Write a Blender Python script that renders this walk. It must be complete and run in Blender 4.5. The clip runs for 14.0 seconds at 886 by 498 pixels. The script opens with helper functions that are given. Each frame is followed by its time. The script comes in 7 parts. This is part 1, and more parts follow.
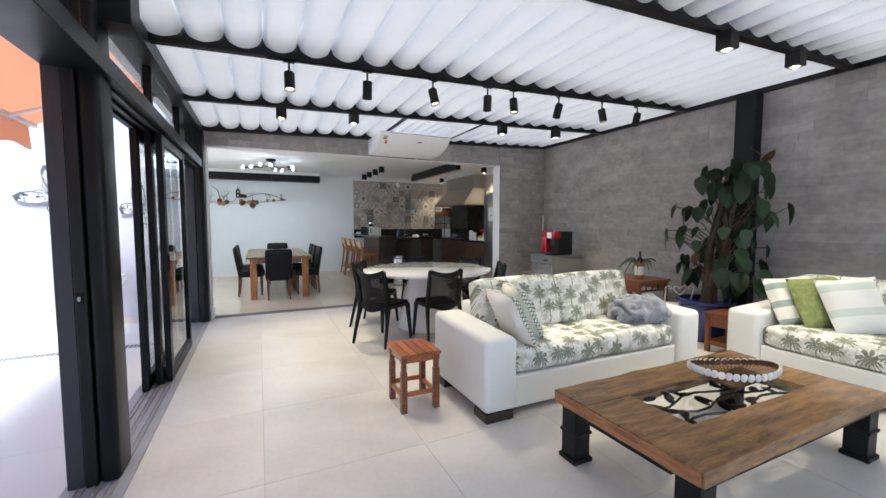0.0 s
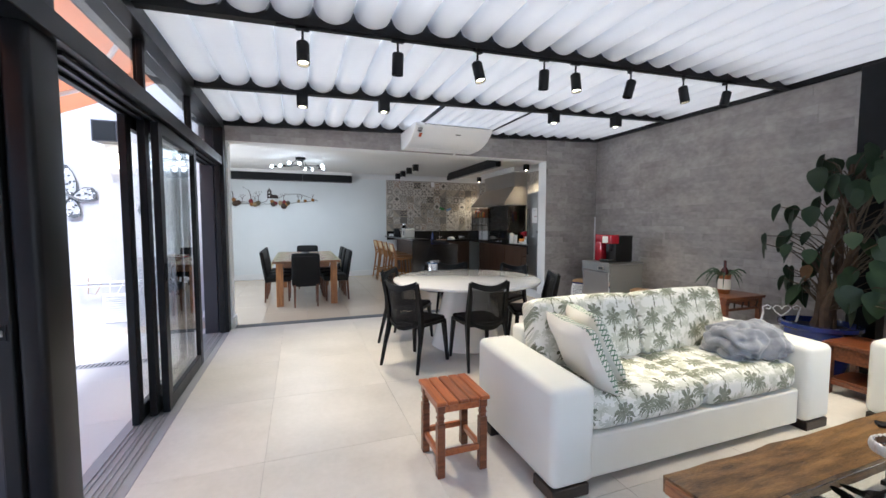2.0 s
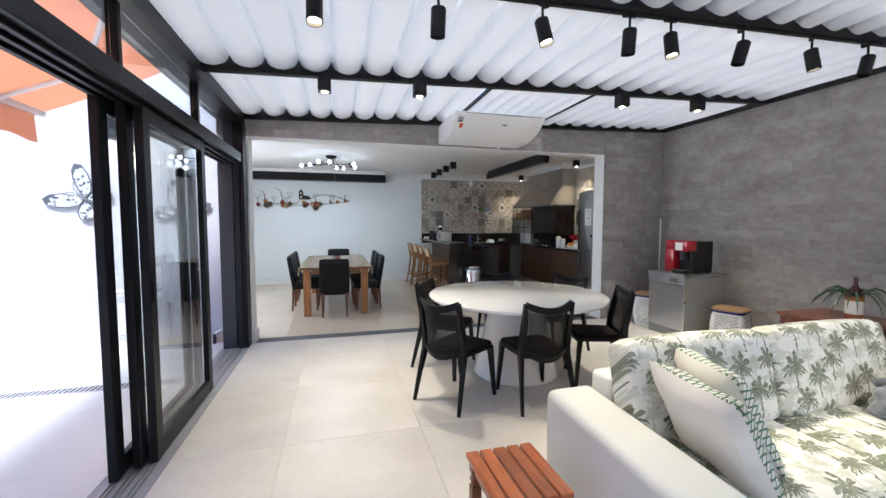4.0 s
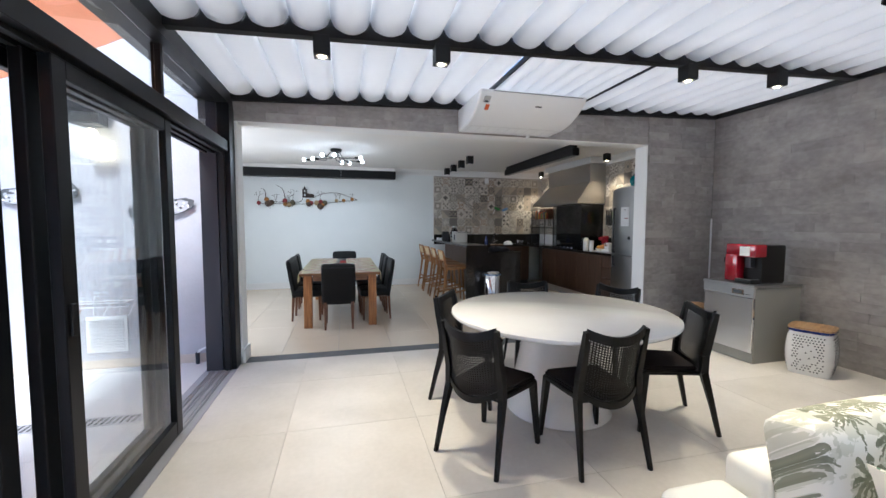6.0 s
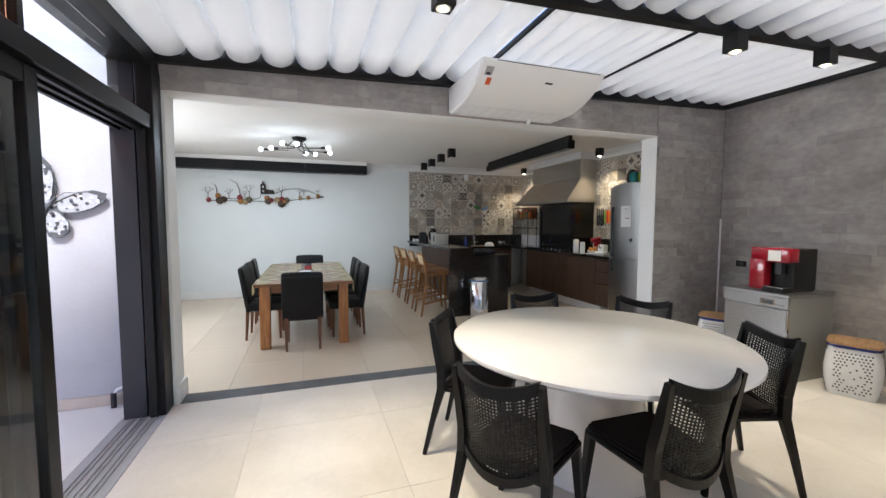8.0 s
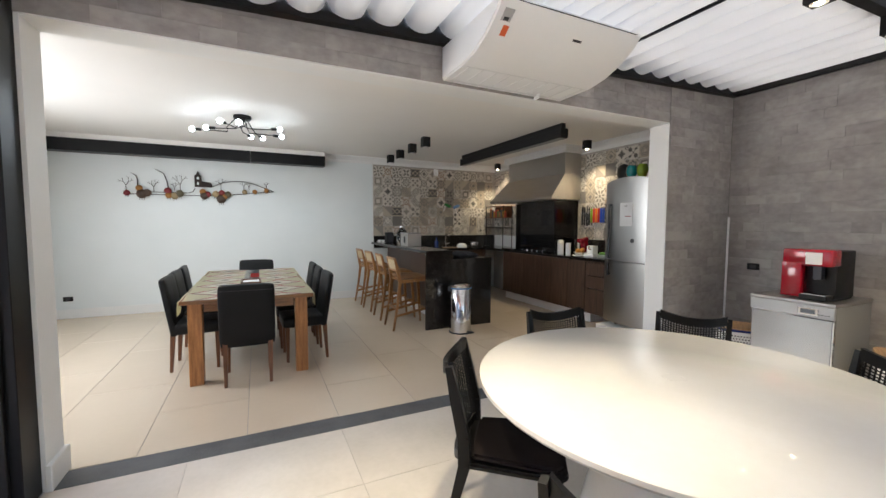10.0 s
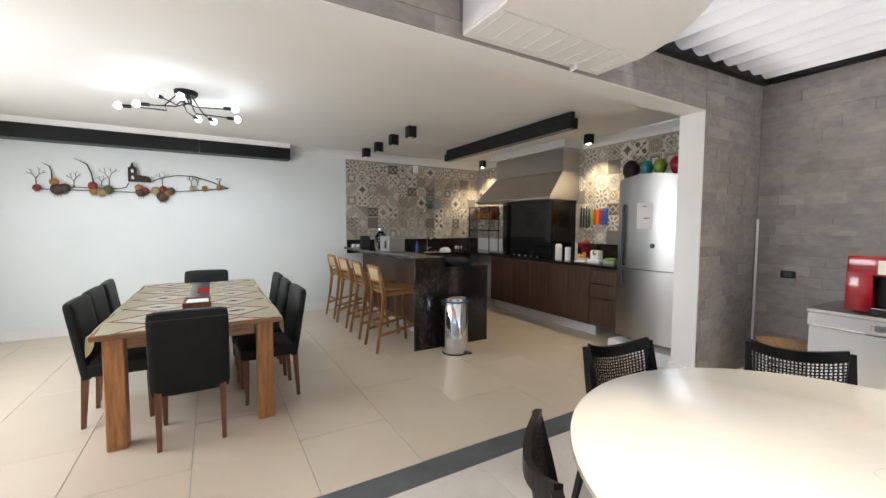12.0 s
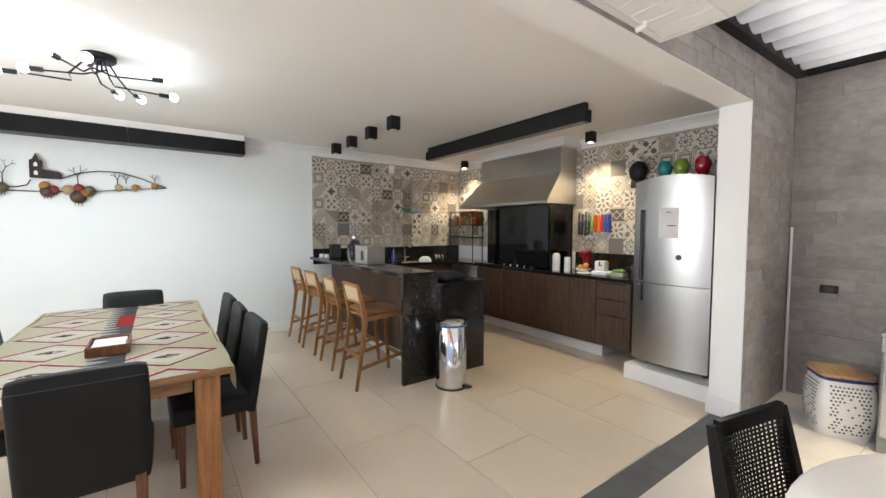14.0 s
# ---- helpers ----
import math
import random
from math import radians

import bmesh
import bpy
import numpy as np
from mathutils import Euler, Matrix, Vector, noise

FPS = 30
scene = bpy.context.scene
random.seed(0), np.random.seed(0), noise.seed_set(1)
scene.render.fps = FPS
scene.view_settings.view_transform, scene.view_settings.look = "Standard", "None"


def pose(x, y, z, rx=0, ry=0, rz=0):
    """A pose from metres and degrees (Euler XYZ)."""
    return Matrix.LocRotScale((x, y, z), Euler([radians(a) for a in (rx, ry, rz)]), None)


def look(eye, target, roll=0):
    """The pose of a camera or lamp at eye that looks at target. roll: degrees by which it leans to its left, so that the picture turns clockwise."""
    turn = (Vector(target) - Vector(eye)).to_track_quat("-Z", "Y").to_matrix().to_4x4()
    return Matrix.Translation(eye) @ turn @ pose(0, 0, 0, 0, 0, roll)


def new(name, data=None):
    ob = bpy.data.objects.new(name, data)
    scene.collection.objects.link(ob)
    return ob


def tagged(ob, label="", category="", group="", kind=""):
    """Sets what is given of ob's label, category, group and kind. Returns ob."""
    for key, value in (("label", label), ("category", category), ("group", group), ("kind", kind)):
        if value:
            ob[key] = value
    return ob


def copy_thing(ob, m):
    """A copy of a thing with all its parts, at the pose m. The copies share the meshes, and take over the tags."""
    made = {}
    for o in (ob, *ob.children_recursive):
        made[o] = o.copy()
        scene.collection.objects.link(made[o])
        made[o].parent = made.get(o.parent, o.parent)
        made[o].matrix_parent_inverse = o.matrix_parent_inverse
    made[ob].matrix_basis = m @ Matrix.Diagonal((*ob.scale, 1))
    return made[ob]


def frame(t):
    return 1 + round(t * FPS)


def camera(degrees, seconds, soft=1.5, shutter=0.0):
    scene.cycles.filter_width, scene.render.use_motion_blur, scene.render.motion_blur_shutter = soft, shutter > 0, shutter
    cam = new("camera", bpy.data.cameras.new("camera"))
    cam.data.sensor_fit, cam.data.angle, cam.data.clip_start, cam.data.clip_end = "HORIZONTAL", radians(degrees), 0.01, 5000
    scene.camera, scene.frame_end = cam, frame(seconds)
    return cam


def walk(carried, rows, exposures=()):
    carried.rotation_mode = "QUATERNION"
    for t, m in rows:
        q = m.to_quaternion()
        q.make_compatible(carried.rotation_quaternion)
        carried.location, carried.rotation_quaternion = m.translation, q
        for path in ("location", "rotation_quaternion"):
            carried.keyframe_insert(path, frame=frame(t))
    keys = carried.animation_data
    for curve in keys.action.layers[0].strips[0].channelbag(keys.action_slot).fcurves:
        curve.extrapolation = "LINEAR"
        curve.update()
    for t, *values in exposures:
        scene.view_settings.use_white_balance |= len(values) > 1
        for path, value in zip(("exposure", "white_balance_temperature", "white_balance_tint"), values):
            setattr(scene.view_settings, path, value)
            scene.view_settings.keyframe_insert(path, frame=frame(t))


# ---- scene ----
cam = camera(96.6, 14.0)
METRES, EYE, TILT, LEAN, TURN = 5.6, 1.41, 0.4, 0.0, -25.0
ROWS = [
    (0.0, 0.0, 0.0, 0.0, -0.0, -4.19, 0.03),
    (0.5, -0.0045, 0.0316, 0.0002, 1.04, -4.17, 0.01),
    (1.0, -0.0101, 0.0631, 0.0016, 2.17, -4.11, -0.03),
    (1.5, -0.0136, 0.0937, 0.0012, 3.51, -4.1, -0.06),
    (2.0, -0.0165, 0.1248, 0.0034, 4.92, -4.08, -0.02),
    (2.5, -0.0207, 0.1539, 0.0049, 6.31, -4.09, 0.01),
    (3.0, -0.0281, 0.1848, 0.0081, 7.62, -4.08, 0.02),
    (5.5, -0.0813, 0.3471, 0.0114, 11.53, -4.09, -0.01),
    (6.0, -0.0946, 0.3774, 0.0104, 11.09, -4.05, -0.03),
    (6.5, -0.1076, 0.4097, 0.0091, 10.37, -4.06, -0.06),
    (7.0, -0.1214, 0.4425, 0.0104, 9.37, -4.09, -0.05),
    (7.5, -0.1371, 0.4745, 0.0098, 8.03, -4.12, -0.08),
    (8.0, -0.1555, 0.5079, 0.0118, 6.43, -4.14, -0.09),
    (8.5, -0.1728, 0.5429, 0.0096, 4.72, -4.1, -0.13),
    (11.0, -0.2554, 0.7276, 0.0055, -2.98, -3.97, -0.26),
    (11.5, -0.2682, 0.7621, 0.0071, -4.17, -3.89, -0.26),
    (12.0, -0.2804, 0.796, 0.0078, -5.34, -3.84, -0.27),
    (12.5, -0.2945, 0.8306, 0.0106, -6.64, -3.71, -0.3),
    (13.0, -0.3056, 0.8651, 0.01, -7.97, -3.6, -0.3),
    (13.5, -0.3135, 0.9032, 0.0124, -9.33, -3.47, -0.3),
    (14.0, -0.3215, 0.9392, 0.0142, -10.86, -3.22, -0.31),
]
walk(cam, [(t, pose(0, 0, EYE, TILT, LEAN, TURN) @ pose(METRES * x, METRES * y, METRES * z, 90 + pitch, roll, yaw)) for t, x, y, z, yaw, pitch, roll in ROWS],
     [(0.0, 1.42, 5700, 10), (3.0, 1.42, 5600, 10), (6.5, 1.42, 5600, 10), (8.5, 1.5, 6050, 10), (11.0, 1.64, 6250, 10), (14.0, 2.08, 6300, 10)])

# ---- world, sun, exposure ----
world = bpy.data.worlds.new("sky")
scene.world = world
world.use_nodes = True
wn = world.node_tree.nodes
sky = wn.new("ShaderNodeTexSky")
sky.sky_type = "NISHITA"
sky.sun_disc = False
sky.sun_elevation = radians(58)
sky.sun_rotation = radians(194)
sky.air_density, sky.dust_density, sky.ozone_density = 1.0, 1.5, 1.0
wn["Background"].inputs["Strength"].default_value = 0.15
world.node_tree.links.new(sky.outputs[0], wn["Background"].inputs["Color"])
sun = new("sun", bpy.data.lights.new("sun", "SUN"))
sun.data.energy, sun.data.angle, sun.data.color = 2.7, radians(14), (1.0, 0.95, 0.87)
sun.matrix_world = look((-1.45, -5.82, 9.6), (0, 0, 0))


def lamp(name, kind, energy, color, m, size=0.05, cone=60, blend=0.6):
    data = bpy.data.lights.new(name, kind)
    data.energy, data.color = energy, color
    if kind == "SPOT":
        data.spot_size, data.spot_blend, data.shadow_soft_size = radians(cone), blend, size
    elif kind == "POINT":
        data.shadow_soft_size = size
    ob = new(name, data)
    ob.matrix_world = m
    return ob


WARM, COOL = (1.0, 0.83, 0.56), (0.86, 0.95, 1.0)

# ---- materials ----


def mat(name, color, rough=0.5, metal=0.0, alt=None, scale=6.0, fine=80.0, bump=0.0, fine_amount=0.25, spec=0.5, coat=0.0, vary=0.0, stretch=(1, 1, 1), rough_var=0.08, sheen=0.0):
    """Principled surface with two scales of noise in colour, roughness and relief."""
    m = bpy.data.materials.new(name)
    m.use_nodes = True
    nt = m.node_tree
    n, l = nt.nodes, nt.links
    p = n["Principled BSDF"]
    alt = alt or tuple(c * 0.82 for c in color)
    tc, mp = n.new("ShaderNodeTexCoord"), n.new("ShaderNodeMapping")
    mp.inputs["Scale"].default_value = stretch
    info, shift = n.new("ShaderNodeObjectInfo"), n.new("ShaderNodeVectorMath")
    shift.operation = "MULTIPLY_ADD"
    l.new(info.outputs["Random"], shift.inputs[0])
    shift.inputs[1].default_value = (37.0, 23.0, 11.0)
    l.new(tc.outputs["Object"], shift.inputs[2])
    l.new(shift.outputs[0], mp.inputs["Vector"])
    a, b = n.new("ShaderNodeTexNoise"), n.new("ShaderNodeTexNoise")
    a.inputs["Scale"].default_value, a.inputs["Detail"].default_value = scale, 5
    b.inputs["Scale"].default_value, b.inputs["Detail"].default_value = fine, 4
    for q in (a, b):
        l.new(mp.outputs[0], q.inputs["Vector"])
    add = n.new("ShaderNodeMath")
    add.operation, add.use_clamp = "MULTIPLY_ADD", True
    l.new(b.outputs["Fac"], add.inputs[0])
    add.inputs[1].default_value = fine_amount
    l.new(a.outputs["Fac"], add.inputs[2])
    ramp = n.new("ShaderNodeMapRange")
    ramp.inputs["From Min"].default_value, ramp.inputs["From Max"].default_value = 0.26 + fine_amount / 2, 0.74 + fine_amount / 2
    l.new(add.outputs[0], ramp.inputs["Value"])
    mix = n.new("ShaderNodeMix")
    mix.data_type = "RGBA"
    mix.inputs["A"].default_value, mix.inputs["B"].default_value = (*alt, 1), (*color, 1)
    l.new(ramp.outputs[0], mix.inputs["Factor"])
    out = mix.outputs["Result"]
    if vary:
        oi, hsv, mr = n.new("ShaderNodeObjectInfo"), n.new("ShaderNodeHueSaturation"), n.new("ShaderNodeMapRange")
        mr.inputs["To Min"].default_value, mr.inputs["To Max"].default_value = 1 - vary, 1 + vary
        geo, both, wrap = n.new("ShaderNodeNewGeometry"), n.new("ShaderNodeMath"), n.new("ShaderNodeMath")
        both.operation, wrap.operation = "ADD", "FRACT"
        l.new(oi.outputs["Random"], both.inputs[0])
        l.new(geo.outputs["Random Per Island"], both.inputs[1])
        l.new(both.outputs[0], wrap.inputs[0])
        l.new(wrap.outputs[0], mr.inputs["Value"])
        l.new(mr.outputs[0], hsv.inputs["Value"])
        l.new(out, hsv.inputs["Color"])
        out = hsv.outputs[0]
    l.new(out, p.inputs["Base Color"])
    rr = n.new("ShaderNodeMapRange")
    rr.inputs["To Min"].default_value, rr.inputs["To Max"].default_value = max(0.02, rough - rough_var), min(1, rough + rough_var)
    l.new(a.outputs["Fac"], rr.inputs["Value"])
    l.new(rr.outputs[0], p.inputs["Roughness"])
    p.inputs["Metallic"].default_value = metal
    p.inputs["Specular IOR Level"].default_value = spec
    p.inputs["Coat Weight"].default_value = coat
    p.inputs["Sheen Weight"].default_value = sheen
    if bump:
        bp = n.new("ShaderNodeBump")
        bp.inputs["Strength"].default_value, bp.inputs["Distance"].default_value = bump, 0.004
        l.new(add.outputs[0], bp.inputs["Height"])
        l.new(bp.outputs[0], p.inputs["Normal"])
    return m


def wood(name, dark, light, grain=(1, 18, 18), scale=3.0, rough=0.45, vary=0.0, bump=0.25, coat=0.0):
    return mat(name, light, rough, 0, dark, scale, 30.0, bump, 0.5, 0.5, coat, vary, grain)


def glow(name, color, strength):
    m = bpy.data.materials.new(name)
    m.use_nodes = True
    p = m.node_tree.nodes["Principled BSDF"]
    p.inputs["Base Color"].default_value = (*color, 1)
    p.inputs["Emission Color"].default_value = (*color, 1)
    p.inputs["Emission Strength"].default_value = strength
    return m


def clear(name, color=(1, 1, 1), rough=0.0, ior=1.45):
    m = bpy.data.materials.new(name)
    m.use_nodes = True
    p = m.node_tree.nodes["Principled BSDF"]
    p.inputs["Base Color"].default_value = (*color, 1)
    p.inputs["Roughness"].default_value = rough
    p.inputs["IOR"].default_value = ior
    p.inputs["Transmission Weight"].default_value = 1.0
    return m


def cloth_translucent(name, color, share):
    m = mat(name, color, 0.9, scale=3, fine=400, bump=0.05, fine_amount=0.3, alt=tuple(c * 0.96 for c in color))
    nt = m.node_tree
    tr, mx = nt.nodes.new("ShaderNodeBsdfTranslucent"), nt.nodes.new("ShaderNodeMixShader")
    tr.inputs["Color"].default_value = (*color, 1)
    mx.inputs[0].default_value = share
    nt.links.new(nt.nodes["Principled BSDF"].outputs[0], mx.inputs[1])
    nt.links.new(tr.outputs[0], mx.inputs[2])
    nt.links.new(mx.outputs[0], nt.nodes["Material Output"].inputs[0])
    return m


M_TILE = mat("porcelain_light", (0.68, 0.64, 0.59), 0.36, 0, (0.56, 0.525, 0.475), 2.2, 30, 0.03, 0.35, 0.4, vary=0.035)
M_TILE_K = mat("porcelain_beige", (0.68, 0.575, 0.445), 0.23, 0, (0.64, 0.54, 0.415), 1.5, 25, 0.0, 0.35, 0.45, vary=0.03, rough_var=0.02)
M_GROUT = mat("grout", (0.42, 0.39, 0.36), 0.8, fine=120)
M_GRANITE_GREY = mat("flamed_granite", (0.13, 0.135, 0.14), 0.7, 0, (0.07, 0.072, 0.075), 5, 160, 0.2, 0.8)
M_WHITE = mat("white_wall_paint", (0.85, 0.85, 0.84), 0.6, 0, (0.81, 0.81, 0.80), 2.0, 60, 0.06, 0.3)
M_PALE = mat("pale_blue_grey_wall_paint", (0.75, 0.785, 0.79), 0.6, 0, (0.71, 0.75, 0.755), 2.0, 60, 0.05, 0.3)
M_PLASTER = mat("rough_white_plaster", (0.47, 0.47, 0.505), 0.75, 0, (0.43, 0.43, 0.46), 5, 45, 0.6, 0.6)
M_CEIL = mat("ceiling_paint", (0.85, 0.83, 0.80), 0.7, 0, (0.82, 0.80, 0.77), 1.5, 50, 0.03, 0.3)
M_TRIM = mat("white_gloss_trim", (0.80, 0.80, 0.79), 0.45, 0, (0.75, 0.75, 0.74), 3, 40)
M_STONE = mat("grey_slate", (0.40, 0.372, 0.352), 0.62, 0, (0.25, 0.23, 0.218), 2.6, 14, 0.9, 0.6, 0.4, vary=0.10, stretch=(1, 1, 1.5))
M_MORTAR = mat("dark_mortar", (0.22, 0.205, 0.195), 0.9, fine=90, bump=0.4)
M_BLACK = mat("black_aluminium", (0.010, 0.0105, 0.012), 0.38, 0.0, (0.005, 0.0055, 0.006), 6, 200, 0.04, 0.3, 0.22)
M_BLACK_M = mat("matt_black_steel", (0.009, 0.009, 0.0095), 0.5, 0, (0.006, 0.006, 0.0065), 6, 160, 0.06, 0.25, 0.3)
M_GREY_DARK = mat("dark_grey_panel", (0.028, 0.029, 0.037), 0.5, 0, (0.023, 0.024, 0.031), 3, 80, 0.05)
M_RAIL = mat("silver_track", (0.42, 0.43, 0.45), 0.4, 0.7, (0.34, 0.35, 0.37), 5, 120, 0.05)
M_GLASS = clear("window_glass", (0.97, 0.99, 0.98), 0.0, 1.3)
M_FABRIC = cloth_translucent("white_canopy_cloth", (0.84, 0.835, 0.82), 0.38)
M_AWNING = cloth_translucent("salmon_awning_cloth", (0.82, 0.46, 0.30), 0.1)
M_WHITE_METAL = mat("white_metal", (0.80, 0.80, 0.80), 0.4, 0, (0.75, 0.75, 0.75), 4, 90)
M_PLASTIC = mat("white_plastic", (0.88, 0.88, 0.88), 0.32, 0, (0.86, 0.86, 0.86), 3, 60)
M_BULB = glow("lit_bulb", (0.86, 0.95, 1.0), 5.5)
M_LED = glow("warm_led", (1.0, 0.80, 0.48), 14)
M_SCONCE = glow("sconce_glow", (1.0, 0.86, 0.6), 2.5)

# ---- shape helpers ----


def box(bm, x0, x1, y0, y1, z0, z1, bevel=0.0, seg=1):
    r = bmesh.ops.create_cube(bm, size=1.0)
    vs = r["verts"]
    for v in vs:
        v.co = Vector(((x0 + x1) / 2 + v.co.x * (x1 - x0), (y0 + y1) / 2 + v.co.y * (y1 - y0), (z0 + z1) / 2 + v.co.z * (z1 - z0)))
    if bevel:
        es = list({e for v in vs for e in v.link_edges})
        bmesh.ops.bevel(bm, geom=es, offset=bevel, segments=seg, profile=0.5, affect="EDGES")
    return bm


def bx(x0, x1, y0, y1, z0, z1, bevel=0.0, seg=1):
    return box(bmesh.new(), x0, x1, y0, y1, z0, z1, bevel, seg)


def lathe(profile, n=32, bm=None, c=(0, 0, 0)):
    """Turned body from (radius, height) pairs, closed where the radius is zero."""
    bm = bm or bmesh.new()
    rings = []
    for r, z in profile:
        if r < 1e-6:
            rings.append([bm.verts.new((c[0], c[1], c[2] + z))])
        else:
            rings.append([bm.verts.new((c[0] + r * math.cos(2 * math.pi * k / n), c[1] + r * math.sin(2 * math.pi * k / n), c[2] + z)) for k in range(n)])
    for a, b in zip(rings, rings[1:]):
        for k in range(n):
            j = (k + 1) % n
            if len(a) == 1 and len(b) == 1:
                continue
            if len(a) == 1:
                bm.faces.new((a[0], b[j], b[k]))
            elif len(b) == 1:
                bm.faces.new((a[k], a[j], b[0]))
            else:
                bm.faces.new((a[k], a[j], b[j], b[k]))
    bmesh.ops.recalc_face_normals(bm, faces=bm.faces)
    return bm


def tube(points, r, n=8, bm=None, closed=False):
    """Round bar along points; r is one radius or one for each point."""
    bm = bm or bmesh.new()
    pts = [Vector(p) for p in points]
    rs = r if isinstance(r, (list, tuple)) else [r] * len(pts)
    rings = []
    m = len(pts)
    ref = None
    for i, p in enumerate(pts):
        d = (pts[(i + 1) % m] - pts[i - 1]) if closed else (pts[min(i + 1, m - 1)] - pts[max(i - 1, 0)])
        d.normalize()
        if ref is None or abs(ref.dot(d)) > 0.98:
            ref = Vector((0, 0, 1)) if abs(d.z) < 0.9 else Vector((1, 0, 0))
        u = d.cross(ref).normalized()
        v = d.cross(u).normalized()
        ref = -v if v.dot(ref) < 0 else v
        u = d.cross(ref).normalized()
        rings.append([bm.verts.new(p + (u * math.cos(2 * math.pi * k / n) + ref * math.sin(2 * math.pi * k / n)) * rs[i]) for k in range(n)])
    last = m if closed else m - 1
    for i in range(last):
        a, b = rings[i], rings[(i + 1) % m]
        for k in range(n):
            j = (k + 1) % n
            bm.faces.new((a[k], a[j], b[j], b[k]))
    if not closed:
        bm.faces.new(rings[0][::-1])
        bm.faces.new(rings[-1])
    bmesh.ops.recalc_face_normals(bm, faces=bm.faces)
    return bm


def prism(outline, depth, axis="y", bm=None, at=0.0):
    """Flat outline of (a, b) pairs pushed out by depth along an axis; y: (x, z), x: (y, z), z: (x, y)."""
    bm = bm or bmesh.new()

    def place(a, b, d):
        return {"y": (a, d, b), "x": (d, a, b), "z": (a, b, d)}[axis]

    f = [bm.verts.new(place(a, b, at)) for a, b in outline]
    g = [bm.verts.new(place(a, b, at + depth)) for a, b in outline]
    bm.faces.new(f)
    bm.faces.new(g[::-1])
    for i in range(len(f)):
        j = (i + 1) % len(f)
        bm.faces.new((f[j], f[i], g[i], g[j]))
    bmesh.ops.recalc_face_normals(bm, faces=bm.faces)
    return bm


def beam(p, q, w, d, bm=None, side=(1, 0, 0), w2=None, d2=None):
    """Squared bar from p to q, w wide along side and d deep across it, tapering to w2, d2."""
    bm = bm or bmesh.new()
    p, q = Vector(p), Vector(q)
    n = (q - p).normalized()
    s = Vector(side)
    s = (s - n * s.dot(n)).normalized()
    u = n.cross(s)
    ends = []
    for c, ww, dd in ((p, w, d), (q, w2 or w, d2 or d)):
        ends.append([bm.verts.new(c + s * ww / 2 * a + u * dd / 2 * b) for a, b in ((-1, -1), (1, -1), (1, 1), (-1, 1))])
    a, b = ends
    bm.faces.new(a[::-1])
    bm.faces.new(b)
    for k in range(4):
        j = (k + 1) % 4
        bm.faces.new((a[k], a[j], b[j], b[k]))
    bmesh.ops.recalc_face_normals(bm, faces=bm.faces)
    return bm


def mesh_of(name, bm, material, smooth=False):
    me = bpy.data.meshes.new(name)
    if smooth:
        for f in bm.faces:
            f.smooth = True
        for e in bm.edges:
            if len(e.link_faces) == 2 and e.calc_face_angle() > 0.7:
                e.smooth = False
    bm.to_mesh(me)
    bm.free()
    for x in material if isinstance(material, (list, tuple)) else [material]:
        me.materials.append(x)
    return me


def part(name, bm, material, parent=None, label="", smooth=False):
    """Links a bmesh as one mesh object under a thing or a part."""
    ob = new(name, mesh_of(name, bm, material, smooth))
    ob.parent = parent
    return tagged(ob, label)


def thing(name, label, category, m=None, group=""):
    """An Empty at a thing's base, for its parts to hang on."""
    ob = new(name)
    ob.empty_display_size = 0.1
    if m is not None:
        ob.matrix_world = m
    return tagged(ob, label, category, group)


def structure(name, bm, material, label, category, smooth=False):
    return tagged(part(name, bm, material, None, "", smooth), label, category, "", "structure")

# ---- plan ----
XR, XL, YW, YB, YF, XK = 5.42, -0.69, 6.64, -2.6, 11.68, -2.4   # right wall, glass line, opening wall, back wall, far wall, kitchen's left wall
WT = 0.21                                                    # thickness of the opening wall
OX0, OX1, OZ = -0.66, 4.32, 2.53                             # the opening
CZ = 2.78                                                    # kitchen ceiling
PW = 6.80                                                    # patio wall


def roof(x):
    return 2.745 + 0.033 * x


# floors: one slab of grout, tiles on it
structure("floor_veranda", bx(XL - 0.02, XR, YB, YW, -0.12, -0.004), M_GROUT, "light porcelain tile floor of the covered veranda", "floor")
structure("floor_kitchen", bx(XK, XR, YW + 0.19, YF, -0.12, -0.004), M_GROUT, "beige porcelain tile floor of the kitchen and dining room", "floor")
structure("floor_threshold", bx(OX0 - 0.03, OX1, YW, YW + 0.19, -0.12, 0.001), M_GRANITE_GREY, "grey flamed granite threshold strip under the opening", "threshold")
structure("ground", bx(-9, -0.95, YB, PW, -0.12, -0.004), mat("patio_screed", (0.60, 0.58, 0.56), 0.6, 0, (0.55, 0.53, 0.51), 2, 50, 0.05), "pale tiled patio ground beside the veranda", "ground")

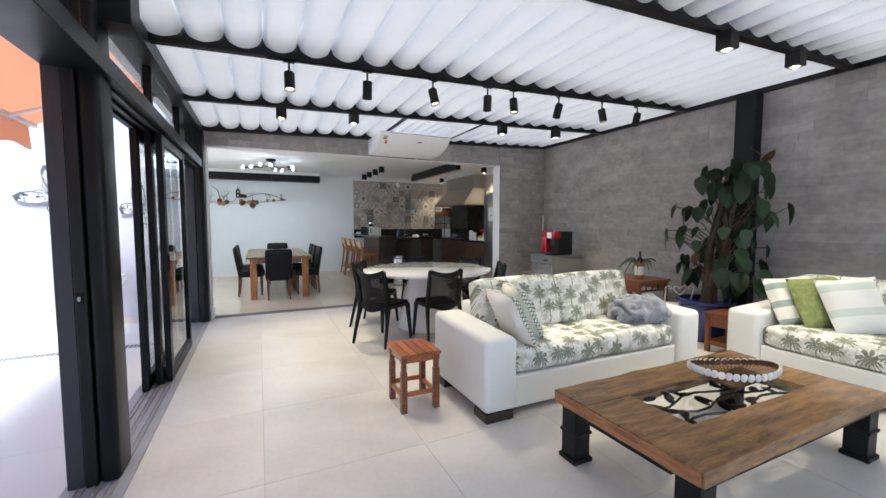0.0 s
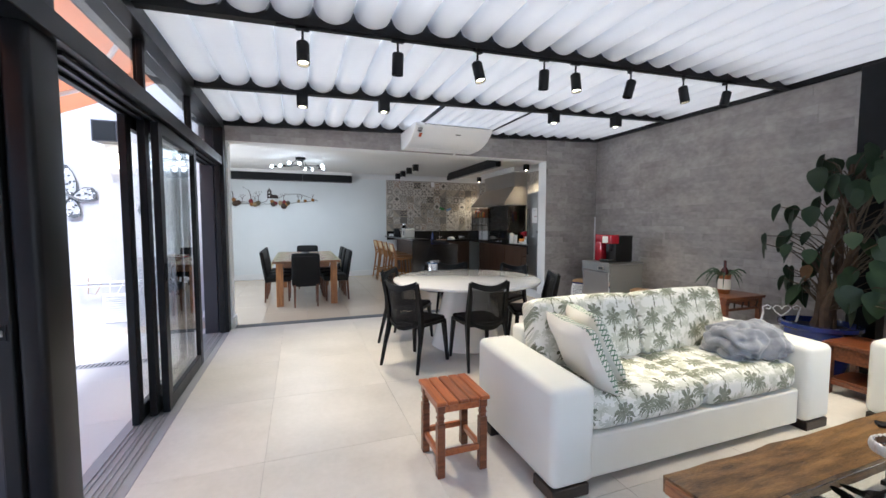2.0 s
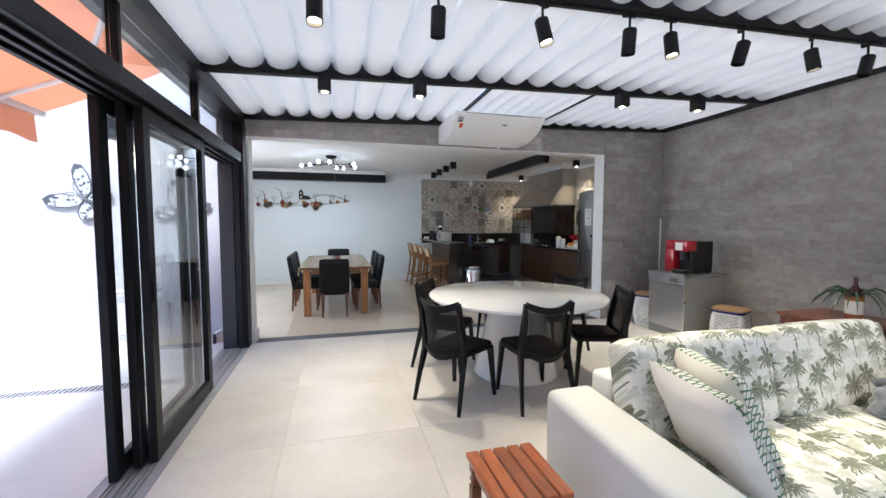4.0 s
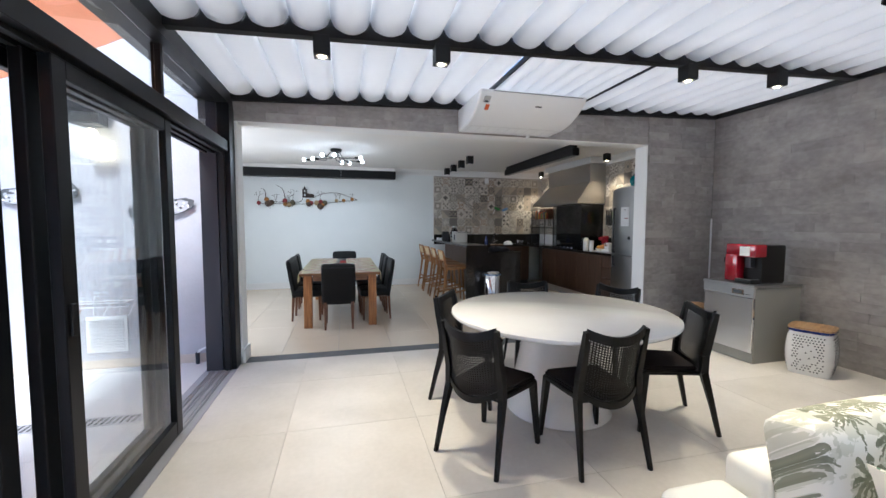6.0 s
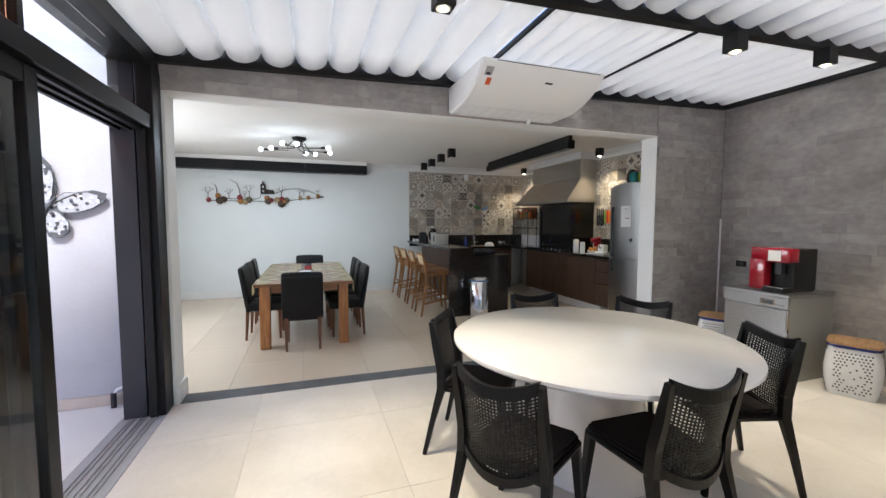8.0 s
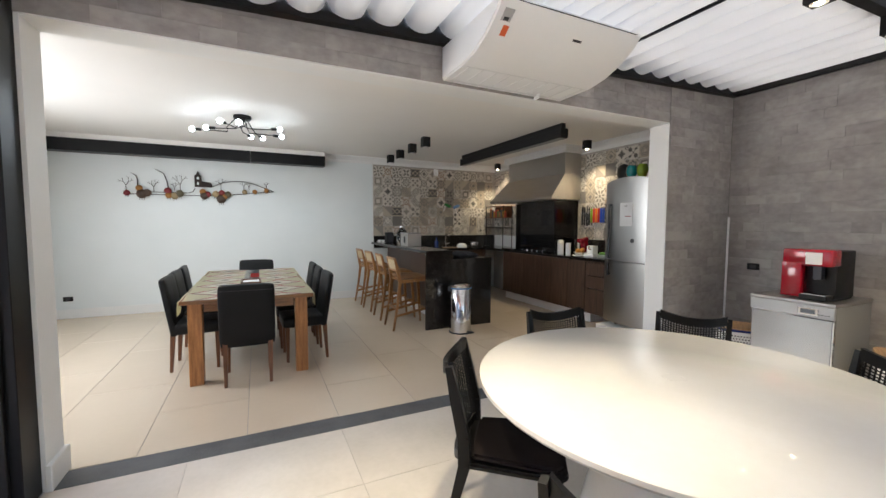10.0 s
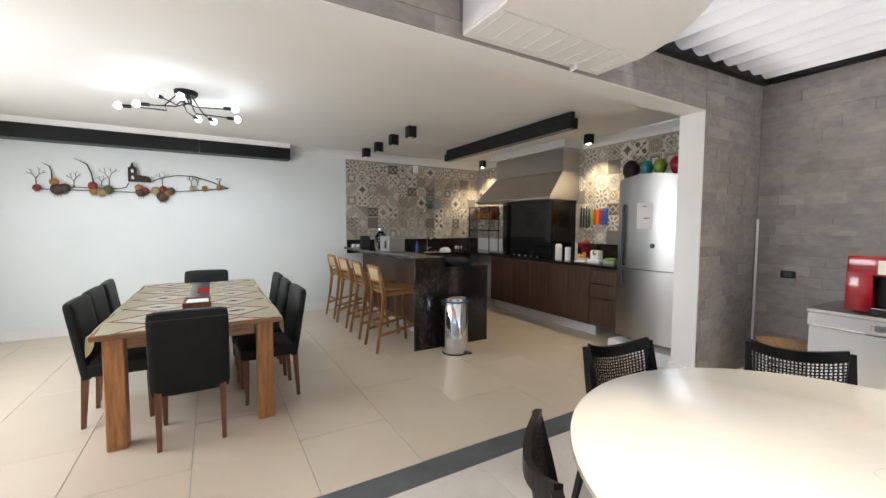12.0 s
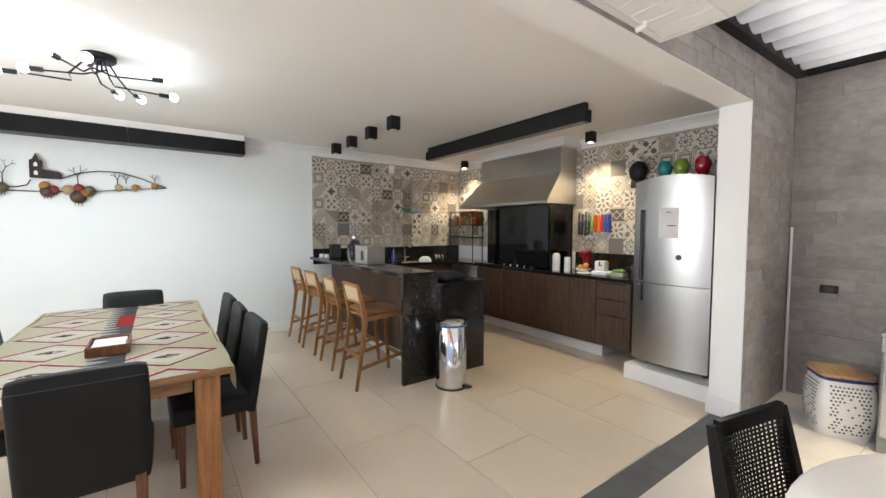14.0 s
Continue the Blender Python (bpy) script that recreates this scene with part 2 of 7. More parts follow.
# walls
structure("wall_right", bx(XR, XR + 0.2, YB, YF + 0.2, -0.12, 3.6), M_MORTAR, "long wall clad in grey slate strips", "wall")
# back side, out of view: opened up to let daylight in from behind
structure("wall_back_lintel", bx(-0.95, XR + 0.2, YB - 0.2, YB, 2.5, 3.4), M_WHITE, "plain white lintel over the added open side behind the camera", "wall")
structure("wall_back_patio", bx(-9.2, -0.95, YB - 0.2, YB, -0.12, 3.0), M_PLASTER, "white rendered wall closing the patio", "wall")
structure("wall_back_pier", bx(4.9, XR + 0.2, YB - 0.2, YB, -0.12, 2.499), M_WHITE, "plain white pier of the added open side behind the camera", "wall")
structure("ground_garden", bx(-30, 30, -40, YB - 0.2, -0.14, -0.02), mat("paving_behind", (0.52, 0.50, 0.47), 0.7, 0, (0.44, 0.42, 0.39), 1.5, 40, 0.1), "pale paving outside the added opening behind the camera", "ground")
structure("wall_far", bx(XK - 0.2, XR, YF, YF + 0.2, -0.12, 3.0), M_PALE, "pale blue-grey painted wall behind the dining table", "wall")
KW0, KW1, KWZ = 7.1, 9.7, 2.3                                # unseen window opening in the kitchen's left wall, assumed from bright left-facing surfaces
for k, (a, b, z0, z1) in enumerate(((YW + 0.18, KW0, -0.12, 3.0), (KW1, YF, -0.12, 3.0), (KW0, KW1, KWZ, 3.0), (KW0, KW1, -0.12, 1.0))):
    structure("wall_kitchen_left_%d" % (k + 1), bx(XK - 0.2, XK, a, b, z0, z1), M_WHITE, "plain white kitchen wall round an assumed, unseen window opening", "wall")
# area lamp added in the unseen opening to brighten the kitchen
kd = lamp("garden_daylight", "AREA", 28, (1.0, 0.985, 0.96), pose(XK - 0.1, (KW0 + KW1) / 2, 1.65, 0, -90, 0))
kd.data.shape, kd.data.size, kd.data.size_y = "RECTANGLE", 1.24, 2.5
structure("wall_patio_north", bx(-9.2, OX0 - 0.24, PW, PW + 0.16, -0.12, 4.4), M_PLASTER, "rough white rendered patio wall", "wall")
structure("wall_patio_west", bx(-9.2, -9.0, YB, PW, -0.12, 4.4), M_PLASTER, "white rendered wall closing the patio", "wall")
structure("wall_pier", bx(OX1, XR, YW, YW + WT, -0.12, 3.2), M_MORTAR, "wall return clad in grey slate beside the opening", "wall")
structure("wall_lintel", bx(OX0 - 0.24, OX1, YW, YW + WT, OZ, 3.2), M_MORTAR, "slate-clad lintel over the wide opening", "wall")
structure("wall_jamb", bx(OX0 - 0.24, OX0 - 0.004, YW, YW + WT, -0.12, OZ), M_WHITE, "white rendered jamb of the opening", "wall")
# white reveal lining of the opening
structure("trim_jamb_right", bx(OX1 - 0.006, OX1 + 0.004, YW - 0.006, YW + WT + 0.004, 0.0, OZ), M_WHITE, "white painted reveal of the opening", "reveal")
structure("trim_lintel", bx(OX0, OX1 - 0.006, YW - 0.006, YW + WT + 0.004, OZ - 0.008, OZ + 0.002), M_WHITE, "white painted underside of the lintel", "reveal")
structure("trim_jamb_left", bx(OX0 - 0.004, OX0 + 0.006, YW - 0.006, YW + WT + 0.004, 0.0, OZ - 0.008), M_WHITE, "white painted reveal of the opening", "reveal")

# kitchen ceiling, crown and baseboards
structure("ceiling", bx(XK, XR, YW + WT, YF, CZ, CZ + 0.1), M_CEIL, "smooth off-white plaster ceiling", "ceiling")
CROWN = [(0, 0), (0.015, 0), (0.02, 0.05), (0.05, 0.09), (0.09, 0.115), (0.09, 0.13), (0, 0.13)]
structure("trim_crown_far", prism([(YF - a, CZ - 0.13 + b) for a, b in CROWN], XR - XK, "x", at=XK), M_TRIM, "white stepped crown moulding", "moulding")
structure("trim_crown_right", prism([(XR - a, CZ - 0.13 + b) for a, b in CROWN], YF - YW - WT - 0.09, "y", at=YW + WT), M_TRIM, "white stepped crown moulding", "moulding")
structure("baseboard_far", bx(XK, 2.85, YF - 0.015, YF, 0, 0.14, 0.004), M_TRIM, "white skirting board", "skirting")
structure("baseboard_left", bx(XK, XK + 0.015, YW + WT, YF - 0.016, 0, 0.14, 0.004), M_TRIM, "white skirting board", "skirting")
structure("baseboard_jamb_left", bx(OX0 - 0.002, OX0 + 0.03, YW - 0.012, YW + WT + 0.02, 0, 0.15, 0.005), M_TRIM, "white skirting block at the jamb", "skirting")
structure("baseboard_jamb_right", bx(OX1 - 0.03, OX1 + 0.002, YW - 0.012, YW + WT + 0.02, 0, 0.15, 0.005), M_TRIM, "white skirting block at the jamb", "skirting")
structure("baseboard_patio", bx(-9, -1.02, PW - 0.012, PW, 0, 0.09), mat("sand_skirting", (0.62, 0.54, 0.46), 0.5), "sand-coloured tile skirting on the patio wall", "skirting")

# slate strips: the nearest as single pieces, the rest as one mesh
rng = random.Random(7)
STRIP = {}


def strip_mesh(length, style):
    key = (round(length, 2), style)
    if key not in STRIP:
        bm = bx(-length / 2 + 0.0006, length / 2 - 0.0006, -0.012, 0.0, -0.0494, 0.0494)
        for v in bm.verts:
            if v.co.y < -0.006:
                v.co += Vector((rng.uniform(-0.0006, 0.0006), rng.uniform(-0.0018, 0.0018), rng.uniform(-0.0006, 0.0006)))
        STRIP[key] = mesh_of("slate_strip", bm, M_STONE)
    return STRIP[key]


SLATE = []


def slate_rows(a0, a1, z0, z1f, place, holes=()):
    """Rows of strips from a0 to a1 along a wall, from z0 up to z1f(a); place(a, z, depth) gives the pose."""
    z = z0
    row = 0
    while z < z1f(a0) + 0.3:
        a = a0 - rng.uniform(0, 0.3)
        while a < a1 - 0.01:
            length = rng.choice((0.2, 0.3, 0.4, 0.5, 0.6))
            s, e = max(a, a0), min(a + length, a1)
            if a1 - e < 0.06:
                e = a1
            if e - s > 0.03:
                SLATE.append((strip_mesh(e - s, rng.randrange(3)), place((s + e) / 2, z + 0.05, rng.uniform(0, 0.004))))
            a = e if e == a1 else a + length
        z += 0.1
        row += 1


slate_rows(OX1 + 0.006, XR - 0.013, 0.0, lambda a: 2.85, lambda a, z, d: pose(a, YW + d, z))
slate_rows(OX0 - 0.24, OX1 - 0.002, OZ + 0.0, lambda a: 2.85, lambda a, z, d: pose(a, YW + d, z))
slate_rows(-YW + 0.013, 1.2, 0.0, lambda a: 2.95, lambda a, z, d: pose(XR + d, -a, z, 0, 0, -90))

# ---- glass wall to the patio ----
FX0, FX1 = -0.95, -0.69
structure("beam_eaves", bx(FX0, FX1 + 0.01, YB, YW - 0.002, 2.66, 2.78), M_BLACK, "black steel eaves beam above the glazing", "beam")
structure("beam_head", bx(FX0, FX1, YB, YW - 0.19, 2.185, 2.29, 0.004), M_BLACK, "black aluminium head rail of the sliding doors", "rail")
for k, xx in enumerate((-0.89, -0.82, -0.75)):
    structure("rail_head_groove", bx(xx - 0.012, xx + 0.012, 2.9, YW - 0.19, 2.163, 2.184), M_BLACK_M, "black guide of the sliding doors", "rail")
structure("track_sill", bx(FX0 - 0.02, FX1 + 0.015, YB, YW - 0.002, -0.12, 0.002), mat("grey_sill", (0.36, 0.36, 0.38), 0.55, 0, (0.30, 0.30, 0.32), 4, 90, 0.05), "grey stone sill with sliding-door tracks", "sill")
for xx in (-0.89, -0.82, -0.75):
    structure("track_rail", bx(xx - 0.017, xx - 0.011, YB, YW - 0.19, 0.003, 0.012), M_RAIL, "silver aluminium door track", "track")
    structure("track_rail", bx(xx + 0.011, xx + 0.017, YB, YW - 0.19, 0.003, 0.012), M_RAIL, "silver aluminium door track", "track")
structure("post_column", bx(FX0, -0.872, 2.63, 2.84, 0.003, 2.66, 0.004), M_GREY_DARK, "dark grey steel column between the sliding doors", "column")
structure("post_column_stile", bx(-0.869, -0.818, 2.615, 2.835, 0.003, 2.184, 0.006, 2), M_BLACK_M, "black door jamb profile on the column", "post")
structure("post_column_tube", bx(-0.814, -0.722, 2.622, 2.845, 0.003, 2.66, 0.026, 4), M_BLACK, "rounded black steel post beside the sliding doors", "post", True)
structure("bracket_beam", bx(-0.722, -0.58, 2.66, 2.85, 2.46, 2.74, 0.004), M_BLACK, "black steel bracket at the head of the post", "bracket")
lk = thing("door_latch", "small black latch keeper on the column", "latch", pose(-0.845, 2.615, 1.02))
part("plate", bx(-0.014, 0.014, -0.006, 0.0, -0.03, 0.03, 0.002), M_BLACK, lk)
part("bolt", bx(-0.006, 0.006, -0.016, -0.006, -0.012, 0.012, 0.002), M_RAIL, lk)
structure("post_column_front", bx(FX0, FX1 - 0.02, -1.2, -1.0, 0.003, 2.66, 0.004), M_BLACK, "black steel column between the sliding doors", "column")
structure("post_end", bx(-0.79, XL + 0.015, YW - 0.185, YW - 0.003, 0.003, 2.66, 0.004), M_BLACK, "black aluminium end post of the glazing", "post")
structure("post_end_lip", bx(-0.775, XL - 0.03, YW - 0.215, YW - 0.186, 0.003, 2.184, 0.004), M_BLACK_M, "black door stop of the end post", "post")
structure("wall_grey_return", bx(-0.95, -0.80, YW - 0.18, PW - 0.002, 0.003, 2.66), M_GREY_DARK, "dark grey painted wall return at the door end", "wall")
for yy in (3.93, 5.18):
    structure("mullion", bx(-0.805, -0.745, yy - 0.022, yy + 0.022, 2.291, 2.659, 0.003), M_BLACK, "black aluminium transom mullion", "mullion")
for k, (a, b) in enumerate(((2.845, 3.905), (3.955, 5.155), (5.205, YW - 0.19), (-1.0, 2.62))):
    ob = structure("window_transom_%d" % (k + 1), bx(-0.784, -0.778, a, b, 2.292, 2.658), M_GLASS, "clear fixed glass pane above the sliding doors", "window")
    ob.visible_shadow = False


def sliding_leaf(x, y0, y1, handle):
    d = thing("sliding_door", "black aluminium sliding glass door leaf, slid open on its track", "door", pose(x, y0, 0), "sliding door leaves")
    w = y1 - y0
    part("stile", bx(-0.024, 0.024, 0, 0.09, 0.012, 2.17, 0.004), M_BLACK, d)
    part("stile", bx(-0.024, 0.024, w - 0.09, w, 0.012, 2.17, 0.004), M_BLACK, d)
    part("rail", bx(-0.022, 0.022, 0.091, w - 0.091, 0.012, 0.12, 0.004), M_BLACK, d)
    part("rail", bx(-0.022, 0.022, 0.091, w - 0.091, 2.09, 2.17, 0.004), M_BLACK, d)
    g = part("pane", bx(-0.003, 0.003, 0.085, w - 0.085, 0.115, 2.095), M_GLASS, d, "clear glass")
    g.visible_shadow = False
    if handle:
        part("handle", bx(0.025, 0.036, 0.02, 0.05, 1.0, 1.14, 0.003), M_BLACK_M, d)
    return d


sliding_leaf(-0.75, 4.10, 5.23, True)
sliding_leaf(-0.82, 4.06, 5.20, False)
sliding_leaf(-0.89, 3.94, 5.17, False)

# ---- canopy roof ----
for yy, w in ((0.33, 0.07), (1.93, 0.07), (3.58, 0.07), (5.07, 0.07), (YW - 0.045, 0.07)):
    bm = bmesh.new()
    box(bm, XL - 0.1, XR - 0.02, yy - w / 2, yy + w / 2, 0, 0.06)
    box(bm, XL - 0.1, XR - 0.02, yy - 0.02, yy + 0.02, 0.0605, 0.16)
    for v in bm.verts:
        v.co.z += roof(v.co.x)
    structure("beam_roof", bm, M_BLACK_M, "black steel roof beam under the cloth canopy", "beam")
bm = bx(XR - 0.065, XR - 0.014, YB, YW - 0.09, roof(XR) - 0.0, roof(XR) + 0.07)
structure("beam_wall_plate", bm, M_BLACK_M, "black steel wall plate of the canopy", "beam")


def canopy(x0, x1, y0, y1, pitch, sag):
    n = max(1, round((x1 - x0) / pitch))
    w = (x1 - x0) / n
    bm = bmesh.new()
    steps = 14
    for k in range(n):
        s = sag * (0.92 + 0.16 * random.random())
        lean = random.uniform(-0.03, 0.03)
        cols = []
        for i in range(steps + 1):
            u = i / steps
            x = x0 + w * (k + u)
            z = roof(x) + 0.033 + sag - s * math.sin(math.pi * (u + lean * math.sin(math.pi * u))) ** 0.62 + 0.022 * max(0.0, 1 - 9 * min(u, 1 - u))
            cols.append([bm.verts.new((x, y0 + (y1 - y0) * q / 4, z + 0.004 * math.sin(q * 1.7 + k) * math.sin(math.pi * u))) for q in range(5)])
        for a, b in zip(cols, cols[1:]):
            for q in range(4):
                bm.faces.new((a[q], a[q + 1], b[q + 1], b[q]))
    ob = structure("ceiling_canopy", bm, M_FABRIC, "white scalloped cloth canopy strips under the roof", "canopy", True)
    md = ob.modifiers.new("thickness", "SOLIDIFY")
    md.thickness = 0.002
    return ob


random.seed(3)
for a, b in ((YB, 0.30), (0.36, 1.90), (1.96, 3.55), (3.61, 5.04)):
    canopy(XL - 0.04, XR - 0.03, a, b, 0.262, 0.075)
canopy(XL - 0.04, 1.90, 5.10, YW - 0.08, 0.262, 0.075)
canopy(1.93, 3.13, 5.10, YW - 0.08, 0.17, 0.045)
canopy(3.16, XR - 0.03, 5.10, YW - 0.08, 0.262, 0.075)
for xx in (1.915, 3.145):
    structure("beam_purlin", bx(xx - 0.008, xx + 0.008, 5.11, YW - 0.085, roof(xx) + 0.05, roof(xx) + 0.09), M_BLACK_M, "thin black canopy runner", "runner")

# ---- lamps ----


def box_spot(x, y, z, name, label, group, lit, s=0.055, h=0.125, watts=54, cone=75):
    d = thing(name, label, "lamp", pose(x, y, z), group)
    part("housing", bx(-s, s, -s, s, -h, 0, 0.002), M_BLACK_M, d)
    part("reflector", lathe([(0.0, -h - 0.001), (0.036, -h - 0.001), (0.042, -h - 0.003), (0.042, -h)], 20), M_WHITE_METAL, d)
    part("bulb", lathe([(0.0, -h - 0.006), (0.02, -h - 0.006), (0.024, -h - 0.002)], 16), M_LED if lit else M_WHITE_METAL, d)
    if lit:
        lamp("spot_light", "SPOT", watts, WARM, pose(x, y, z - h - 0.02), 0.03, cone, 0.8)
    return d


for x in (0.275, 1.12, 3.33, 4.34):
    box_spot(x, 5.05, roof(x), "ceiling_spot", "black square surface spotlight under the canopy beam, lit warm", "square canopy spotlights", True)
for x in (3.28, 4.26):
    box_spot(x, 1.90, roof(x), "ceiling_spot", "black square surface spotlight under the canopy beam, lit warm", "square canopy spotlights", True)


def track_spot(x, y, z, lit, yaw, tip):
    d = thing("track_spot", "black cylindrical track spotlight, %s" % ("lit warm" if lit else "turned off or away"), "lamp", pose(x, y, z, 0, 0, yaw), "track spotlights")
    part("adapter", bx(-0.045, 0.045, -0.015, 0.015, -0.025, 0, 0.002), M_BLACK_M, d)
    part("stem", tube([(0, 0, -0.024), (0, 0, -0.12)], 0.008), M_BLACK_M, d)
    m = pose(0, 0, -0.135, tip)
    head = lathe([(0.0, 0.035), (0.035, 0.035), (0.042, 0.028), (0.042, -0.12), (0.037, -0.12), (0.036, -0.085), (0.0, -0.085)], 24)
    bmesh.ops.transform(head, matrix=m, verts=head.verts)
    part("head", head, M_BLACK_M, d, smooth=True)
    face = lathe([(0.0, -0.1), (0.034, -0.1), (0.034, -0.088)], 20)
    bmesh.ops.transform(face, matrix=m, verts=face.verts)
    part("bulb", face, M_LED if lit else M_BLACK_M, d)
    if lit:
        lamp("spot_light", "SPOT", 52, WARM, pose(x, y, z, 0, 0, yaw) @ m @ pose(0, 0, -0.13), 0.03, 60, 0.8)


for x, lit, yaw, tip in ((0.265, True, 0, -12), (0.92, False, 0, 8), (1.56, True, 25, -16), (2.175, False, -10, 6), (2.495, True, -5, -10), (3.11, False, 70, 14), (3.77, True, 40, -10), (4.375, False, 80, 14)):
    track_spot(x, 3.575, roof(x), lit, yaw, tip)
structure("track_lighting", bx(0.1, 4.5, 3.56, 3.59, -0.012, 0.0), M_BLACK_M, "black lighting track under the roof beam", "track")
ob = bpy.data.objects["track_lighting"]
for v in ob.data.vertices:
    v.co.z += roof(v.co.x) - 0.001

# kitchen ceiling
for y in (9.48, 10.05, 10.65, 11.22):
    box_spot(2.76, y, CZ, "ceiling_cube", "small black cube ceiling spotlight over the bar, unlit", "cube spotlights over the bar", False, 0.057, 0.145)
for x, y in ((5.12, 8.57), (5.19, 11.22)):
    box_spot(x, y, CZ, "ceiling_cube", "small black cube ceiling spotlight over the worktop, lit warm", "cube spotlights over the worktop", True, 0.05, 0.13, 26, 110)
d = thing("linear_ceiling_light", "long black rectangular ceiling light over the kitchen aisle", "lamp", pose(4.04, 9.28, CZ - 0.06))
part("housing", bx(-0.06, 0.06, -1.40, 1.40, -0.13, -0.01, 0.003), M_BLACK_M, d)
part("mount", bx(-0.03, 0.03, -1.38, 1.38, -0.0095, 0.0595), M_BLACK_M, d)
part("diffuser", bx(-0.045, 0.045, -1.36, 1.36, -0.1315, -0.1295), mat("grey_diffuser", (0.25, 0.25, 0.25), 0.4), d, "unlit grey diffuser")
# slim black duct box on the far wall
d = thing("duct_cover", "long black boxed duct cover high on the pale wall", "duct", pose(0, 0, 0))
part("panel", bx(-2.39, 0.337, 11.44, YF - 0.002, 2.52, 2.70, 0.004), M_BLACK, d)
part("panel", bx(0.341, 1.57, 11.443, YF - 0.002, 2.521, 2.70, 0.004), M_BLACK, d)
part("end_cap", bx(1.5705, 1.577, 11.445, YF - 0.002, 2.523, 2.698, 0.002), M_BLACK_M, d)
structure("duct_fill", bx(-2.39, 1.57, 11.46, YF - 0.1, 2.701, CZ - 0.001), M_CEIL, "white plaster bulkhead above the black box", "bulkhead")

# semi-flush lamp with thin arms
LX, LY = 0.28, 9.38
d = thing("ceiling_lamp", "black semi-flush ceiling lamp with eight lit bulbs on thin arms", "lamp", pose(LX, LY, CZ))
part("canopy", lathe([(0, 0), (0.10, 0), (0.10, -0.03), (0.085, -0.045), (0, -0.045)], 28), M_BLACK_M, d, smooth=True)
ARMS = [((-0.52, 0.14), (-0.18, 0.10), 0.08), ((-0.36, -0.02), (0.05, -0.12), -0.05), ((0.38, -0.28), (-0.05, -0.14), 0.05), ((0.42, 0.12), (0.05, 0.08), -0.05),
        ((0.08, 0.30), (-0.02, 0.02), 0.0), ((0.22, 0.32), (0.10, 0.02), 0.02), ((-0.20, -0.42), (-0.04, -0.10), 0.0), ((-0.02, -0.44), (0.02, -0.08), -0.03)]
for (ex, ey), (sx, sy), b in ARMS:
    part("arm", tube([(sx * 0.5, sy * 0.5, -0.04), (sx, sy, -0.13), (sx + (ex - sx) * 0.2 + b, sy + (ey - sy) * 0.2, -0.18), (ex * 0.86 + b * 0.2, ey * 0.86, -0.18)], 0.006), M_BLACK_M, d)
    v = Vector((ex - sx, ey - sy, 0)).normalized()
    e = Vector((ex, ey, -0.18))
    part("socket", tube([e - v * 0.07, e], 0.017, 12), M_BLACK_M, d)
    bm = bmesh.new()
    bmesh.ops.create_icosphere(bm, subdivisions=2, radius=0.033, matrix=Matrix.Translation(e + v * 0.03))
    part("bulb", bm, M_BULB, d, "lit frosted bulb", True)
for (ex, ey), _, _ in ARMS:
    lamp("bulb_light", "POINT", 0.16, COOL, Matrix.Translation((LX + ex * 1.12, LY + ey * 1.12, CZ - 0.30)), 0.05)
# wide downward spot added under the lamp: lights the room, spares the ceiling
lamp("bulb_light", "SPOT", 22, COOL, pose(LX, LY, CZ - 0.24), 0.42, 172, 0.25)

# ---- node arithmetic for printed patterns ----


class Calc:
    """Short names for math nodes in one tree."""

    def __init__(self, tree):
        self.t = tree

    def op(self, name, a, b=None):
        n = self.t.nodes.new("ShaderNodeMath")
        n.operation = name
        for k, v in enumerate((a, b)):
            if v is None:
                continue
            if isinstance(v, (int, float)):
                n.inputs[k].default_value = v
            else:
                self.t.links.new(v, n.inputs[k])
        return n.outputs[0]

    def mix(self, f, a, b):
        n = self.t.nodes.new("ShaderNodeMix")
        n.data_type = "RGBA"
        for key, v in (("Factor", f), ("A", a), ("B", b)):
            if isinstance(v, tuple):
                n.inputs[key].default_value = (*v, 1)
            elif isinstance(v, (int, float)):
                n.inputs[key].default_value = v
            else:
                self.t.links.new(v, n.inputs[key])
        return n.outputs["Result"]

    def xyz(self, v):
        n = self.t.nodes.new("ShaderNodeSeparateXYZ")
        self.t.links.new(v, n.inputs[0])
        return n.outputs

    def vec(self, x, y, z=0.0):
        n = self.t.nodes.new("ShaderNodeCombineXYZ")
        for k, v in enumerate((x, y, z)):
            if isinstance(v, (int, float)):
                n.inputs[k].default_value = v
            else:
                self.t.links.new(v, n.inputs[k])
        return n.outputs[0]

    def noise(self, vector, scale, detail=3):
        n = self.t.nodes.new("ShaderNodeTexNoise")
        n.inputs["Scale"].default_value, n.inputs["Detail"].default_value = scale, detail
        self.t.links.new(vector, n.inputs["Vector"])
        return n.outputs["Fac"]

    def coords(self):
        return self.t.nodes.new("ShaderNodeTexCoord").outputs["Object"]


def blank(name, rough, bump_scale=0, spec=0.4):
    m = bpy.data.materials.new(name)
    m.use_nodes = True
    p = m.node_tree.nodes["Principled BSDF"]
    p.inputs["Roughness"].default_value = rough
    p.inputs["Specular IOR Level"].default_value = spec
    c = Calc(m.node_tree)
    if bump_scale:
        b = m.node_tree.nodes.new("ShaderNodeBump")
        b.inputs["Strength"].default_value, b.inputs["Distance"].default_value = 0.3, 0.002
        m.node_tree.links.new(c.noise(c.coords(), bump_scale), b.inputs["Height"])
        m.node_tree.links.new(b.outputs[0], p.inputs["Normal"])
    return m, c, lambda col: m.node_tree.links.new(col, p.inputs["Base Color"])


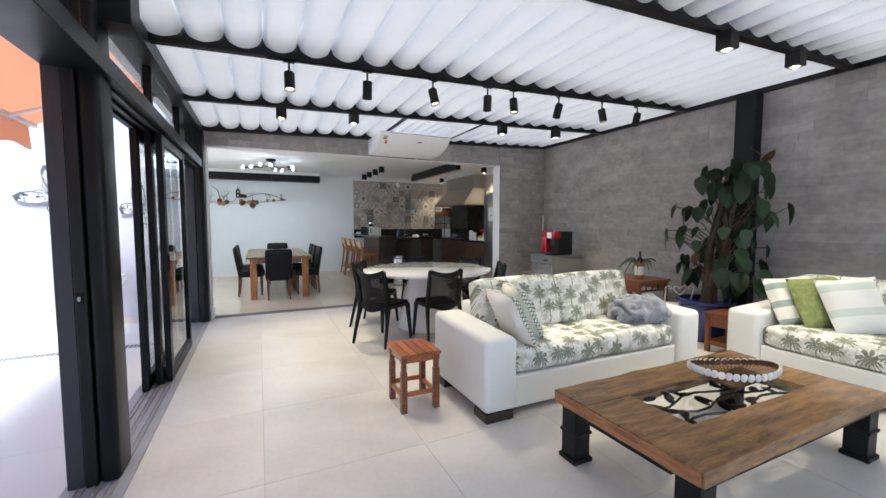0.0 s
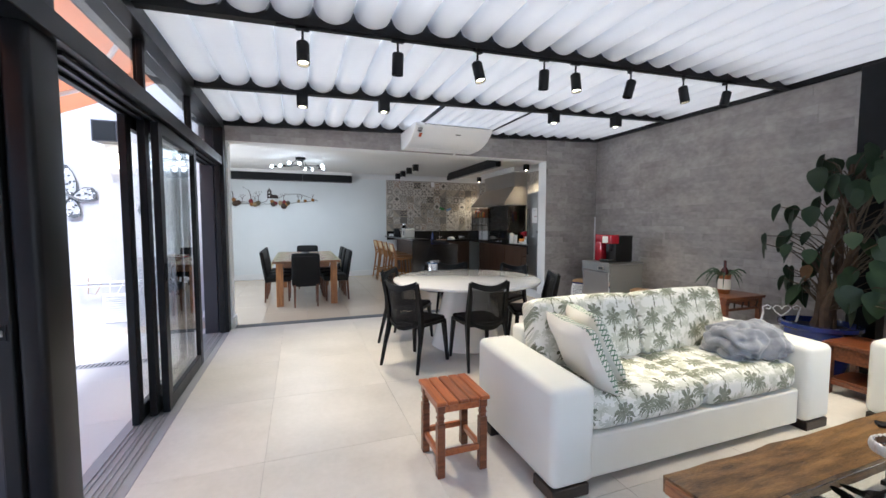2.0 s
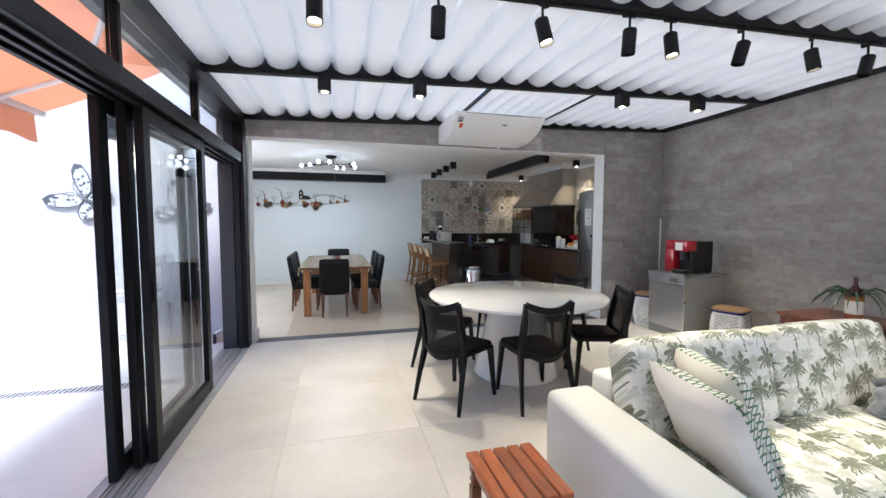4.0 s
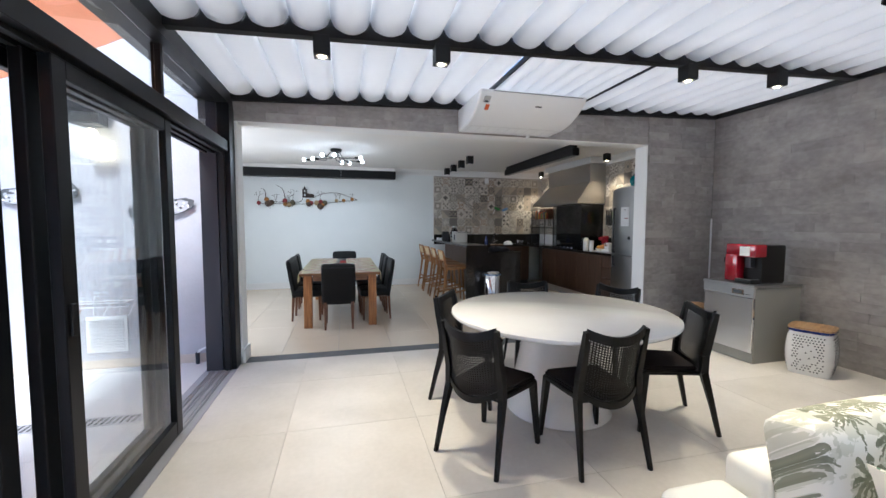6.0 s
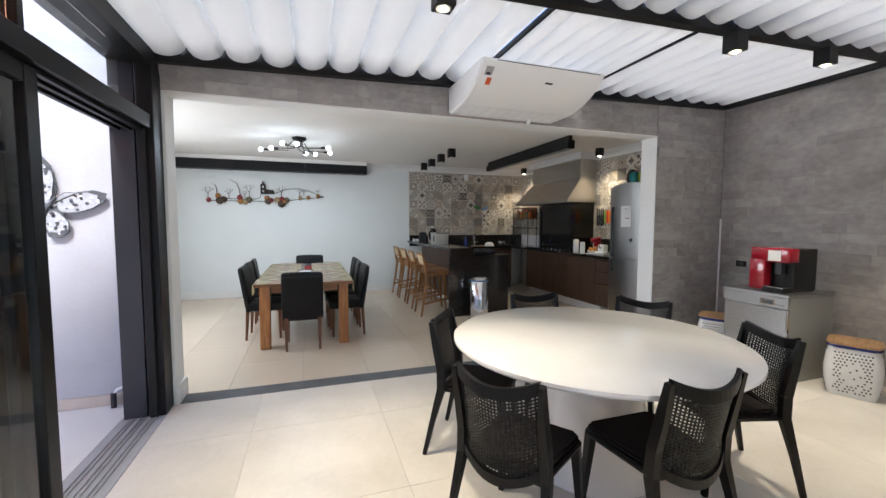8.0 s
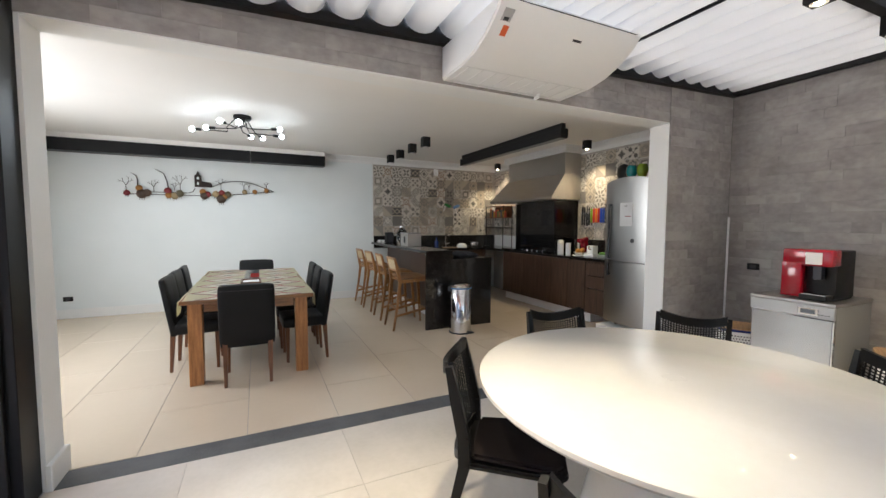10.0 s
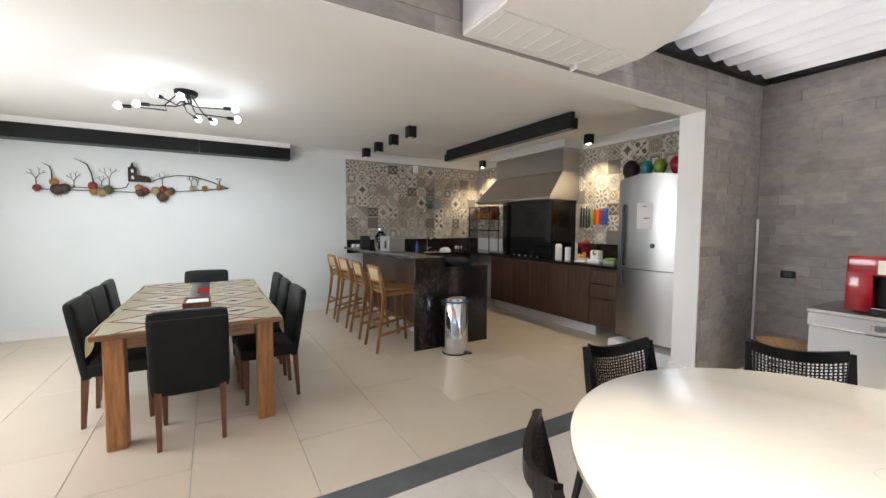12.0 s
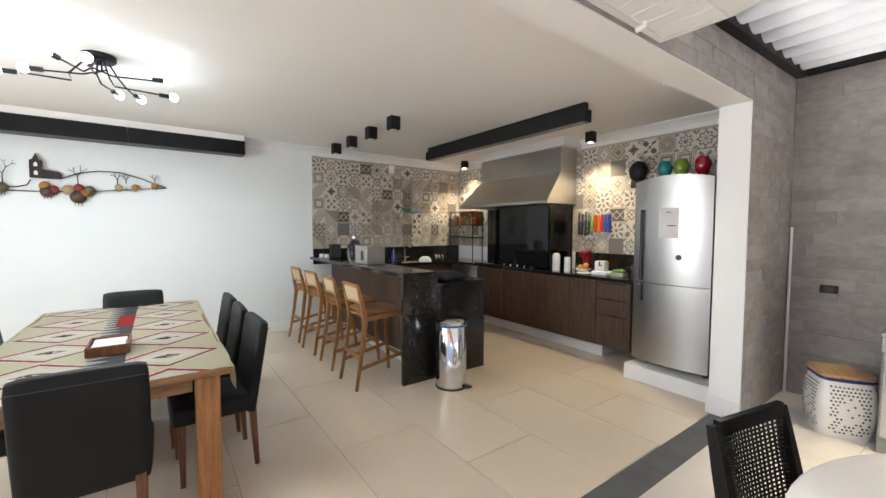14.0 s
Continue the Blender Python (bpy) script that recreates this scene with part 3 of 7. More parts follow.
def palm_cloth():
    m, c, put = blank("palm_print_cloth", 0.85, 500, 0.2)
    x, y, z = c.xyz(c.coords())
    v = c.op("ADD", y, z)
    p = c.vec(x, v)

    def palms(scale, size, shift):
        q = c.vec(c.op("ADD", x, shift), c.op("ADD", v, shift * 0.7))
        vo = m.node_tree.nodes.new("ShaderNodeTexVoronoi")
        vo.voronoi_dimensions = "2D"
        vo.inputs["Scale"].default_value, vo.inputs["Randomness"].default_value = scale, 0.8
        m.node_tree.links.new(q, vo.inputs["Vector"])
        px, py, _ = c.xyz(vo.outputs["Position"])
        qx, qy, _ = c.xyz(q)
        dx = c.op("ADD", c.op("SUBTRACT", qx, px), c.op("MULTIPLY", c.op("SUBTRACT", c.noise(q, 45), 0.5), 0.035))
        dy = c.op("ADD", c.op("SUBTRACT", c.op("SUBTRACT", qy, py), 0.02), c.op("MULTIPLY", c.op("SUBTRACT", c.noise(p, 38), 0.5), 0.035))
        bow = c.op("ADD", dy, c.op("MULTIPLY", c.op("MULTIPLY", dx, dx), 9.0))
        r = c.op("SQRT", c.op("ADD", c.op("MULTIPLY", dx, dx), c.op("MULTIPLY", bow, bow)))
        th = c.op("ARCTAN2", bow, dx)
        lobe = c.op("POWER", c.op("ABSOLUTE", c.op("SINE", c.op("MULTIPLY", th, 5.5))), 0.8)
        lift = c.op("ADD", c.op("MULTIPLY", c.op("SINE", th), 0.28), 0.72)
        rmax = c.op("MULTIPLY", c.op("MULTIPLY", c.op("ADD", c.op("MULTIPLY", lobe, 0.72), 0.22), size), lift)
        trunk = c.op("MULTIPLY", c.op("LESS_THAN", c.op("ABSOLUTE", dx), 0.005), c.op("MULTIPLY", c.op("LESS_THAN", dy, 0.0), c.op("GREATER_THAN", dy, -size * 1.4)))
        return c.op("MAXIMUM", c.op("LESS_THAN", r, rmax), trunk)
    tone = c.op("GREATER_THAN", c.noise(p, 75), 0.36)
    shade = c.mix(c.noise(p, 22), (0.07, 0.085, 0.05), (0.40, 0.405, 0.31))
    wash = c.mix(c.op("GREATER_THAN", c.noise(p, 12, 6), 0.55), (0.78, 0.765, 0.70), (0.62, 0.615, 0.53))
    col = c.mix(c.op("MULTIPLY", palms(8.0, 0.07, 3.3), 0.55), wash, (0.42, 0.43, 0.33))
    put(c.mix(c.op("MULTIPLY", palms(5.6, 0.11, 0.0), tone), col, shade))
    return m


M_PALM = palm_cloth()
M_SOFA = mat("cream_faux_leather", (0.77, 0.76, 0.70), 0.55, 0, (0.73, 0.72, 0.655), 3, 250, 0.12, 0.3)
M_DARKWOOD = wood("dark_stained_wood", (0.018, 0.012, 0.009), (0.05, 0.034, 0.024))
M_REDWOOD = wood("red_varnished_wood", (0.20, 0.052, 0.016), (0.44, 0.135, 0.038), (14, 1.2, 14), 4, 0.32, 0.22, 0.15, 0.25)
M_REDWOOD2 = wood("red_brown_wood", (0.085, 0.022, 0.008), (0.23, 0.070, 0.022), (1.2, 14, 14), 4, 0.35, 0.12, 0.15, 0.2)
M_RUSTIC = wood("rustic_hardwood", (0.075, 0.035, 0.011), (0.44, 0.235, 0.082), (1.6, 9, 9), 3.2, 0.36, 0.2, 0.6, 0.3)
M_RUSTIC_EDGE = wood("fresh_cut_edge", (0.16, 0.055, 0.022), (0.48, 0.22, 0.09), (9, 1.2, 9), 4, 0.45, 0.0, 0.4)
M_LACQUER = mat("white_lacquer", (0.88, 0.87, 0.85), 0.10, 0, (0.80, 0.78, 0.75), 2, 30, 0.0, 0.2, 0.5, 0.4, rough_var=0.03)
M_CHAIR = mat("black_polymer", (0.007, 0.007, 0.0075), 0.36, 0, (0.005, 0.005, 0.0055), 8, 300, 0.06, 0.25, 0.24)
M_CHAIRPAD = mat("dark_seat_cloth", (0.014, 0.010, 0.0105), 0.85, 0, (0.009, 0.007, 0.0075), 6, 500, 0.25, 0.25, 0.2)
M_STEEL = mat("brushed_steel", (0.54, 0.54, 0.545), 0.26, 1.0, (0.50, 0.50, 0.505), 2, 60, 0.0, 0.3, stretch=(1, 1, 14), rough_var=0.03)
M_STEEL_H = mat("brushed_steel_flat", (0.58, 0.56, 0.53), 0.30, 1.0, (0.54, 0.52, 0.49), 2, 60, 0.0, 0.4, stretch=(14, 1, 1), rough_var=0.04)
M_FRIDGE = mat("fridge_steel", (0.43, 0.425, 0.42), 0.33, 1.0, (0.40, 0.395, 0.39), 1.5, 70, 0.0, 0.4, rough_var=0.02)
M_CHROME = mat("polished_steel", (0.72, 0.72, 0.73), 0.10, 1.0, (0.68, 0.68, 0.69), 2, 40, 0, rough_var=0.03)
M_GREYSIDE = mat("grey_enamel", (0.27, 0.265, 0.24), 0.45, 0.1, (0.245, 0.24, 0.215), 3, 100, 0.03)
M_RED = mat("red_gloss_plastic", (0.23, 0.006, 0.018), 0.18, 0, (0.30, 0.006, 0.015), 3, 60, coat=0.5)
M_CERAMIC = mat("white_ceramic", (0.74, 0.735, 0.72), 0.22, 0, (0.66, 0.655, 0.64), 6, 70, 0.1, coat=0.3)
M_BLUE = mat("blue_glaze", (0.015, 0.035, 0.19), 0.18, 0, (0.01, 0.02, 0.11), 6, 60, coat=0.5)
M_LEAF = mat("dark_leaf", (0.04, 0.075, 0.034), 0.42, 0, (0.026, 0.055, 0.028), 12, 120, 0.2, vary=0.3)
M_LEAF_OLD = mat("brown_leaf", (0.16, 0.075, 0.03), 0.6, 0, (0.09, 0.05, 0.02), 12, 120, 0.2, vary=0.2)
M_STEM = mat("brown_stem", (0.10, 0.062, 0.036), 0.75, 0, (0.05, 0.03, 0.018), 20, 90, 0.8)
M_SOIL = mat("potting_soil", (0.035, 0.025, 0.018), 0.95, fine=150, bump=0.8)
M_BLANKET = mat("grey_plush", (0.30, 0.31, 0.34), 0.95, 0, (0.17, 0.175, 0.20), 14, 260, 1.0, 0.5, 0.1, sheen=0.6)
M_CREAM = mat("cream_cotton", (0.78, 0.75, 0.67), 0.9, 0, (0.72, 0.69, 0.61), 5, 300, 0.25, 0.3, 0.2)
M_GREEN = mat("green_woven_cotton", (0.17, 0.21, 0.05), 0.9, 0, (0.34, 0.37, 0.16), 30, 200, 0.5, 0.8, 0.2)
M_SHELL = mat("white_shell", (0.78, 0.74, 0.68), 0.3, 0, (0.68, 0.62, 0.54), 30, 160, 0.1)
M_BROWNWEAVE = mat("brown_shell_weave", (0.16, 0.075, 0.03), 0.45, 0, (0.07, 0.032, 0.014), 30, 140, 0.8)
M_SCREEN = mat("grey_lcd", (0.10, 0.11, 0.12), 0.2)
M_ORANGE = mat("orange_sticker", (0.75, 0.13, 0.03), 0.5)
M_PAPER = mat("white_paper", (0.80, 0.80, 0.80), 0.6)
M_INK = mat("dark_ink", (0.03, 0.03, 0.035), 0.5)


def striped(name, base, stripe, period, share, axis=2, offset=0.0):
    m, c, put = blank(name, 0.9, 400, 0.2)
    v = c.xyz(c.coords())[axis]
    f = c.op("FRACT", c.op("ADD", c.op("DIVIDE", v, period), offset))
    f2 = c.op("FRACT", c.op("DIVIDE", v, 0.006))
    band = c.op("LESS_THAN", f, share)
    put(c.mix(c.op("MULTIPLY", band, c.op("ADD", 0.6, c.op("MULTIPLY", f2, 0.4))), base, stripe))
    return m


M_STRIPE = striped("cream_green_striped_cotton", (0.76, 0.73, 0.64), (0.22, 0.30, 0.25), 0.17, 0.35)
M_STRIPE2 = striped("pale_green_striped_cotton", (0.77, 0.76, 0.68), (0.52, 0.60, 0.50), 0.22, 0.3, 2, 0.3)


def lattice_cloth(edge=0.004):
    m, c, put = blank("green_lattice_cotton", 0.9, 400, 0.2)
    x, y, z = c.xyz(c.coords())
    a = c.op("FRACT", c.op("DIVIDE", c.op("ADD", x, z), 0.034))
    b = c.op("FRACT", c.op("DIVIDE", c.op("SUBTRACT", x, z), 0.034))
    line = c.op("MAXIMUM", c.op("LESS_THAN", a, 0.26), c.op("LESS_THAN", b, 0.26))
    zone = c.op("LESS_THAN", y, edge)
    put(c.mix(c.op("MULTIPLY", line, zone), (0.78, 0.75, 0.67), (0.13, 0.22, 0.13)))
    return m


M_LATTICE = lattice_cloth()


def cushion(w, d, h, puff=0.03, n=10, rnd=0.06):
    """Upholstered block, centred, with full faces and rounded edges; w along x, d along y, h along z."""
    bm = bmesh.new()
    bmesh.ops.create_cube(bm, size=1.0)
    bmesh.ops.subdivide_edges(bm, edges=bm.edges, cuts=n, use_grid_fill=True)
    for v in bm.verts:
        x, y, z = v.co * 2
        px = (1 - y * y) * (1 - z * z)
        py = (1 - x * x) * (1 - z * z)
        pz = (1 - x * x) ** 0.6 * (1 - y * y) ** 0.6
        q = Vector((x * w / 2, y * d / 2, z * h / 2))
        core = Vector((max(-w / 2 + rnd, min(w / 2 - rnd, q.x)), max(-d / 2 + rnd, min(d / 2 - rnd, q.y)), max(-h / 2 + rnd, min(h / 2 - rnd, q.z))))
        out = q - core
        if out.length > 1e-6:
            q = core + out.normalized() * min(rnd, max(abs(out.x), abs(out.y), abs(out.z)))
        q += Vector((x * px * puff * 0.3, y * py * puff * 0.4, z * pz * puff))
        v.co = q
    return bm


def pillow(w, h, t, n=14):
    """Scatter cushion standing in the x-z plane, pinched at its corners."""
    bm = bmesh.new()
    sides = []
    for sgn in (-1, 1):
        g = []
        for i in range(n + 1):
            row = []
            for j in range(n + 1):
                u, v = 2 * i / n - 1, 2 * j / n - 1
                prof = ((1 - u ** 4) * (1 - v ** 4)) ** 0.5
                pin = 1 - 0.07 * (1 - abs(u * v)) * (abs(u) ** 6 + abs(v) ** 6) * 0.8
                row.append(bm.verts.new((u * w / 2 * pin, sgn * t / 2 * prof + 0.006 * math.sin(5 * u + 3 * v), (v * pin + 1) * h / 2)))
            g.append(row)
        sides.append(g)
        for i in range(n):
            for j in range(n):
                bm.faces.new((g[i][j], g[i + 1][j], g[i + 1][j + 1], g[i][j + 1]))
    bmesh.ops.remove_doubles(bm, verts=bm.verts, dist=0.0015)
    bmesh.ops.recalc_face_normals(bm, faces=bm.faces)
    return bm


def moved(bm, m):
    bmesh.ops.transform(bm, matrix=m, verts=bm.verts)
    return bm


def sofa(m, length, label):
    """Two-seat sofa, facing -y, its front left foot at the origin."""
    s = thing("sofa", label, "sofa", m, "palm print sofas")
    dpt, aw = 0.90, 0.27
    part("base", bx(aw + 0.002, length - aw - 0.002, 0.05, dpt - 0.04, 0.05, 0.29, 0.012, 2), M_SOFA, s)
    for k in (0, 1):
        x0 = 0 if k == 0 else length - aw
        bm = bx(x0, x0 + aw, 0.0, dpt, 0.065, 0.63, 0.045, 4)
        for v in bm.verts:
            if v.co.z > 0.4:
                v.co.z -= 0.035 * max(0.0, 0.6 - v.co.y) / 0.6
        part("armrest", bm, M_SOFA, s, "padded cream armrest", True)
    part("back_frame", bx(aw + 0.002, length - aw - 0.002, dpt - 0.16, dpt, 0.2, 0.71, 0.03, 3), M_SOFA, s, smooth=True)
    w = (length - 2 * aw - 0.01) / 2
    for k in (0, 1):
        cx = aw + 0.005 + w * (k + 0.5)
        part("seat_cushion", moved(cushion(w - 0.006, 0.67, 0.19, 0.02), pose(cx, 0.385, 0.385)), M_PALM, s, "palm-printed seat cushion", True)
        part("back_cushion", moved(cushion(w - 0.01, 0.19, 0.45, 0.018, 10, 0.045), pose(cx, 0.665, 0.685, -13)), M_PALM, s, "palm-printed back cushion", True)
    for x in (0.01, length - 0.24):
        for y in (0.01, dpt - 0.2):
            part("foot", bx(x, x + 0.23, y, y + 0.18, 0, 0.064, 0.004), M_DARKWOOD, s, "dark wooden block foot")
    return s


sofa(pose(1.39, 2.28, 0), 2.33, "cream two-seat sofa with palm-print cushions facing the coffee table")
sofa(pose(4.08, 2.26, 0, 0, 0, -90), 2.33, "cream two-seat sofa with palm-print cushions beside the slate wall")


def scatter(name, label, m, material, w=0.46, h=0.44, t=0.14):
    return tagged(set_pose(part(name, pillow(w, h, t), material, None, "", True), m), label, "pillow")


def set_pose(ob, m):
    ob.matrix_world = m
    return ob


scatter("pillow", "white cotton pillow with a green lattice edge on the sofa", pose(1.89, 2.57, 0.475, -27, 0, 82), M_LATTICE, 0.48, 0.44)
scatter("pillow", "plain cream pillow with a patterned side on the sofa", pose(2.09, 2.68, 0.475, -27, 0, 74), M_LATTICE, 0.48, 0.47)
scatter("pillow", "cream pillow with green stripes on the sofa", pose(4.46, 1.80, 0.485, -27, -4, -24), M_STRIPE, 0.47, 0.46)
scatter("pillow", "olive green woven pillow on the sofa", pose(4.50, 1.62, 0.485, -27, -5, -28), M_GREEN, 0.46, 0.48)
scatter("pillow", "pale striped pillow leaning on the sofa back", pose(4.52, 1.40, 0.485, -28, -6, -34), M_STRIPE2, 0.48, 0.50)

# folded blanket
bm = cushion(0.50, 0.32, 0.20, 0.02, 26, 0.09)
for v in bm.verts:
    fold = math.sin(v.co.x * 26 + 5 * noise.noise(v.co * 6) + v.co.z * 14)
    n = 0.034 * abs(fold) + noise.noise(v.co * 8) * 0.04 + noise.noise(v.co * 22) * 0.022
    v.co += v.co.normalized() * (n - 0.015)
tagged(set_pose(part("blanket", bm, M_BLANKET, None, "", True), pose(3.24, 2.56, 0.585, 6, -4, -14)), "rolled grey plush blanket lying on the sofa seat", "blanket")

# coffee table
CT = thing("coffee_table", "low rustic wooden coffee table with iron legs and glass inlay", "table", pose(1.60, 0.94, 0))
rt = random.Random(5)


def plank(x0, x1, y0, y1, z0, z1, rag=0.012):
    bm = bmesh.new()
    box(bm, x0, x1, y0, y1, z0, z1)
    bmesh.ops.subdivide_edges(bm, edges=[e for e in bm.edges if abs((e.verts[0].co - e.verts[1].co).x) > 0.2 or abs((e.verts[0].co - e.verts[1].co).y) > 0.2], cuts=12, use_grid_fill=True)
    for v in bm.verts:
        v.co += Vector((noise.noise(v.co * 5) * rag, noise.noise(v.co * 5 + Vector((9, 0, 0))) * rag, noise.noise(v.co * 4 + Vector((0, 7, 0))) * rag * 0.35))
    return bm


CL, CW, CH = 1.74, 0.88, 0.405
part("plank", plank(0, CL, 0, 0.26, CH - 0.07, CH), M_RUSTIC, CT)
part("plank", plank(0, CL, CW - 0.24, CW, CH - 0.07, CH), M_RUSTIC, CT)
part("plank", plank(0, 0.34, 0.263, CW - 0.243, CH - 0.07, CH - 0.002), M_RUSTIC, CT)
part("plank", plank(CL - 0.32, CL, 0.263, CW - 0.243, CH - 0.07, CH - 0.002), M_RUSTIC, CT)
part("edge_band", bx(-0.012, 0.004, 0.01, CW - 0.01, CH - 0.068, CH - 0.012, 0.003), M_RUSTIC_EDGE, CT)
part("glass_inlay", bx(0.345, CL - 0.325, 0.268, CW - 0.248, CH - 0.018, CH - 0.010), M_GLASS, CT, "clear glass inlay").visible_shadow = False
bm = bmesh.new()
for k in range(3):
    y = 0.31 + 0.10 * k
    tube([(0.36 + i * 0.105, y + 0.035 * math.sin(i * 1.1 + k * 2), CH - 0.035) for i in range(11)], 0.007, 6, bm)
part("iron_branch", bm, M_BLACK_M, CT, "black wrought-iron branch under the glass")
for k in range(26):
    x, y, a = rt.uniform(0.40, 1.36), rt.uniform(0.30, 0.60), rt.uniform(0, 6.28)
    bm = bmesh.new()
    ring = [bm.verts.new((x + 0.055 * math.cos(t) * math.cos(a) - 0.026 * math.sin(t) * math.sin(a), y + 0.055 * math.cos(t) * math.sin(a) + 0.026 * math.sin(t) * math.cos(a), CH - 0.033)) for t in [i * 0.524 for i in range(12)]]
    f = bm.faces.new(ring)
    bmesh.ops.solidify(bm, geom=[f], thickness=0.004)
    part("iron_leaf", bm, M_BLACK_M, CT)
for x in (0.02, CL - 0.15):
    for y in (0.02, CW - 0.15):
        leg = bmesh.new()
        box(leg, x + 0.008, x + 0.122, y + 0.008, y + 0.122, 0.03, CH - 0.072, 0.004)
        box(leg, x - 0.004, x + 0.134, y - 0.004, y + 0.134, 0.0, 0.028, 0.004)
        box(leg, x, x + 0.13, y, y + 0.13, 0.165, 0.185, 0.003)
        part("leg", leg, M_BLACK_M, CT, "black square iron leg")
part("apron", bx(0.14, CL - 0.14, 0.03, 0.06, CH - 0.115, CH - 0.072), M_BLACK_M, CT)
part("apron", bx(0.14, CL - 0.14, CW - 0.06, CW - 0.03, CH - 0.115, CH - 0.072), M_BLACK_M, CT)
part("apron", bx(0.03, 0.06, 0.16, CW - 0.16, CH - 0.115, CH - 0.072), M_BLACK_M, CT)
part("apron", bx(CL - 0.06, CL - 0.03, 0.16, CW - 0.16, CH - 0.115, CH - 0.072), M_BLACK_M, CT)

# shell bowl
BW = thing("shell_bowl", "brown boat-shaped bowl edged with white shells on the coffee table", "bowl", pose(2.63, 1.40, CH + 0.002, 0, 0, -24))
basket = bmesh.new()
for k in range(60):
    a = 2 * math.pi * k / 60
    tube([(r * math.cos(a), r * math.sin(a) * 0.52, z + 0.35 * (r * math.cos(a)) ** 2) for r, z in ((0.03, 0.004), (0.10, 0.014), (0.19, 0.056), (0.262, 0.100))], 0.0022, 4, basket)
tagged(part("wire_rib", basket, M_BROWNWEAVE, BW, "bronze wire ribs"), "", "", "", "stuff")
for r, z in ((0.03, 0.006), (0.10, 0.016), (0.255, 0.092)):
    part("hoop", tube([(r * math.cos(i * 0.2618), r * math.sin(i * 0.2618) * 0.52, z + 0.35 * (r * math.cos(i * 0.2618)) ** 2) for i in range(24)], 0.004, 6, None, True), M_BROWNWEAVE, BW)
part("foot", lathe([(0, 0), (0.055, 0), (0.06, 0.006), (0.04, 0.012), (0, 0.012)], 24), M_BROWNWEAVE, BW)
for k in range(40):
    a = 2 * math.pi * k / 40
    bm = bmesh.new()
    bmesh.ops.create_uvsphere(bm, u_segments=8, v_segments=6, radius=0.021)
    for v in bm.verts:
        v.co = Vector((v.co.x * 0.45, v.co.y, v.co.z * 1.15))
    x, y = 0.268 * math.cos(a), 0.268 * math.sin(a) * 0.52
    part("shell", moved(bm, Matrix.Translation((x, y, 0.098 + 0.35 * x * x)) @ pose(0, 0, 0, 0, 0, math.degrees(math.atan2(math.sin(a) / 0.52, math.cos(a))))), M_SHELL, BW)
    x, y = x * 0.955, y * 0.955
    back = lathe([(0, -0.003), (0.019, -0.003), (0.02, 0.0), (0, 0.003)], 10)
    part("shell_back", moved(back, Matrix.Translation((x, y, 0.099 + 0.35 * x * x)) @ pose(0, 0, 0, 0, 0, math.degrees(math.atan2(math.sin(a) / 0.52, math.cos(a)))) @ pose(0, 0, 0, 0, 90, 0)), M_BROWNWEAVE, BW, "brown inner shell")
for name, m in (("remote_control", pose(3.12, 1.62, CH + 0.002, 0, 0, 70)), ("remote_control", pose(3.02, 1.69, CH + 0.002, 0, 0, 40))):
    rc = thing(name, "black remote control lying on the coffee table", "remote", m)
    part("shell", bx(-0.025, 0.025, -0.08, 0.08, 0, 0.018, 0.005, 2), M_BLACK_M, rc)
    for j in range(4):
        part("button", bx(-0.015, 0.015, -0.05 + 0.025 * j, -0.035 + 0.025 * j, 0.018, 0.021), M_GREY_DARK, rc)

# slatted wooden stool
st = thing("wooden_stool", "small red varnished wooden stool with slatted top beside the sofa", "stool", pose(0.90, 2.66, 0))
for k in range(5):
    part("slat", bx(0.005 + 0.066 * k, 0.063 + 0.066 * k, -0.005, 0.36, 0.425, 0.45, 0.004), M_REDWOOD, st)
for x in (0.015, 0.275):
    for y in (0.015, 0.295):
        leg = bmesh.new()
        box(leg, x, x + 0.045, y, y + 0.045, 0.0, 0.315, 0.003)
        box(leg, x, x + 0.045, y, y + 0.045, 0.375, 0.424, 0.003)
        box(leg, x + 0.005, x + 0.040, y + 0.005, y + 0.040, 0.314, 0.376, 0.004)
        box(leg, x + 0.001, x + 0.044, y + 0.001, y + 0.044, 0.335, 0.353, 0.006)
        part("leg", leg, M_REDWOOD2, st)
part("rail", bx(0.061, 0.274, 0.025, 0.05, 0.375, 0.424, 0.002), M_REDWOOD, st)
part("rail", bx(0.061, 0.274, 0.305, 0.33, 0.375, 0.424, 0.002), M_REDWOOD, st)
for x in (0.025, 0.285):
    part("rail", bx(x, x + 0.025, 0.061, 0.294, 0.375, 0.424, 0.002), M_REDWOOD, st)
    part("stretcher", bx(x, x + 0.025, 0.061, 0.294, 0.10, 0.135, 0.002), M_REDWOOD, st)
part("stretcher", bx(0.061, 0.274, 0.025, 0.045, 0.12, 0.155, 0.002), M_REDWOOD, st)
part("stretcher", bx(0.061, 0.274, 0.31, 0.33, 0.12, 0.155, 0.002), M_REDWOOD, st)

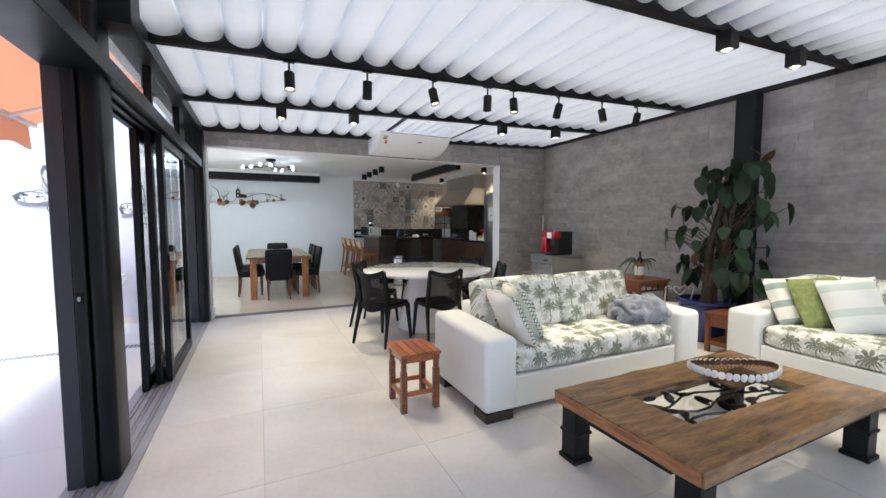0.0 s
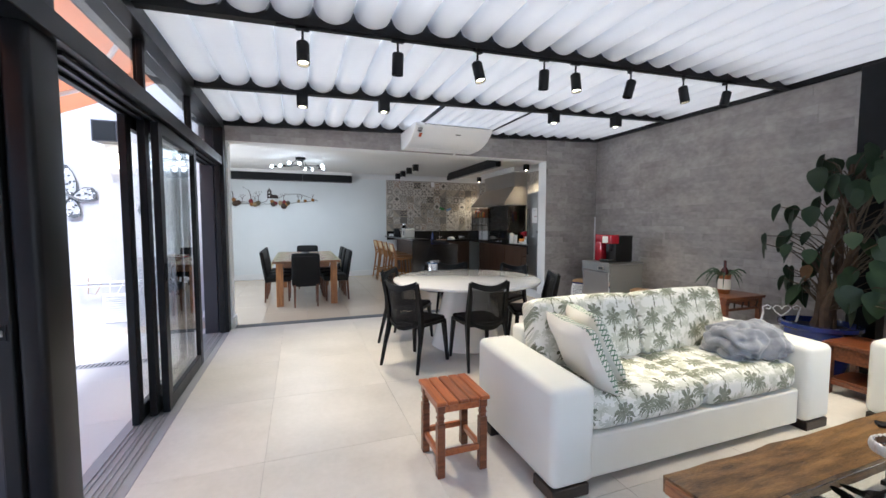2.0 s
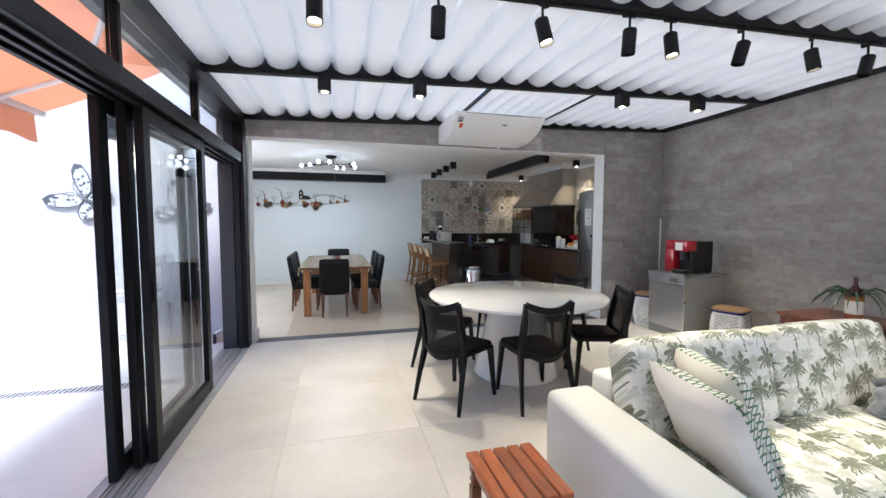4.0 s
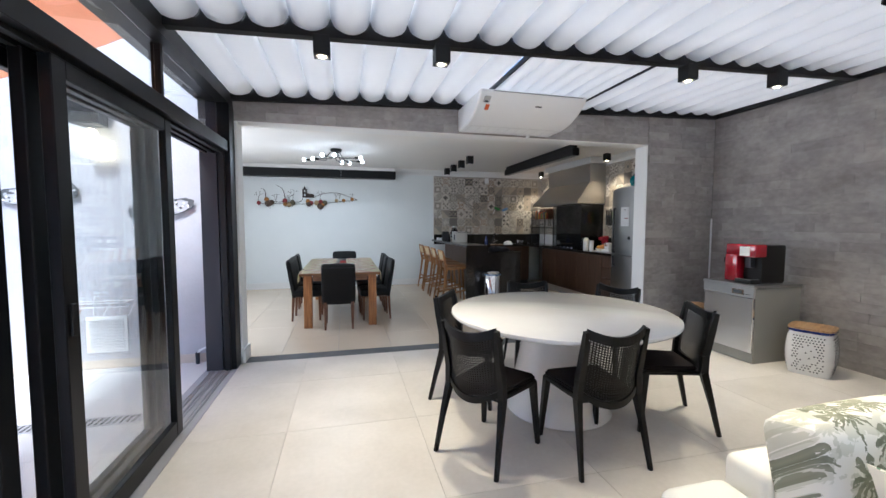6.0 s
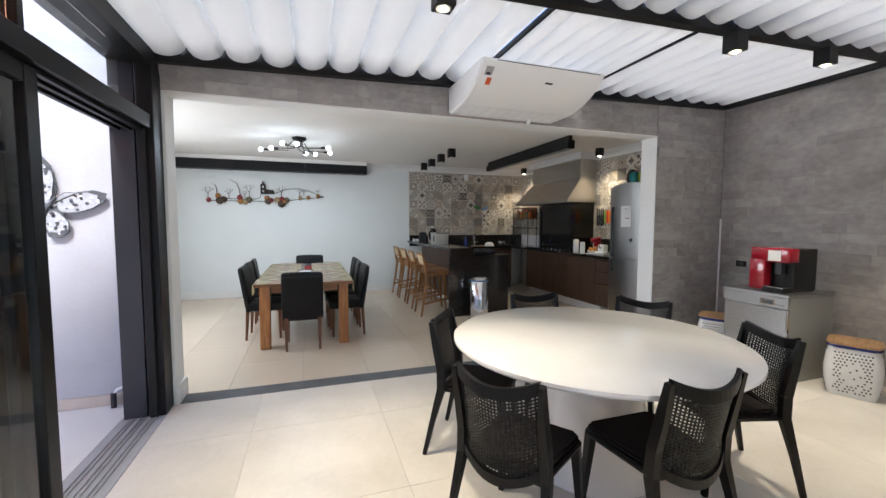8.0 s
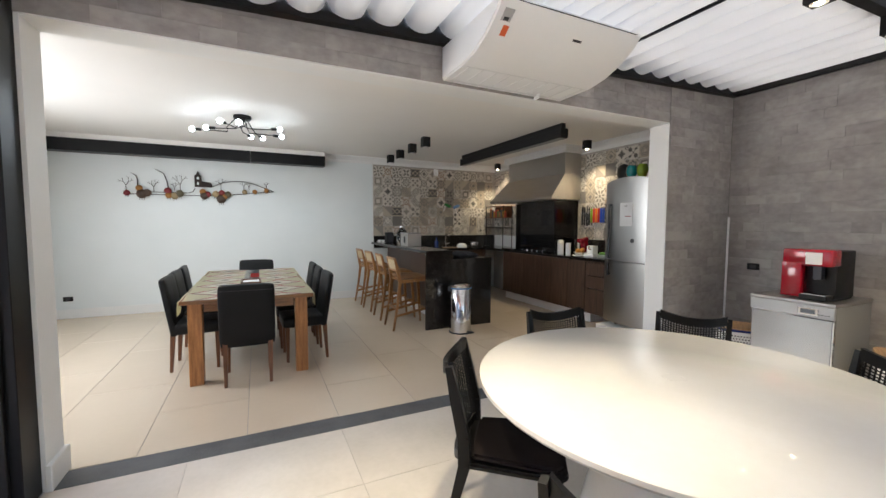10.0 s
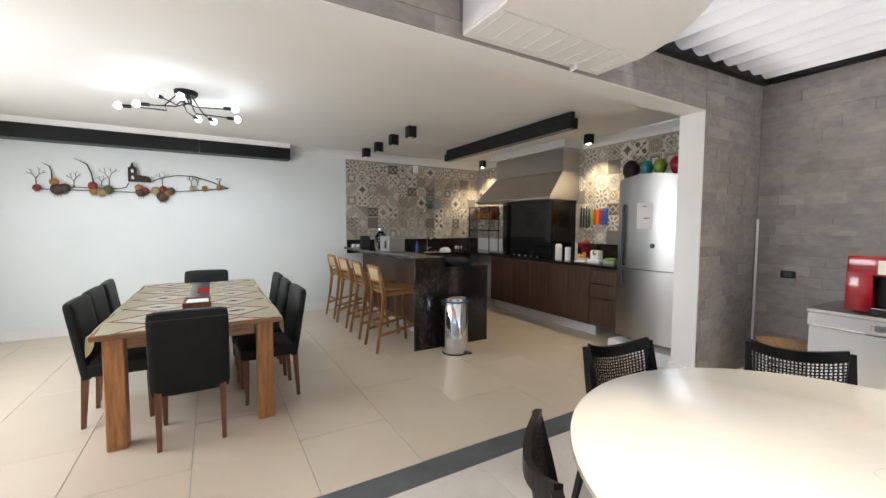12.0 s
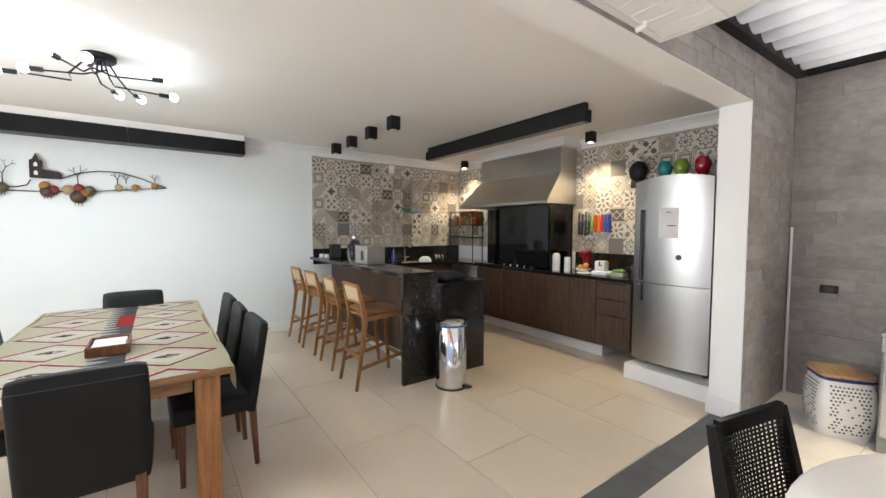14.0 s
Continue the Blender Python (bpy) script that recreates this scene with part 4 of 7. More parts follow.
# round table
RT = thing("round_table", "round white lacquered pedestal table with a conical base", "table", pose(2.08, 4.97, 0))
part("tabletop", lathe([(0.0, 0.752), (0.83, 0.752), (0.858, 0.758), (0.867, 0.770), (0.865, 0.785), (0.855, 0.79), (0.0, 0.79)], 72), M_LACQUER, RT, "", True)
part("pedestal", lathe([(0.0, 0.0), (0.41, 0.0), (0.415, 0.008), (0.40, 0.04), (0.36, 0.22), (0.31, 0.45), (0.265, 0.65), (0.25, 0.751), (0.0, 0.751)], 56), M_LACQUER, RT, "", True)
part("cable_grommet", lathe([(0.045, 0.7905), (0.05, 0.7905), (0.05, 0.7915), (0.045, 0.7915), (0.045, 0.7905)], 28), M_LACQUER, RT)


# dining chair with a perforated back
def mesh_chair(m):
    c = thing("mesh_chair", "black chair with perforated mesh back at the round table", "chair", m, "chairs round the white table")
    for sx in (-1, 1):
        bm = bmesh.new()
        pts = [(0.235, -0.30, 0.0), (0.222, -0.25, 0.22), (0.205, -0.195, 0.44), (0.20, -0.20, 0.56), (0.198, -0.235, 0.72), (0.205, -0.265, 0.865)]
        for p, q, w, w2 in zip(pts, pts[1:], (0.026, 0.034, 0.05, 0.05, 0.046), (0.034, 0.05, 0.05, 0.046, 0.03)):
            beam((p[0] * sx, p[1], p[2]), (q[0] * sx, q[1], q[2]), w * 0.74, w, bm, (1, 0, 0), w2 * 0.74, w2)
        part("back_leg", bm, M_CHAIR, c)
        part("front_leg", beam((0.222 * sx, 0.225, 0.0), (0.195 * sx, 0.19, 0.43), 0.026, 0.026, None, (1, 0, 0), 0.042, 0.042), M_CHAIR, c)
    # curved top and bottom rails of the back
    def back(u, v):
        """u across -1..1, v up 0..1"""
        z = 0.47 + 0.385 * v
        half = 0.185 + 0.006 * v
        return Vector((u * half, -0.205 - 0.055 * max(0, v - 0.25) / 0.75 - 0.055 * (1 - u * u), z))
    for v0, w, name in ((1.0, 0.052, "top_rail"), (0.0, 0.042, "lower_rail")):
        bm = bmesh.new()
        n = 12
        ps = []
        for i in range(n + 1):
            p = back(2 * i / n - 1, v0)
            p.z -= (0.045 if v0 else 0.06) * (1 - (2 * i / n - 1) ** 2)
            ps.append(p)
        rings = []
        for p in ps:
            rings.append([bm.verts.new(p + Vector((0, a, b))) for a, b in ((-0.011, -w / 2), (0.011, -w / 2), (0.011, w / 2), (-0.011, w / 2))])
        for a, b in zip(rings, rings[1:]):
            for k in range(4):
                bm.faces.new((a[k], a[(k + 1) % 4], b[(k + 1) % 4], b[k]))
        bm.faces.new(rings[0])
        bm.faces.new(rings[-1][::-1])
        bmesh.ops.recalc_face_normals(bm, faces=bm.faces)
        part(name, bm, M_CHAIR, c)
    # perforated web: cells with a square hole turned by 45 degrees
    bm = bmesh.new()
    nu, nv = 24, 26

    def web(u, v):
        p = back(u, v)
        p.z -= (0.045 * v + 0.06 * (1 - v)) * (1 - u * u)
        return p
    for i in range(nu):
        for j in range(nv):
            u0, u1 = -1 + 2 * i / nu, -1 + 2 * (i + 1) / nu
            v0, v1 = j / nv, (j + 1) / nv
            um, vm = (u0 + u1) / 2, (v0 + v1) / 2
            k = 0.30 if (i + j) % 2 else 0.26
            du, dv = (u1 - u0) * k, (v1 - v0) * k
            cs = [web(u0, v0), web(u1, v0), web(u1, v1), web(u0, v1)]
            hs = [web(um - du, vm - dv), web(um + du, vm - dv), web(um + du, vm + dv), web(um - du, vm + dv)]
            cv, hv = [bm.verts.new(p) for p in cs], [bm.verts.new(p) for p in hs]
            for q in range(4):
                w = (q + 1) % 4
                bm.faces.new((cv[q], cv[w], hv[w], hv[q]))
    bmesh.ops.remove_doubles(bm, verts=bm.verts, dist=0.0004)
    bmesh.ops.solidify(bm, geom=list(bm.faces), thickness=0.004)
    part("back_mesh", bm, M_CHAIR, c, "perforated black mesh back")
    bm = prism([(-0.195, -0.21), (0.195, -0.21), (0.225, 0.20), (0.19, 0.235), (-0.19, 0.235), (-0.225, 0.20)], 0.028, "z", at=0.415)
    bmesh.ops.bevel(bm, geom=list(bm.edges), offset=0.008, segments=2, affect="EDGES")
    part("seat_frame", bm, M_CHAIR, c)
    bm = prism([(-0.18, -0.17), (0.18, -0.17), (0.215, 0.19), (0.18, 0.225), (-0.18, 0.225), (-0.215, 0.19)], 0.03, "z", at=0.444)
    bmesh.ops.bevel(bm, geom=list(bm.edges), offset=0.012, segments=2, affect="EDGES")
    part("seat_pad", bm, M_CHAIRPAD, c, "dark cloth seat pad")
    return c


first = mesh_chair(pose(1.35, 4.55, 0, 0, 0, -55))
for x, y, a in ((1.95, 4.365, 0), (2.73, 4.59, 70), (1.47, 5.33, -127), (2.25, 5.75, 168), (2.81, 5.38, 118)):
    copy_thing(first, pose(x, y, 0, 0, 0, a))

# dishwasher with the coffee machine on it
dw = thing("dishwasher", "freestanding stainless steel dishwasher against the slate wall", "dishwasher", pose(4.56, 5.33, 0))
part("body", bx(0.025, 0.66, 0, 0.595, 0.0, 0.81, 0.003), M_GREYSIDE, dw, "grey enamel side panels")
part("door", bx(0.0, 0.024, 0.012, 0.583, 0.115, 0.70, 0.004), M_STEEL, dw, "brushed steel door")
part("door_edge", bx(-0.004, 0.022, 0.0, 0.0115, 0.115, 0.70, 0.003), M_CHROME, dw)
cp = part("control_panel", bx(-0.004, 0.024, 0.0, 0.595, 0.703, 0.81, 0.004), M_FRIDGE, dw, "steel control panel")
part("display_bezel", bx(-0.010, -0.0035, 0.10, 0.24, 0.725, 0.785, 0.003, 2), M_CHROME, cp, "oval chrome display bezel")
part("display", bx(-0.012, -0.0095, 0.122, 0.218, 0.737, 0.773, 0.001), M_SCREEN, cp, "grey display")
part("door_gap", bx(-0.0035, 0.0, 0.0, 0.595, 0.7005, 0.7028), M_INK, cp)
part("handle_lip", bx(-0.022, -0.0035, 0.26, 0.58, 0.703, 0.716, 0.004), M_CHROME, cp)
for j in range(4):
    part("print_bar", bx(-0.0055, -0.0042, 0.03 + 0.02 * j, 0.044 + 0.02 * j, 0.735, 0.741), M_INK, cp)
part("worktop", bx(-0.01, 0.668, -0.006, 0.601, 0.811, 0.84, 0.006, 2), M_FRIDGE, dw)
part("plinth", bx(0.03, 0.05, 0.004, 0.591, 0.004, 0.112), M_GREYSIDE, dw)

cm = thing("espresso_machine", "red and black capsule coffee machine standing on the dishwasher", "coffee machine", pose(4.64, 5.40, 0.841))
part("body", bx(0.1, 0.43, 0.0, 0.33, 0.012, 0.415, 0.012, 2), M_BLACK_M, cm, "black casing", True)
part("hood", bx(0.0, 0.16, -0.004, 0.335, 0.285, 0.425, 0.012, 3), M_RED, cm, "red glossy cover", True)
part("front_panel", bx(-0.004, 0.105, 0.195, 0.337, 0.012, 0.31, 0.008, 2), M_RED, cm, "red control panel", True)
for j in range(4):
    part("button", bx(-0.003, 0.0, 0.235 + 0.025 * (j % 2), 0.25 + 0.025 * (j % 2), 0.18 + 0.03 * (j // 2), 0.19 + 0.03 * (j // 2)), M_PLASTIC, cm)
part("spout", bx(0.03, 0.1, 0.07, 0.13, 0.17, 0.30, 0.008, 2), M_GREY_DARK, cm)
part("drip_tray", bx(-0.03, 0.1, 0.01, 0.195, 0.0, 0.045, 0.006, 2), M_BLACK_M, cm)
part("drip_grid", bx(-0.02, 0.095, 0.02, 0.185, 0.0455, 0.05), M_STEEL, cm)
part("notice", bx(-0.0035, -0.0005, 0.06, 0.17, 0.30, 0.40), M_PAPER, cm, "white paper notice")
part("foot", bx(0.11, 0.42, 0.01, 0.32, 0.0, 0.013), M_INK, cm)


# ceramic garden stools
def garden_stool(m, r, h):
    g = thing("garden_stool", "white pierced ceramic barrel stool with a wooden top and blue rim", "stool", m, "ceramic garden stools")
    pr = [(0.0, 0.0), (r * 0.86, 0.0), (r * 0.88, 0.012), (r * 1.0, h * 0.3), (r * 1.02, h * 0.52), (r * 0.96, h * 0.78), (r * 0.86, h * 0.90), (0.0, h * 0.90)]

    def squared(bm):
        """Pulls a round body towards a rounded square."""
        for v in bm.verts:
            q = math.hypot(v.co.x, v.co.y)
            if q > 1e-6:
                cx, cy = abs(v.co.x / q), abs(v.co.y / q)
                k = 0.93 / (cx ** 5 + cy ** 5) ** 0.2
                v.co.x, v.co.y = v.co.x * k, v.co.y * k
        return bm
    part("barrel", squared(lathe(pr, 40)), M_CERAMIC, g, "pierced white ceramic barrel", True)
    part("rim", squared(lathe([(0.0, h * 0.895), (r * 0.90, h * 0.895), (r * 0.96, h * 0.92), (r * 0.94, h * 0.95), (0.0, h * 0.95)], 40)), M_BLUE, g, "blue cloth rim", True)
    part("seat", squared(lathe([(0.0, h * 0.951), (r * 0.93, h * 0.951), (r * 0.96, h * 0.965), (r * 0.94, h * 0.995), (0.0, h)], 40)), M_OAK, g, "worn wooden seat", True)
    # dark discs on the closed barrel paint the shade inside its piercings
    bm = bmesh.new()
    for face in range(4):
        a0 = math.pi * face / 2
        for i in range(14):
            for j in range(-5, 6):
                z, lx = h * (0.10 + 0.055 * i), (j + 0.5 * (i % 2)) * r * 0.125
                blossom = math.hypot(lx / r, (z / h - 0.46) * 1.4) < 0.34
                if blossom and (i + 2 * j) % 5 or abs(lx) > 0.62 * r or (i < 6 and (i * 3 + j) % 4 == 0):
                    continue
                rad = 0.93 * r * np.interp(z / h, (0.03, 0.3, 0.52, 0.78, 0.9), (0.88, 1.0, 1.02, 0.96, 0.86))
                out, side = Vector((math.cos(a0), math.sin(a0), 0)), Vector((-math.sin(a0), math.cos(a0), 0))
                c0 = out * (rad * (1 - 0.2 * abs(lx / rad) ** 5) + 0.0008) + side * lx + Vector((0, 0, z))
                tube([c0 - out * 0.005, c0 + out * 0.0008], 0.0072, 7, bm)
    tagged(part("piercing", bm, M_INK, g, "dark discs painting the shade in the round piercings"), "", "", "", "stuff")
    return g


M_OAK = wood("worn_oak", (0.22, 0.12, 0.055), (0.48, 0.30, 0.15), (1, 10, 10), 5, 0.5, 0.1, 0.3)
garden_stool(pose(4.95, 5.03, 0, 0, 0, 24), 0.20, 0.47)
garden_stool(pose(4.78, 6.15, 0, 0, 0, 30), 0.19, 0.47)


# red wooden side tables
def side_table(m, w, d, h, label):
    t = thing("side_table", label, "table", m, "red wooden side tables")
    part("tabletop", bx(-0.02, w + 0.02, -0.02, d + 0.02, h - 0.03, h, 0.006, 2), M_REDWOOD2, t)
    for x in (0, w - 0.045):
        for y in (0, d - 0.045):
            part("leg", bx(x, x + 0.045, y, y + 0.045, 0, h - 0.031, 0.003), M_REDWOOD2, t)
    for y in (0.01, d - 0.03):
        part("rail", bx(0.046, w - 0.046, y, y + 0.02, h - 0.06, h - 0.031), M_REDWOOD2, t)
        part("rail", bx(0.046, w - 0.046, y, y + 0.02, h - 0.15, h - 0.125), M_REDWOOD2, t)
        for k in range(5):
            x = 0.06 + (w - 0.12) * k / 4
            part("lattice_bar", beam((x - 0.015, y + 0.01, h - 0.124), (x + 0.015 * (-1) ** k, y + 0.01, h - 0.061), 0.012, 0.012), M_DARKWOOD, t)
    for x in (0.01, w - 0.03):
        part("rail", bx(x, x + 0.02, 0.046, d - 0.046, h - 0.15, h - 0.031), M_REDWOOD2, t)
        part("stretcher", bx(x, x + 0.02, 0.046, d - 0.046, 0.08, 0.11), M_REDWOOD2, t)
    part("shelf", bx(0.02, w - 0.02, 0.02, d - 0.02, 0.112, 0.13), M_REDWOOD2, t)
    return t


side_table(pose(4.44, 3.52, 0), 0.58, 0.62, 0.65, "square red-brown wooden side table behind the sofa")
side_table(pose(4.42, 2.30, 0), 0.42, 0.36, 0.44, "low red-brown wooden side table between the sofas")

vs = thing("vase_plant", "spiky green plant with a bottle in a banded jar", "plant", pose(4.72, 3.74, 0.651))
part("jar", lathe([(0, 0), (0.055, 0), (0.06, 0.015), (0.06, 0.20), (0.064, 0.215), (0.056, 0.215), (0.052, 0.17), (0, 0.17)], 24), mat("amber_jar", (0.30, 0.10, 0.03), 0.3), vs, "amber glazed jar", True)
part("paper_band", lathe([(0.0612, 0.05), (0.0622, 0.05), (0.0622, 0.165), (0.0612, 0.165)], 24), M_CREAM, vs, "cream paper band")
part("bottle", lathe([(0, 0.171), (0.036, 0.171), (0.036, 0.26), (0.014, 0.30), (0.014, 0.37), (0, 0.37)], 20), mat("dark_bottle", (0.06, 0.012, 0.012), 0.15), vs, "dark red bottle", True)
bm = bmesh.new()
ra = random.Random(9)
for k in range(22):
    a, L = ra.uniform(0, 6.28), ra.uniform(0.16, 0.30)
    pts = [(0.03 * math.cos(a) + L * t * math.cos(a), 0.03 * math.sin(a) + L * t * math.sin(a), 0.19 + 0.30 * t - 0.30 * t * t * (L / 0.2)) for t in (0, 0.3, 0.6, 0.85, 1)]
    tube(pts, [0.008, 0.009, 0.007, 0.005, 0.001], 5, bm)
part("leaves", bm, M_LEAF, vs, "arching green leaves", True)

# black steel pillar on the slate wall, and the big potted plant
structure("column_wall", bx(5.26, XR - 0.013, 2.70, 2.92, 0, roof(5.3) - 0.002, 0.004), M_BLACK, "black steel column against the slate wall", "column")
PT = thing("potted_plant", "tall split-leaf climbing plant in a blue glazed pot by the column", "plant", pose(4.86, 2.93, 0))
part("pot", lathe([(0, 0), (0.19, 0), (0.23, 0.07), (0.275, 0.28), (0.285, 0.44), (0.305, 0.46), (0.305, 0.495), (0.275, 0.50), (0.265, 0.44), (0, 0.44)], 36), M_BLUE, PT, "blue glazed pot", True)
part("soil", lathe([(0, 0.455), (0.264, 0.445), (0.264, 0.441)], 24), M_SOIL, PT)
pr = random.Random(21)
stems = bmesh.new()
TOPS = []
for k in range(5):
    a = k * 1.26
    pts, x, y = [], 0.07 * math.cos(a), 0.07 * math.sin(a)
    for i in range(9):
        z = 0.33 + i * (0.205 if k < 3 else 0.15)
        pts.append((x + 0.03 * math.sin(i * 0.9 + k), y + 0.03 * math.cos(i * 1.1 + k), z))
        x += 0.016 * pr.uniform(-1, 1) + 0.006
        y += 0.016 * pr.uniform(-1, 1) - 0.022
    tube(pts, [0.052 - 0.0045 * i for i in range(9)], 7, stems)
    TOPS.append(pts)
part("trunk", stems, M_STEM, PT, "thick brown ringed stems", True)


def leaf(bm, base, heading, pitch, size, curl):
    """Heart-shaped leaf with a folded midrib, hanging from base."""
    n = 7
    m = Matrix.Translation(base) @ pose(0, 0, 0, 0, 0, heading) @ pose(0, 0, 0, 0, pitch, 0)
    left, mid, right = [], [], []
    for i in range(n + 1):
        t = i / n
        w = size * 0.42 * (math.sin(math.pi * min(1, t ** 0.62)) ** 0.75) if 0 < i < n else 0.004
        x = size * (t - 0.12)
        z = -curl * size * t * t
        mid.append(bm.verts.new(m @ Vector((x, 0, z))))
        back = size * 0.10 * (1 - t) ** 2
        left.append(bm.verts.new(m @ Vector((x - back, w, z + 0.10 * w))))
        right.append(bm.verts.new(m @ Vector((x - back, -w, z + 0.10 * w))))
    for a, b in ((left, mid), (mid, right)):
        for i in range(n):
            bm.faces.new((a[i], a[i + 1], b[i + 1], b[i]))


stalks = bmesh.new()
pr = random.Random(33)
for k in range(104):
    pts = TOPS[k % 5]
    z = pr.uniform(0.72, 2.1)
    i = min(8, max(2, int((z - 0.5) / 0.2)))
    s0 = Vector(pts[i])
    side = 1 if k % 2 else -1
    spread = pr.uniform(0.12, 0.50) * (1.0 if z < 1.65 else 0.6)
    e = Vector((s0.x + pr.uniform(-0.30, 0.14), s0.y + side * spread - 0.10, z))
    tube([s0, s0.lerp(e, 0.55) + Vector((0, 0, 0.07)), e], [0.006, 0.005, 0.004], 5, stalks)
    a = math.degrees(math.atan2(e.y - s0.y, e.x - s0.x))
    bm = bmesh.new()
    leaf(bm, e, a + pr.uniform(-40, 40), pr.uniform(58, 88), pr.uniform(0.13, 0.235), pr.uniform(0.05, 0.3))
    bmesh.ops.solidify(bm, geom=list(bm.faces), thickness=0.0015)
    part("leaf", bm, M_LEAF_OLD if k in (5, 31) else M_LEAF, PT, "", True)
for dy in (0.0, 0.07):
    top = Vector((0.14, -0.42 - dy, 2.16 - dy))
    tube([TOPS[0][8], (0.1, -0.36, 2.0), top], [0.008, 0.006, 0.004], 5, stalks)
    bm = bmesh.new()
    leaf(bm, top, 250 if dy else 100, -50, 0.15, 0.1)
    bmesh.ops.solidify(bm, geom=list(bm.faces), thickness=0.0015)
    part("leaf", bm, M_LEAF_OLD, PT, "brown withered leaf", True)
tagged(part("stalk", stalks, mat("green_stalk", (0.07, 0.05, 0.03), 0.6), PT, "thin leaf stalks", True), "", "", "", "stuff")

# white wrought-iron chair with a heart in its back
HC = thing("iron_chair", "white wrought-iron garden chair with a heart-shaped scroll back", "chair", pose(4.82, 3.34, 0, 0, 0, -25) @ Matrix.Diagonal((1.12, 1.0, 0.79, 1.0)))
part("seat", lathe([(0, 0.43), (0.17, 0.43), (0.18, 0.44), (0.17, 0.45), (0, 0.45)], 28), M_WHITE_METAL, HC)
for a in (45, 135, 225, 315):
    c_, s_ = math.cos(radians(a)), math.sin(radians(a))
    part("leg", tube([(0.14 * c_, 0.14 * s_, 0.43), (0.16 * c_, 0.16 * s_, 0.2), (0.2 * c_, 0.2 * s_, 0.0)], 0.008), M_WHITE_METAL, HC)
for sx in (-1, 1):
    part("back_upright", tube([(0.13 * sx, -0.12, 0.44), (0.15 * sx, -0.15, 0.6), (0.15 * sx, -0.17, 0.70)], 0.008), M_WHITE_METAL, HC)
    part("scroll", tube([(0.15 * sx, -0.17, 0.70), (0.16 * sx, -0.175, 0.76), (0.125 * sx, -0.178, 0.79), (0.09 * sx, -0.178, 0.765), (0.105 * sx, -0.178, 0.735), (0.13 * sx, -0.178, 0.745)], 0.006), M_WHITE_METAL, HC)
    part("heart_side", tube([(0, -0.175, 0.65), (0.05 * sx, -0.175, 0.70), (0.075 * sx, -0.178, 0.75), (0.05 * sx, -0.178, 0.785), (0.015 * sx, -0.178, 0.77), (0.0, -0.178, 0.735)], 0.006), M_WHITE_METAL, HC)

# air conditioner
AC = thing("air_conditioner", "white ceiling-hung air conditioner over the opening", "air conditioner", pose(1.70, YW - 0.014, 2.55))
AL = 1.16
sec = [(0, 0.0), (-0.34, 0.0), (-0.50, 0.03), (-0.64, 0.085), (-0.75, 0.16), (-0.80, 0.215), (-0.80, 0.235), (-0.77, 0.245), (0, 0.245)]
bm = prism(sec, AL, "x", at=0)
bmesh.ops.bevel(bm, geom=[e for e in bm.edges if abs(e.verts[0].co.x - e.verts[1].co.x) < 0.001], offset=0.012, segments=3, affect="EDGES")
part("casing", bm, M_PLASTIC, AC, "smooth white casing", True)


def on_front(name, x0, x1, s0, s1, material, label="", lift=0.0015):
    """A thin plate on the sloping front, from s0 to s1 down from its upper edge."""
    p, q = Vector((0, -0.775, 0.1825)), Vector((0, -0.64, 0.085))
    d = (q - p).normalized()
    n = Vector((0, d.z, -d.y))
    n = n if n.z < 0 else -n
    a, b = p + d * s0 + n * lift, p + d * s1 + n * lift
    xm = (x0 + x1) / 2
    part(name, beam((xm, a.y, a.z), (xm, b.y, b.z), x1 - x0, 0.003, None, (1, 0, 0)), material, AC, label)


on_front("display", 0.05, 0.115, 0.0, 0.075, mat("grey_label", (0.45, 0.45, 0.46), 0.4), "grey display window", 0.008)
on_front("display_screen", 0.065, 0.098, 0.05, 0.07, M_INK, "", 0.011)
on_front("energy_label", 0.09, 0.13, 0.10, 0.165, M_ORANGE, "orange energy label", 0.004)
on_front("maker_mark", 0.62, 0.69, 0.075, 0.09, M_GREY_DARK, "small dark maker's mark", 0.008)
part("panel_seam", bx(0.13, AL - 0.05, -0.803, -0.7995, 0.221, 0.226), M_GREY_DARK, AC)
for k in range(10):
    part("louvre", bx(0.06 + 0.115 * k, 0.066 + 0.115 * k, -0.32, -0.05, -0.004, -0.0005), M_WHITE_METAL, AC)
for k in range(2):
    part("grille_frame", bx(0.04, AL - 0.04, -0.33 + 0.285 * k, -0.32 + 0.285 * k, -0.004, -0.0005), M_WHITE_METAL, AC)
part("drain_pipe", tube([(0.86, -0.06, 0.002), (0.86, -0.07, -0.02), (0.86, -0.02, -0.024)], 0.014, 10), M_PLASTIC, AC)

# small fittings on the slate
structure("conduit", tube([(XR - 0.03, YW - 0.03, 0.0), (XR - 0.03, YW - 0.03, 1.56)], 0.011, 10), M_PLASTIC, "thin white conduit in the corner", "pipe")
for i, (m, lab) in enumerate(((pose(XR - 0.013, 6.34, 1.01, 0, 0, -90), "black double wall socket on the slate wall"), (pose(-2.22, YF - 0.001, 0.30), "black wall socket low on the pale wall"))):
    so = thing("wall_socket", lab, "socket", m)
    part("plate", bx(-0.06, 0.06, -0.012, 0, -0.035, 0.035, 0.003), M_BLACK_M, so)
    part("insert", bx(-0.03, 0.03, -0.014, -0.011, -0.022, 0.022, 0.001), M_INK, so)

# ---- patio ----
WPAT = PW - 0.002


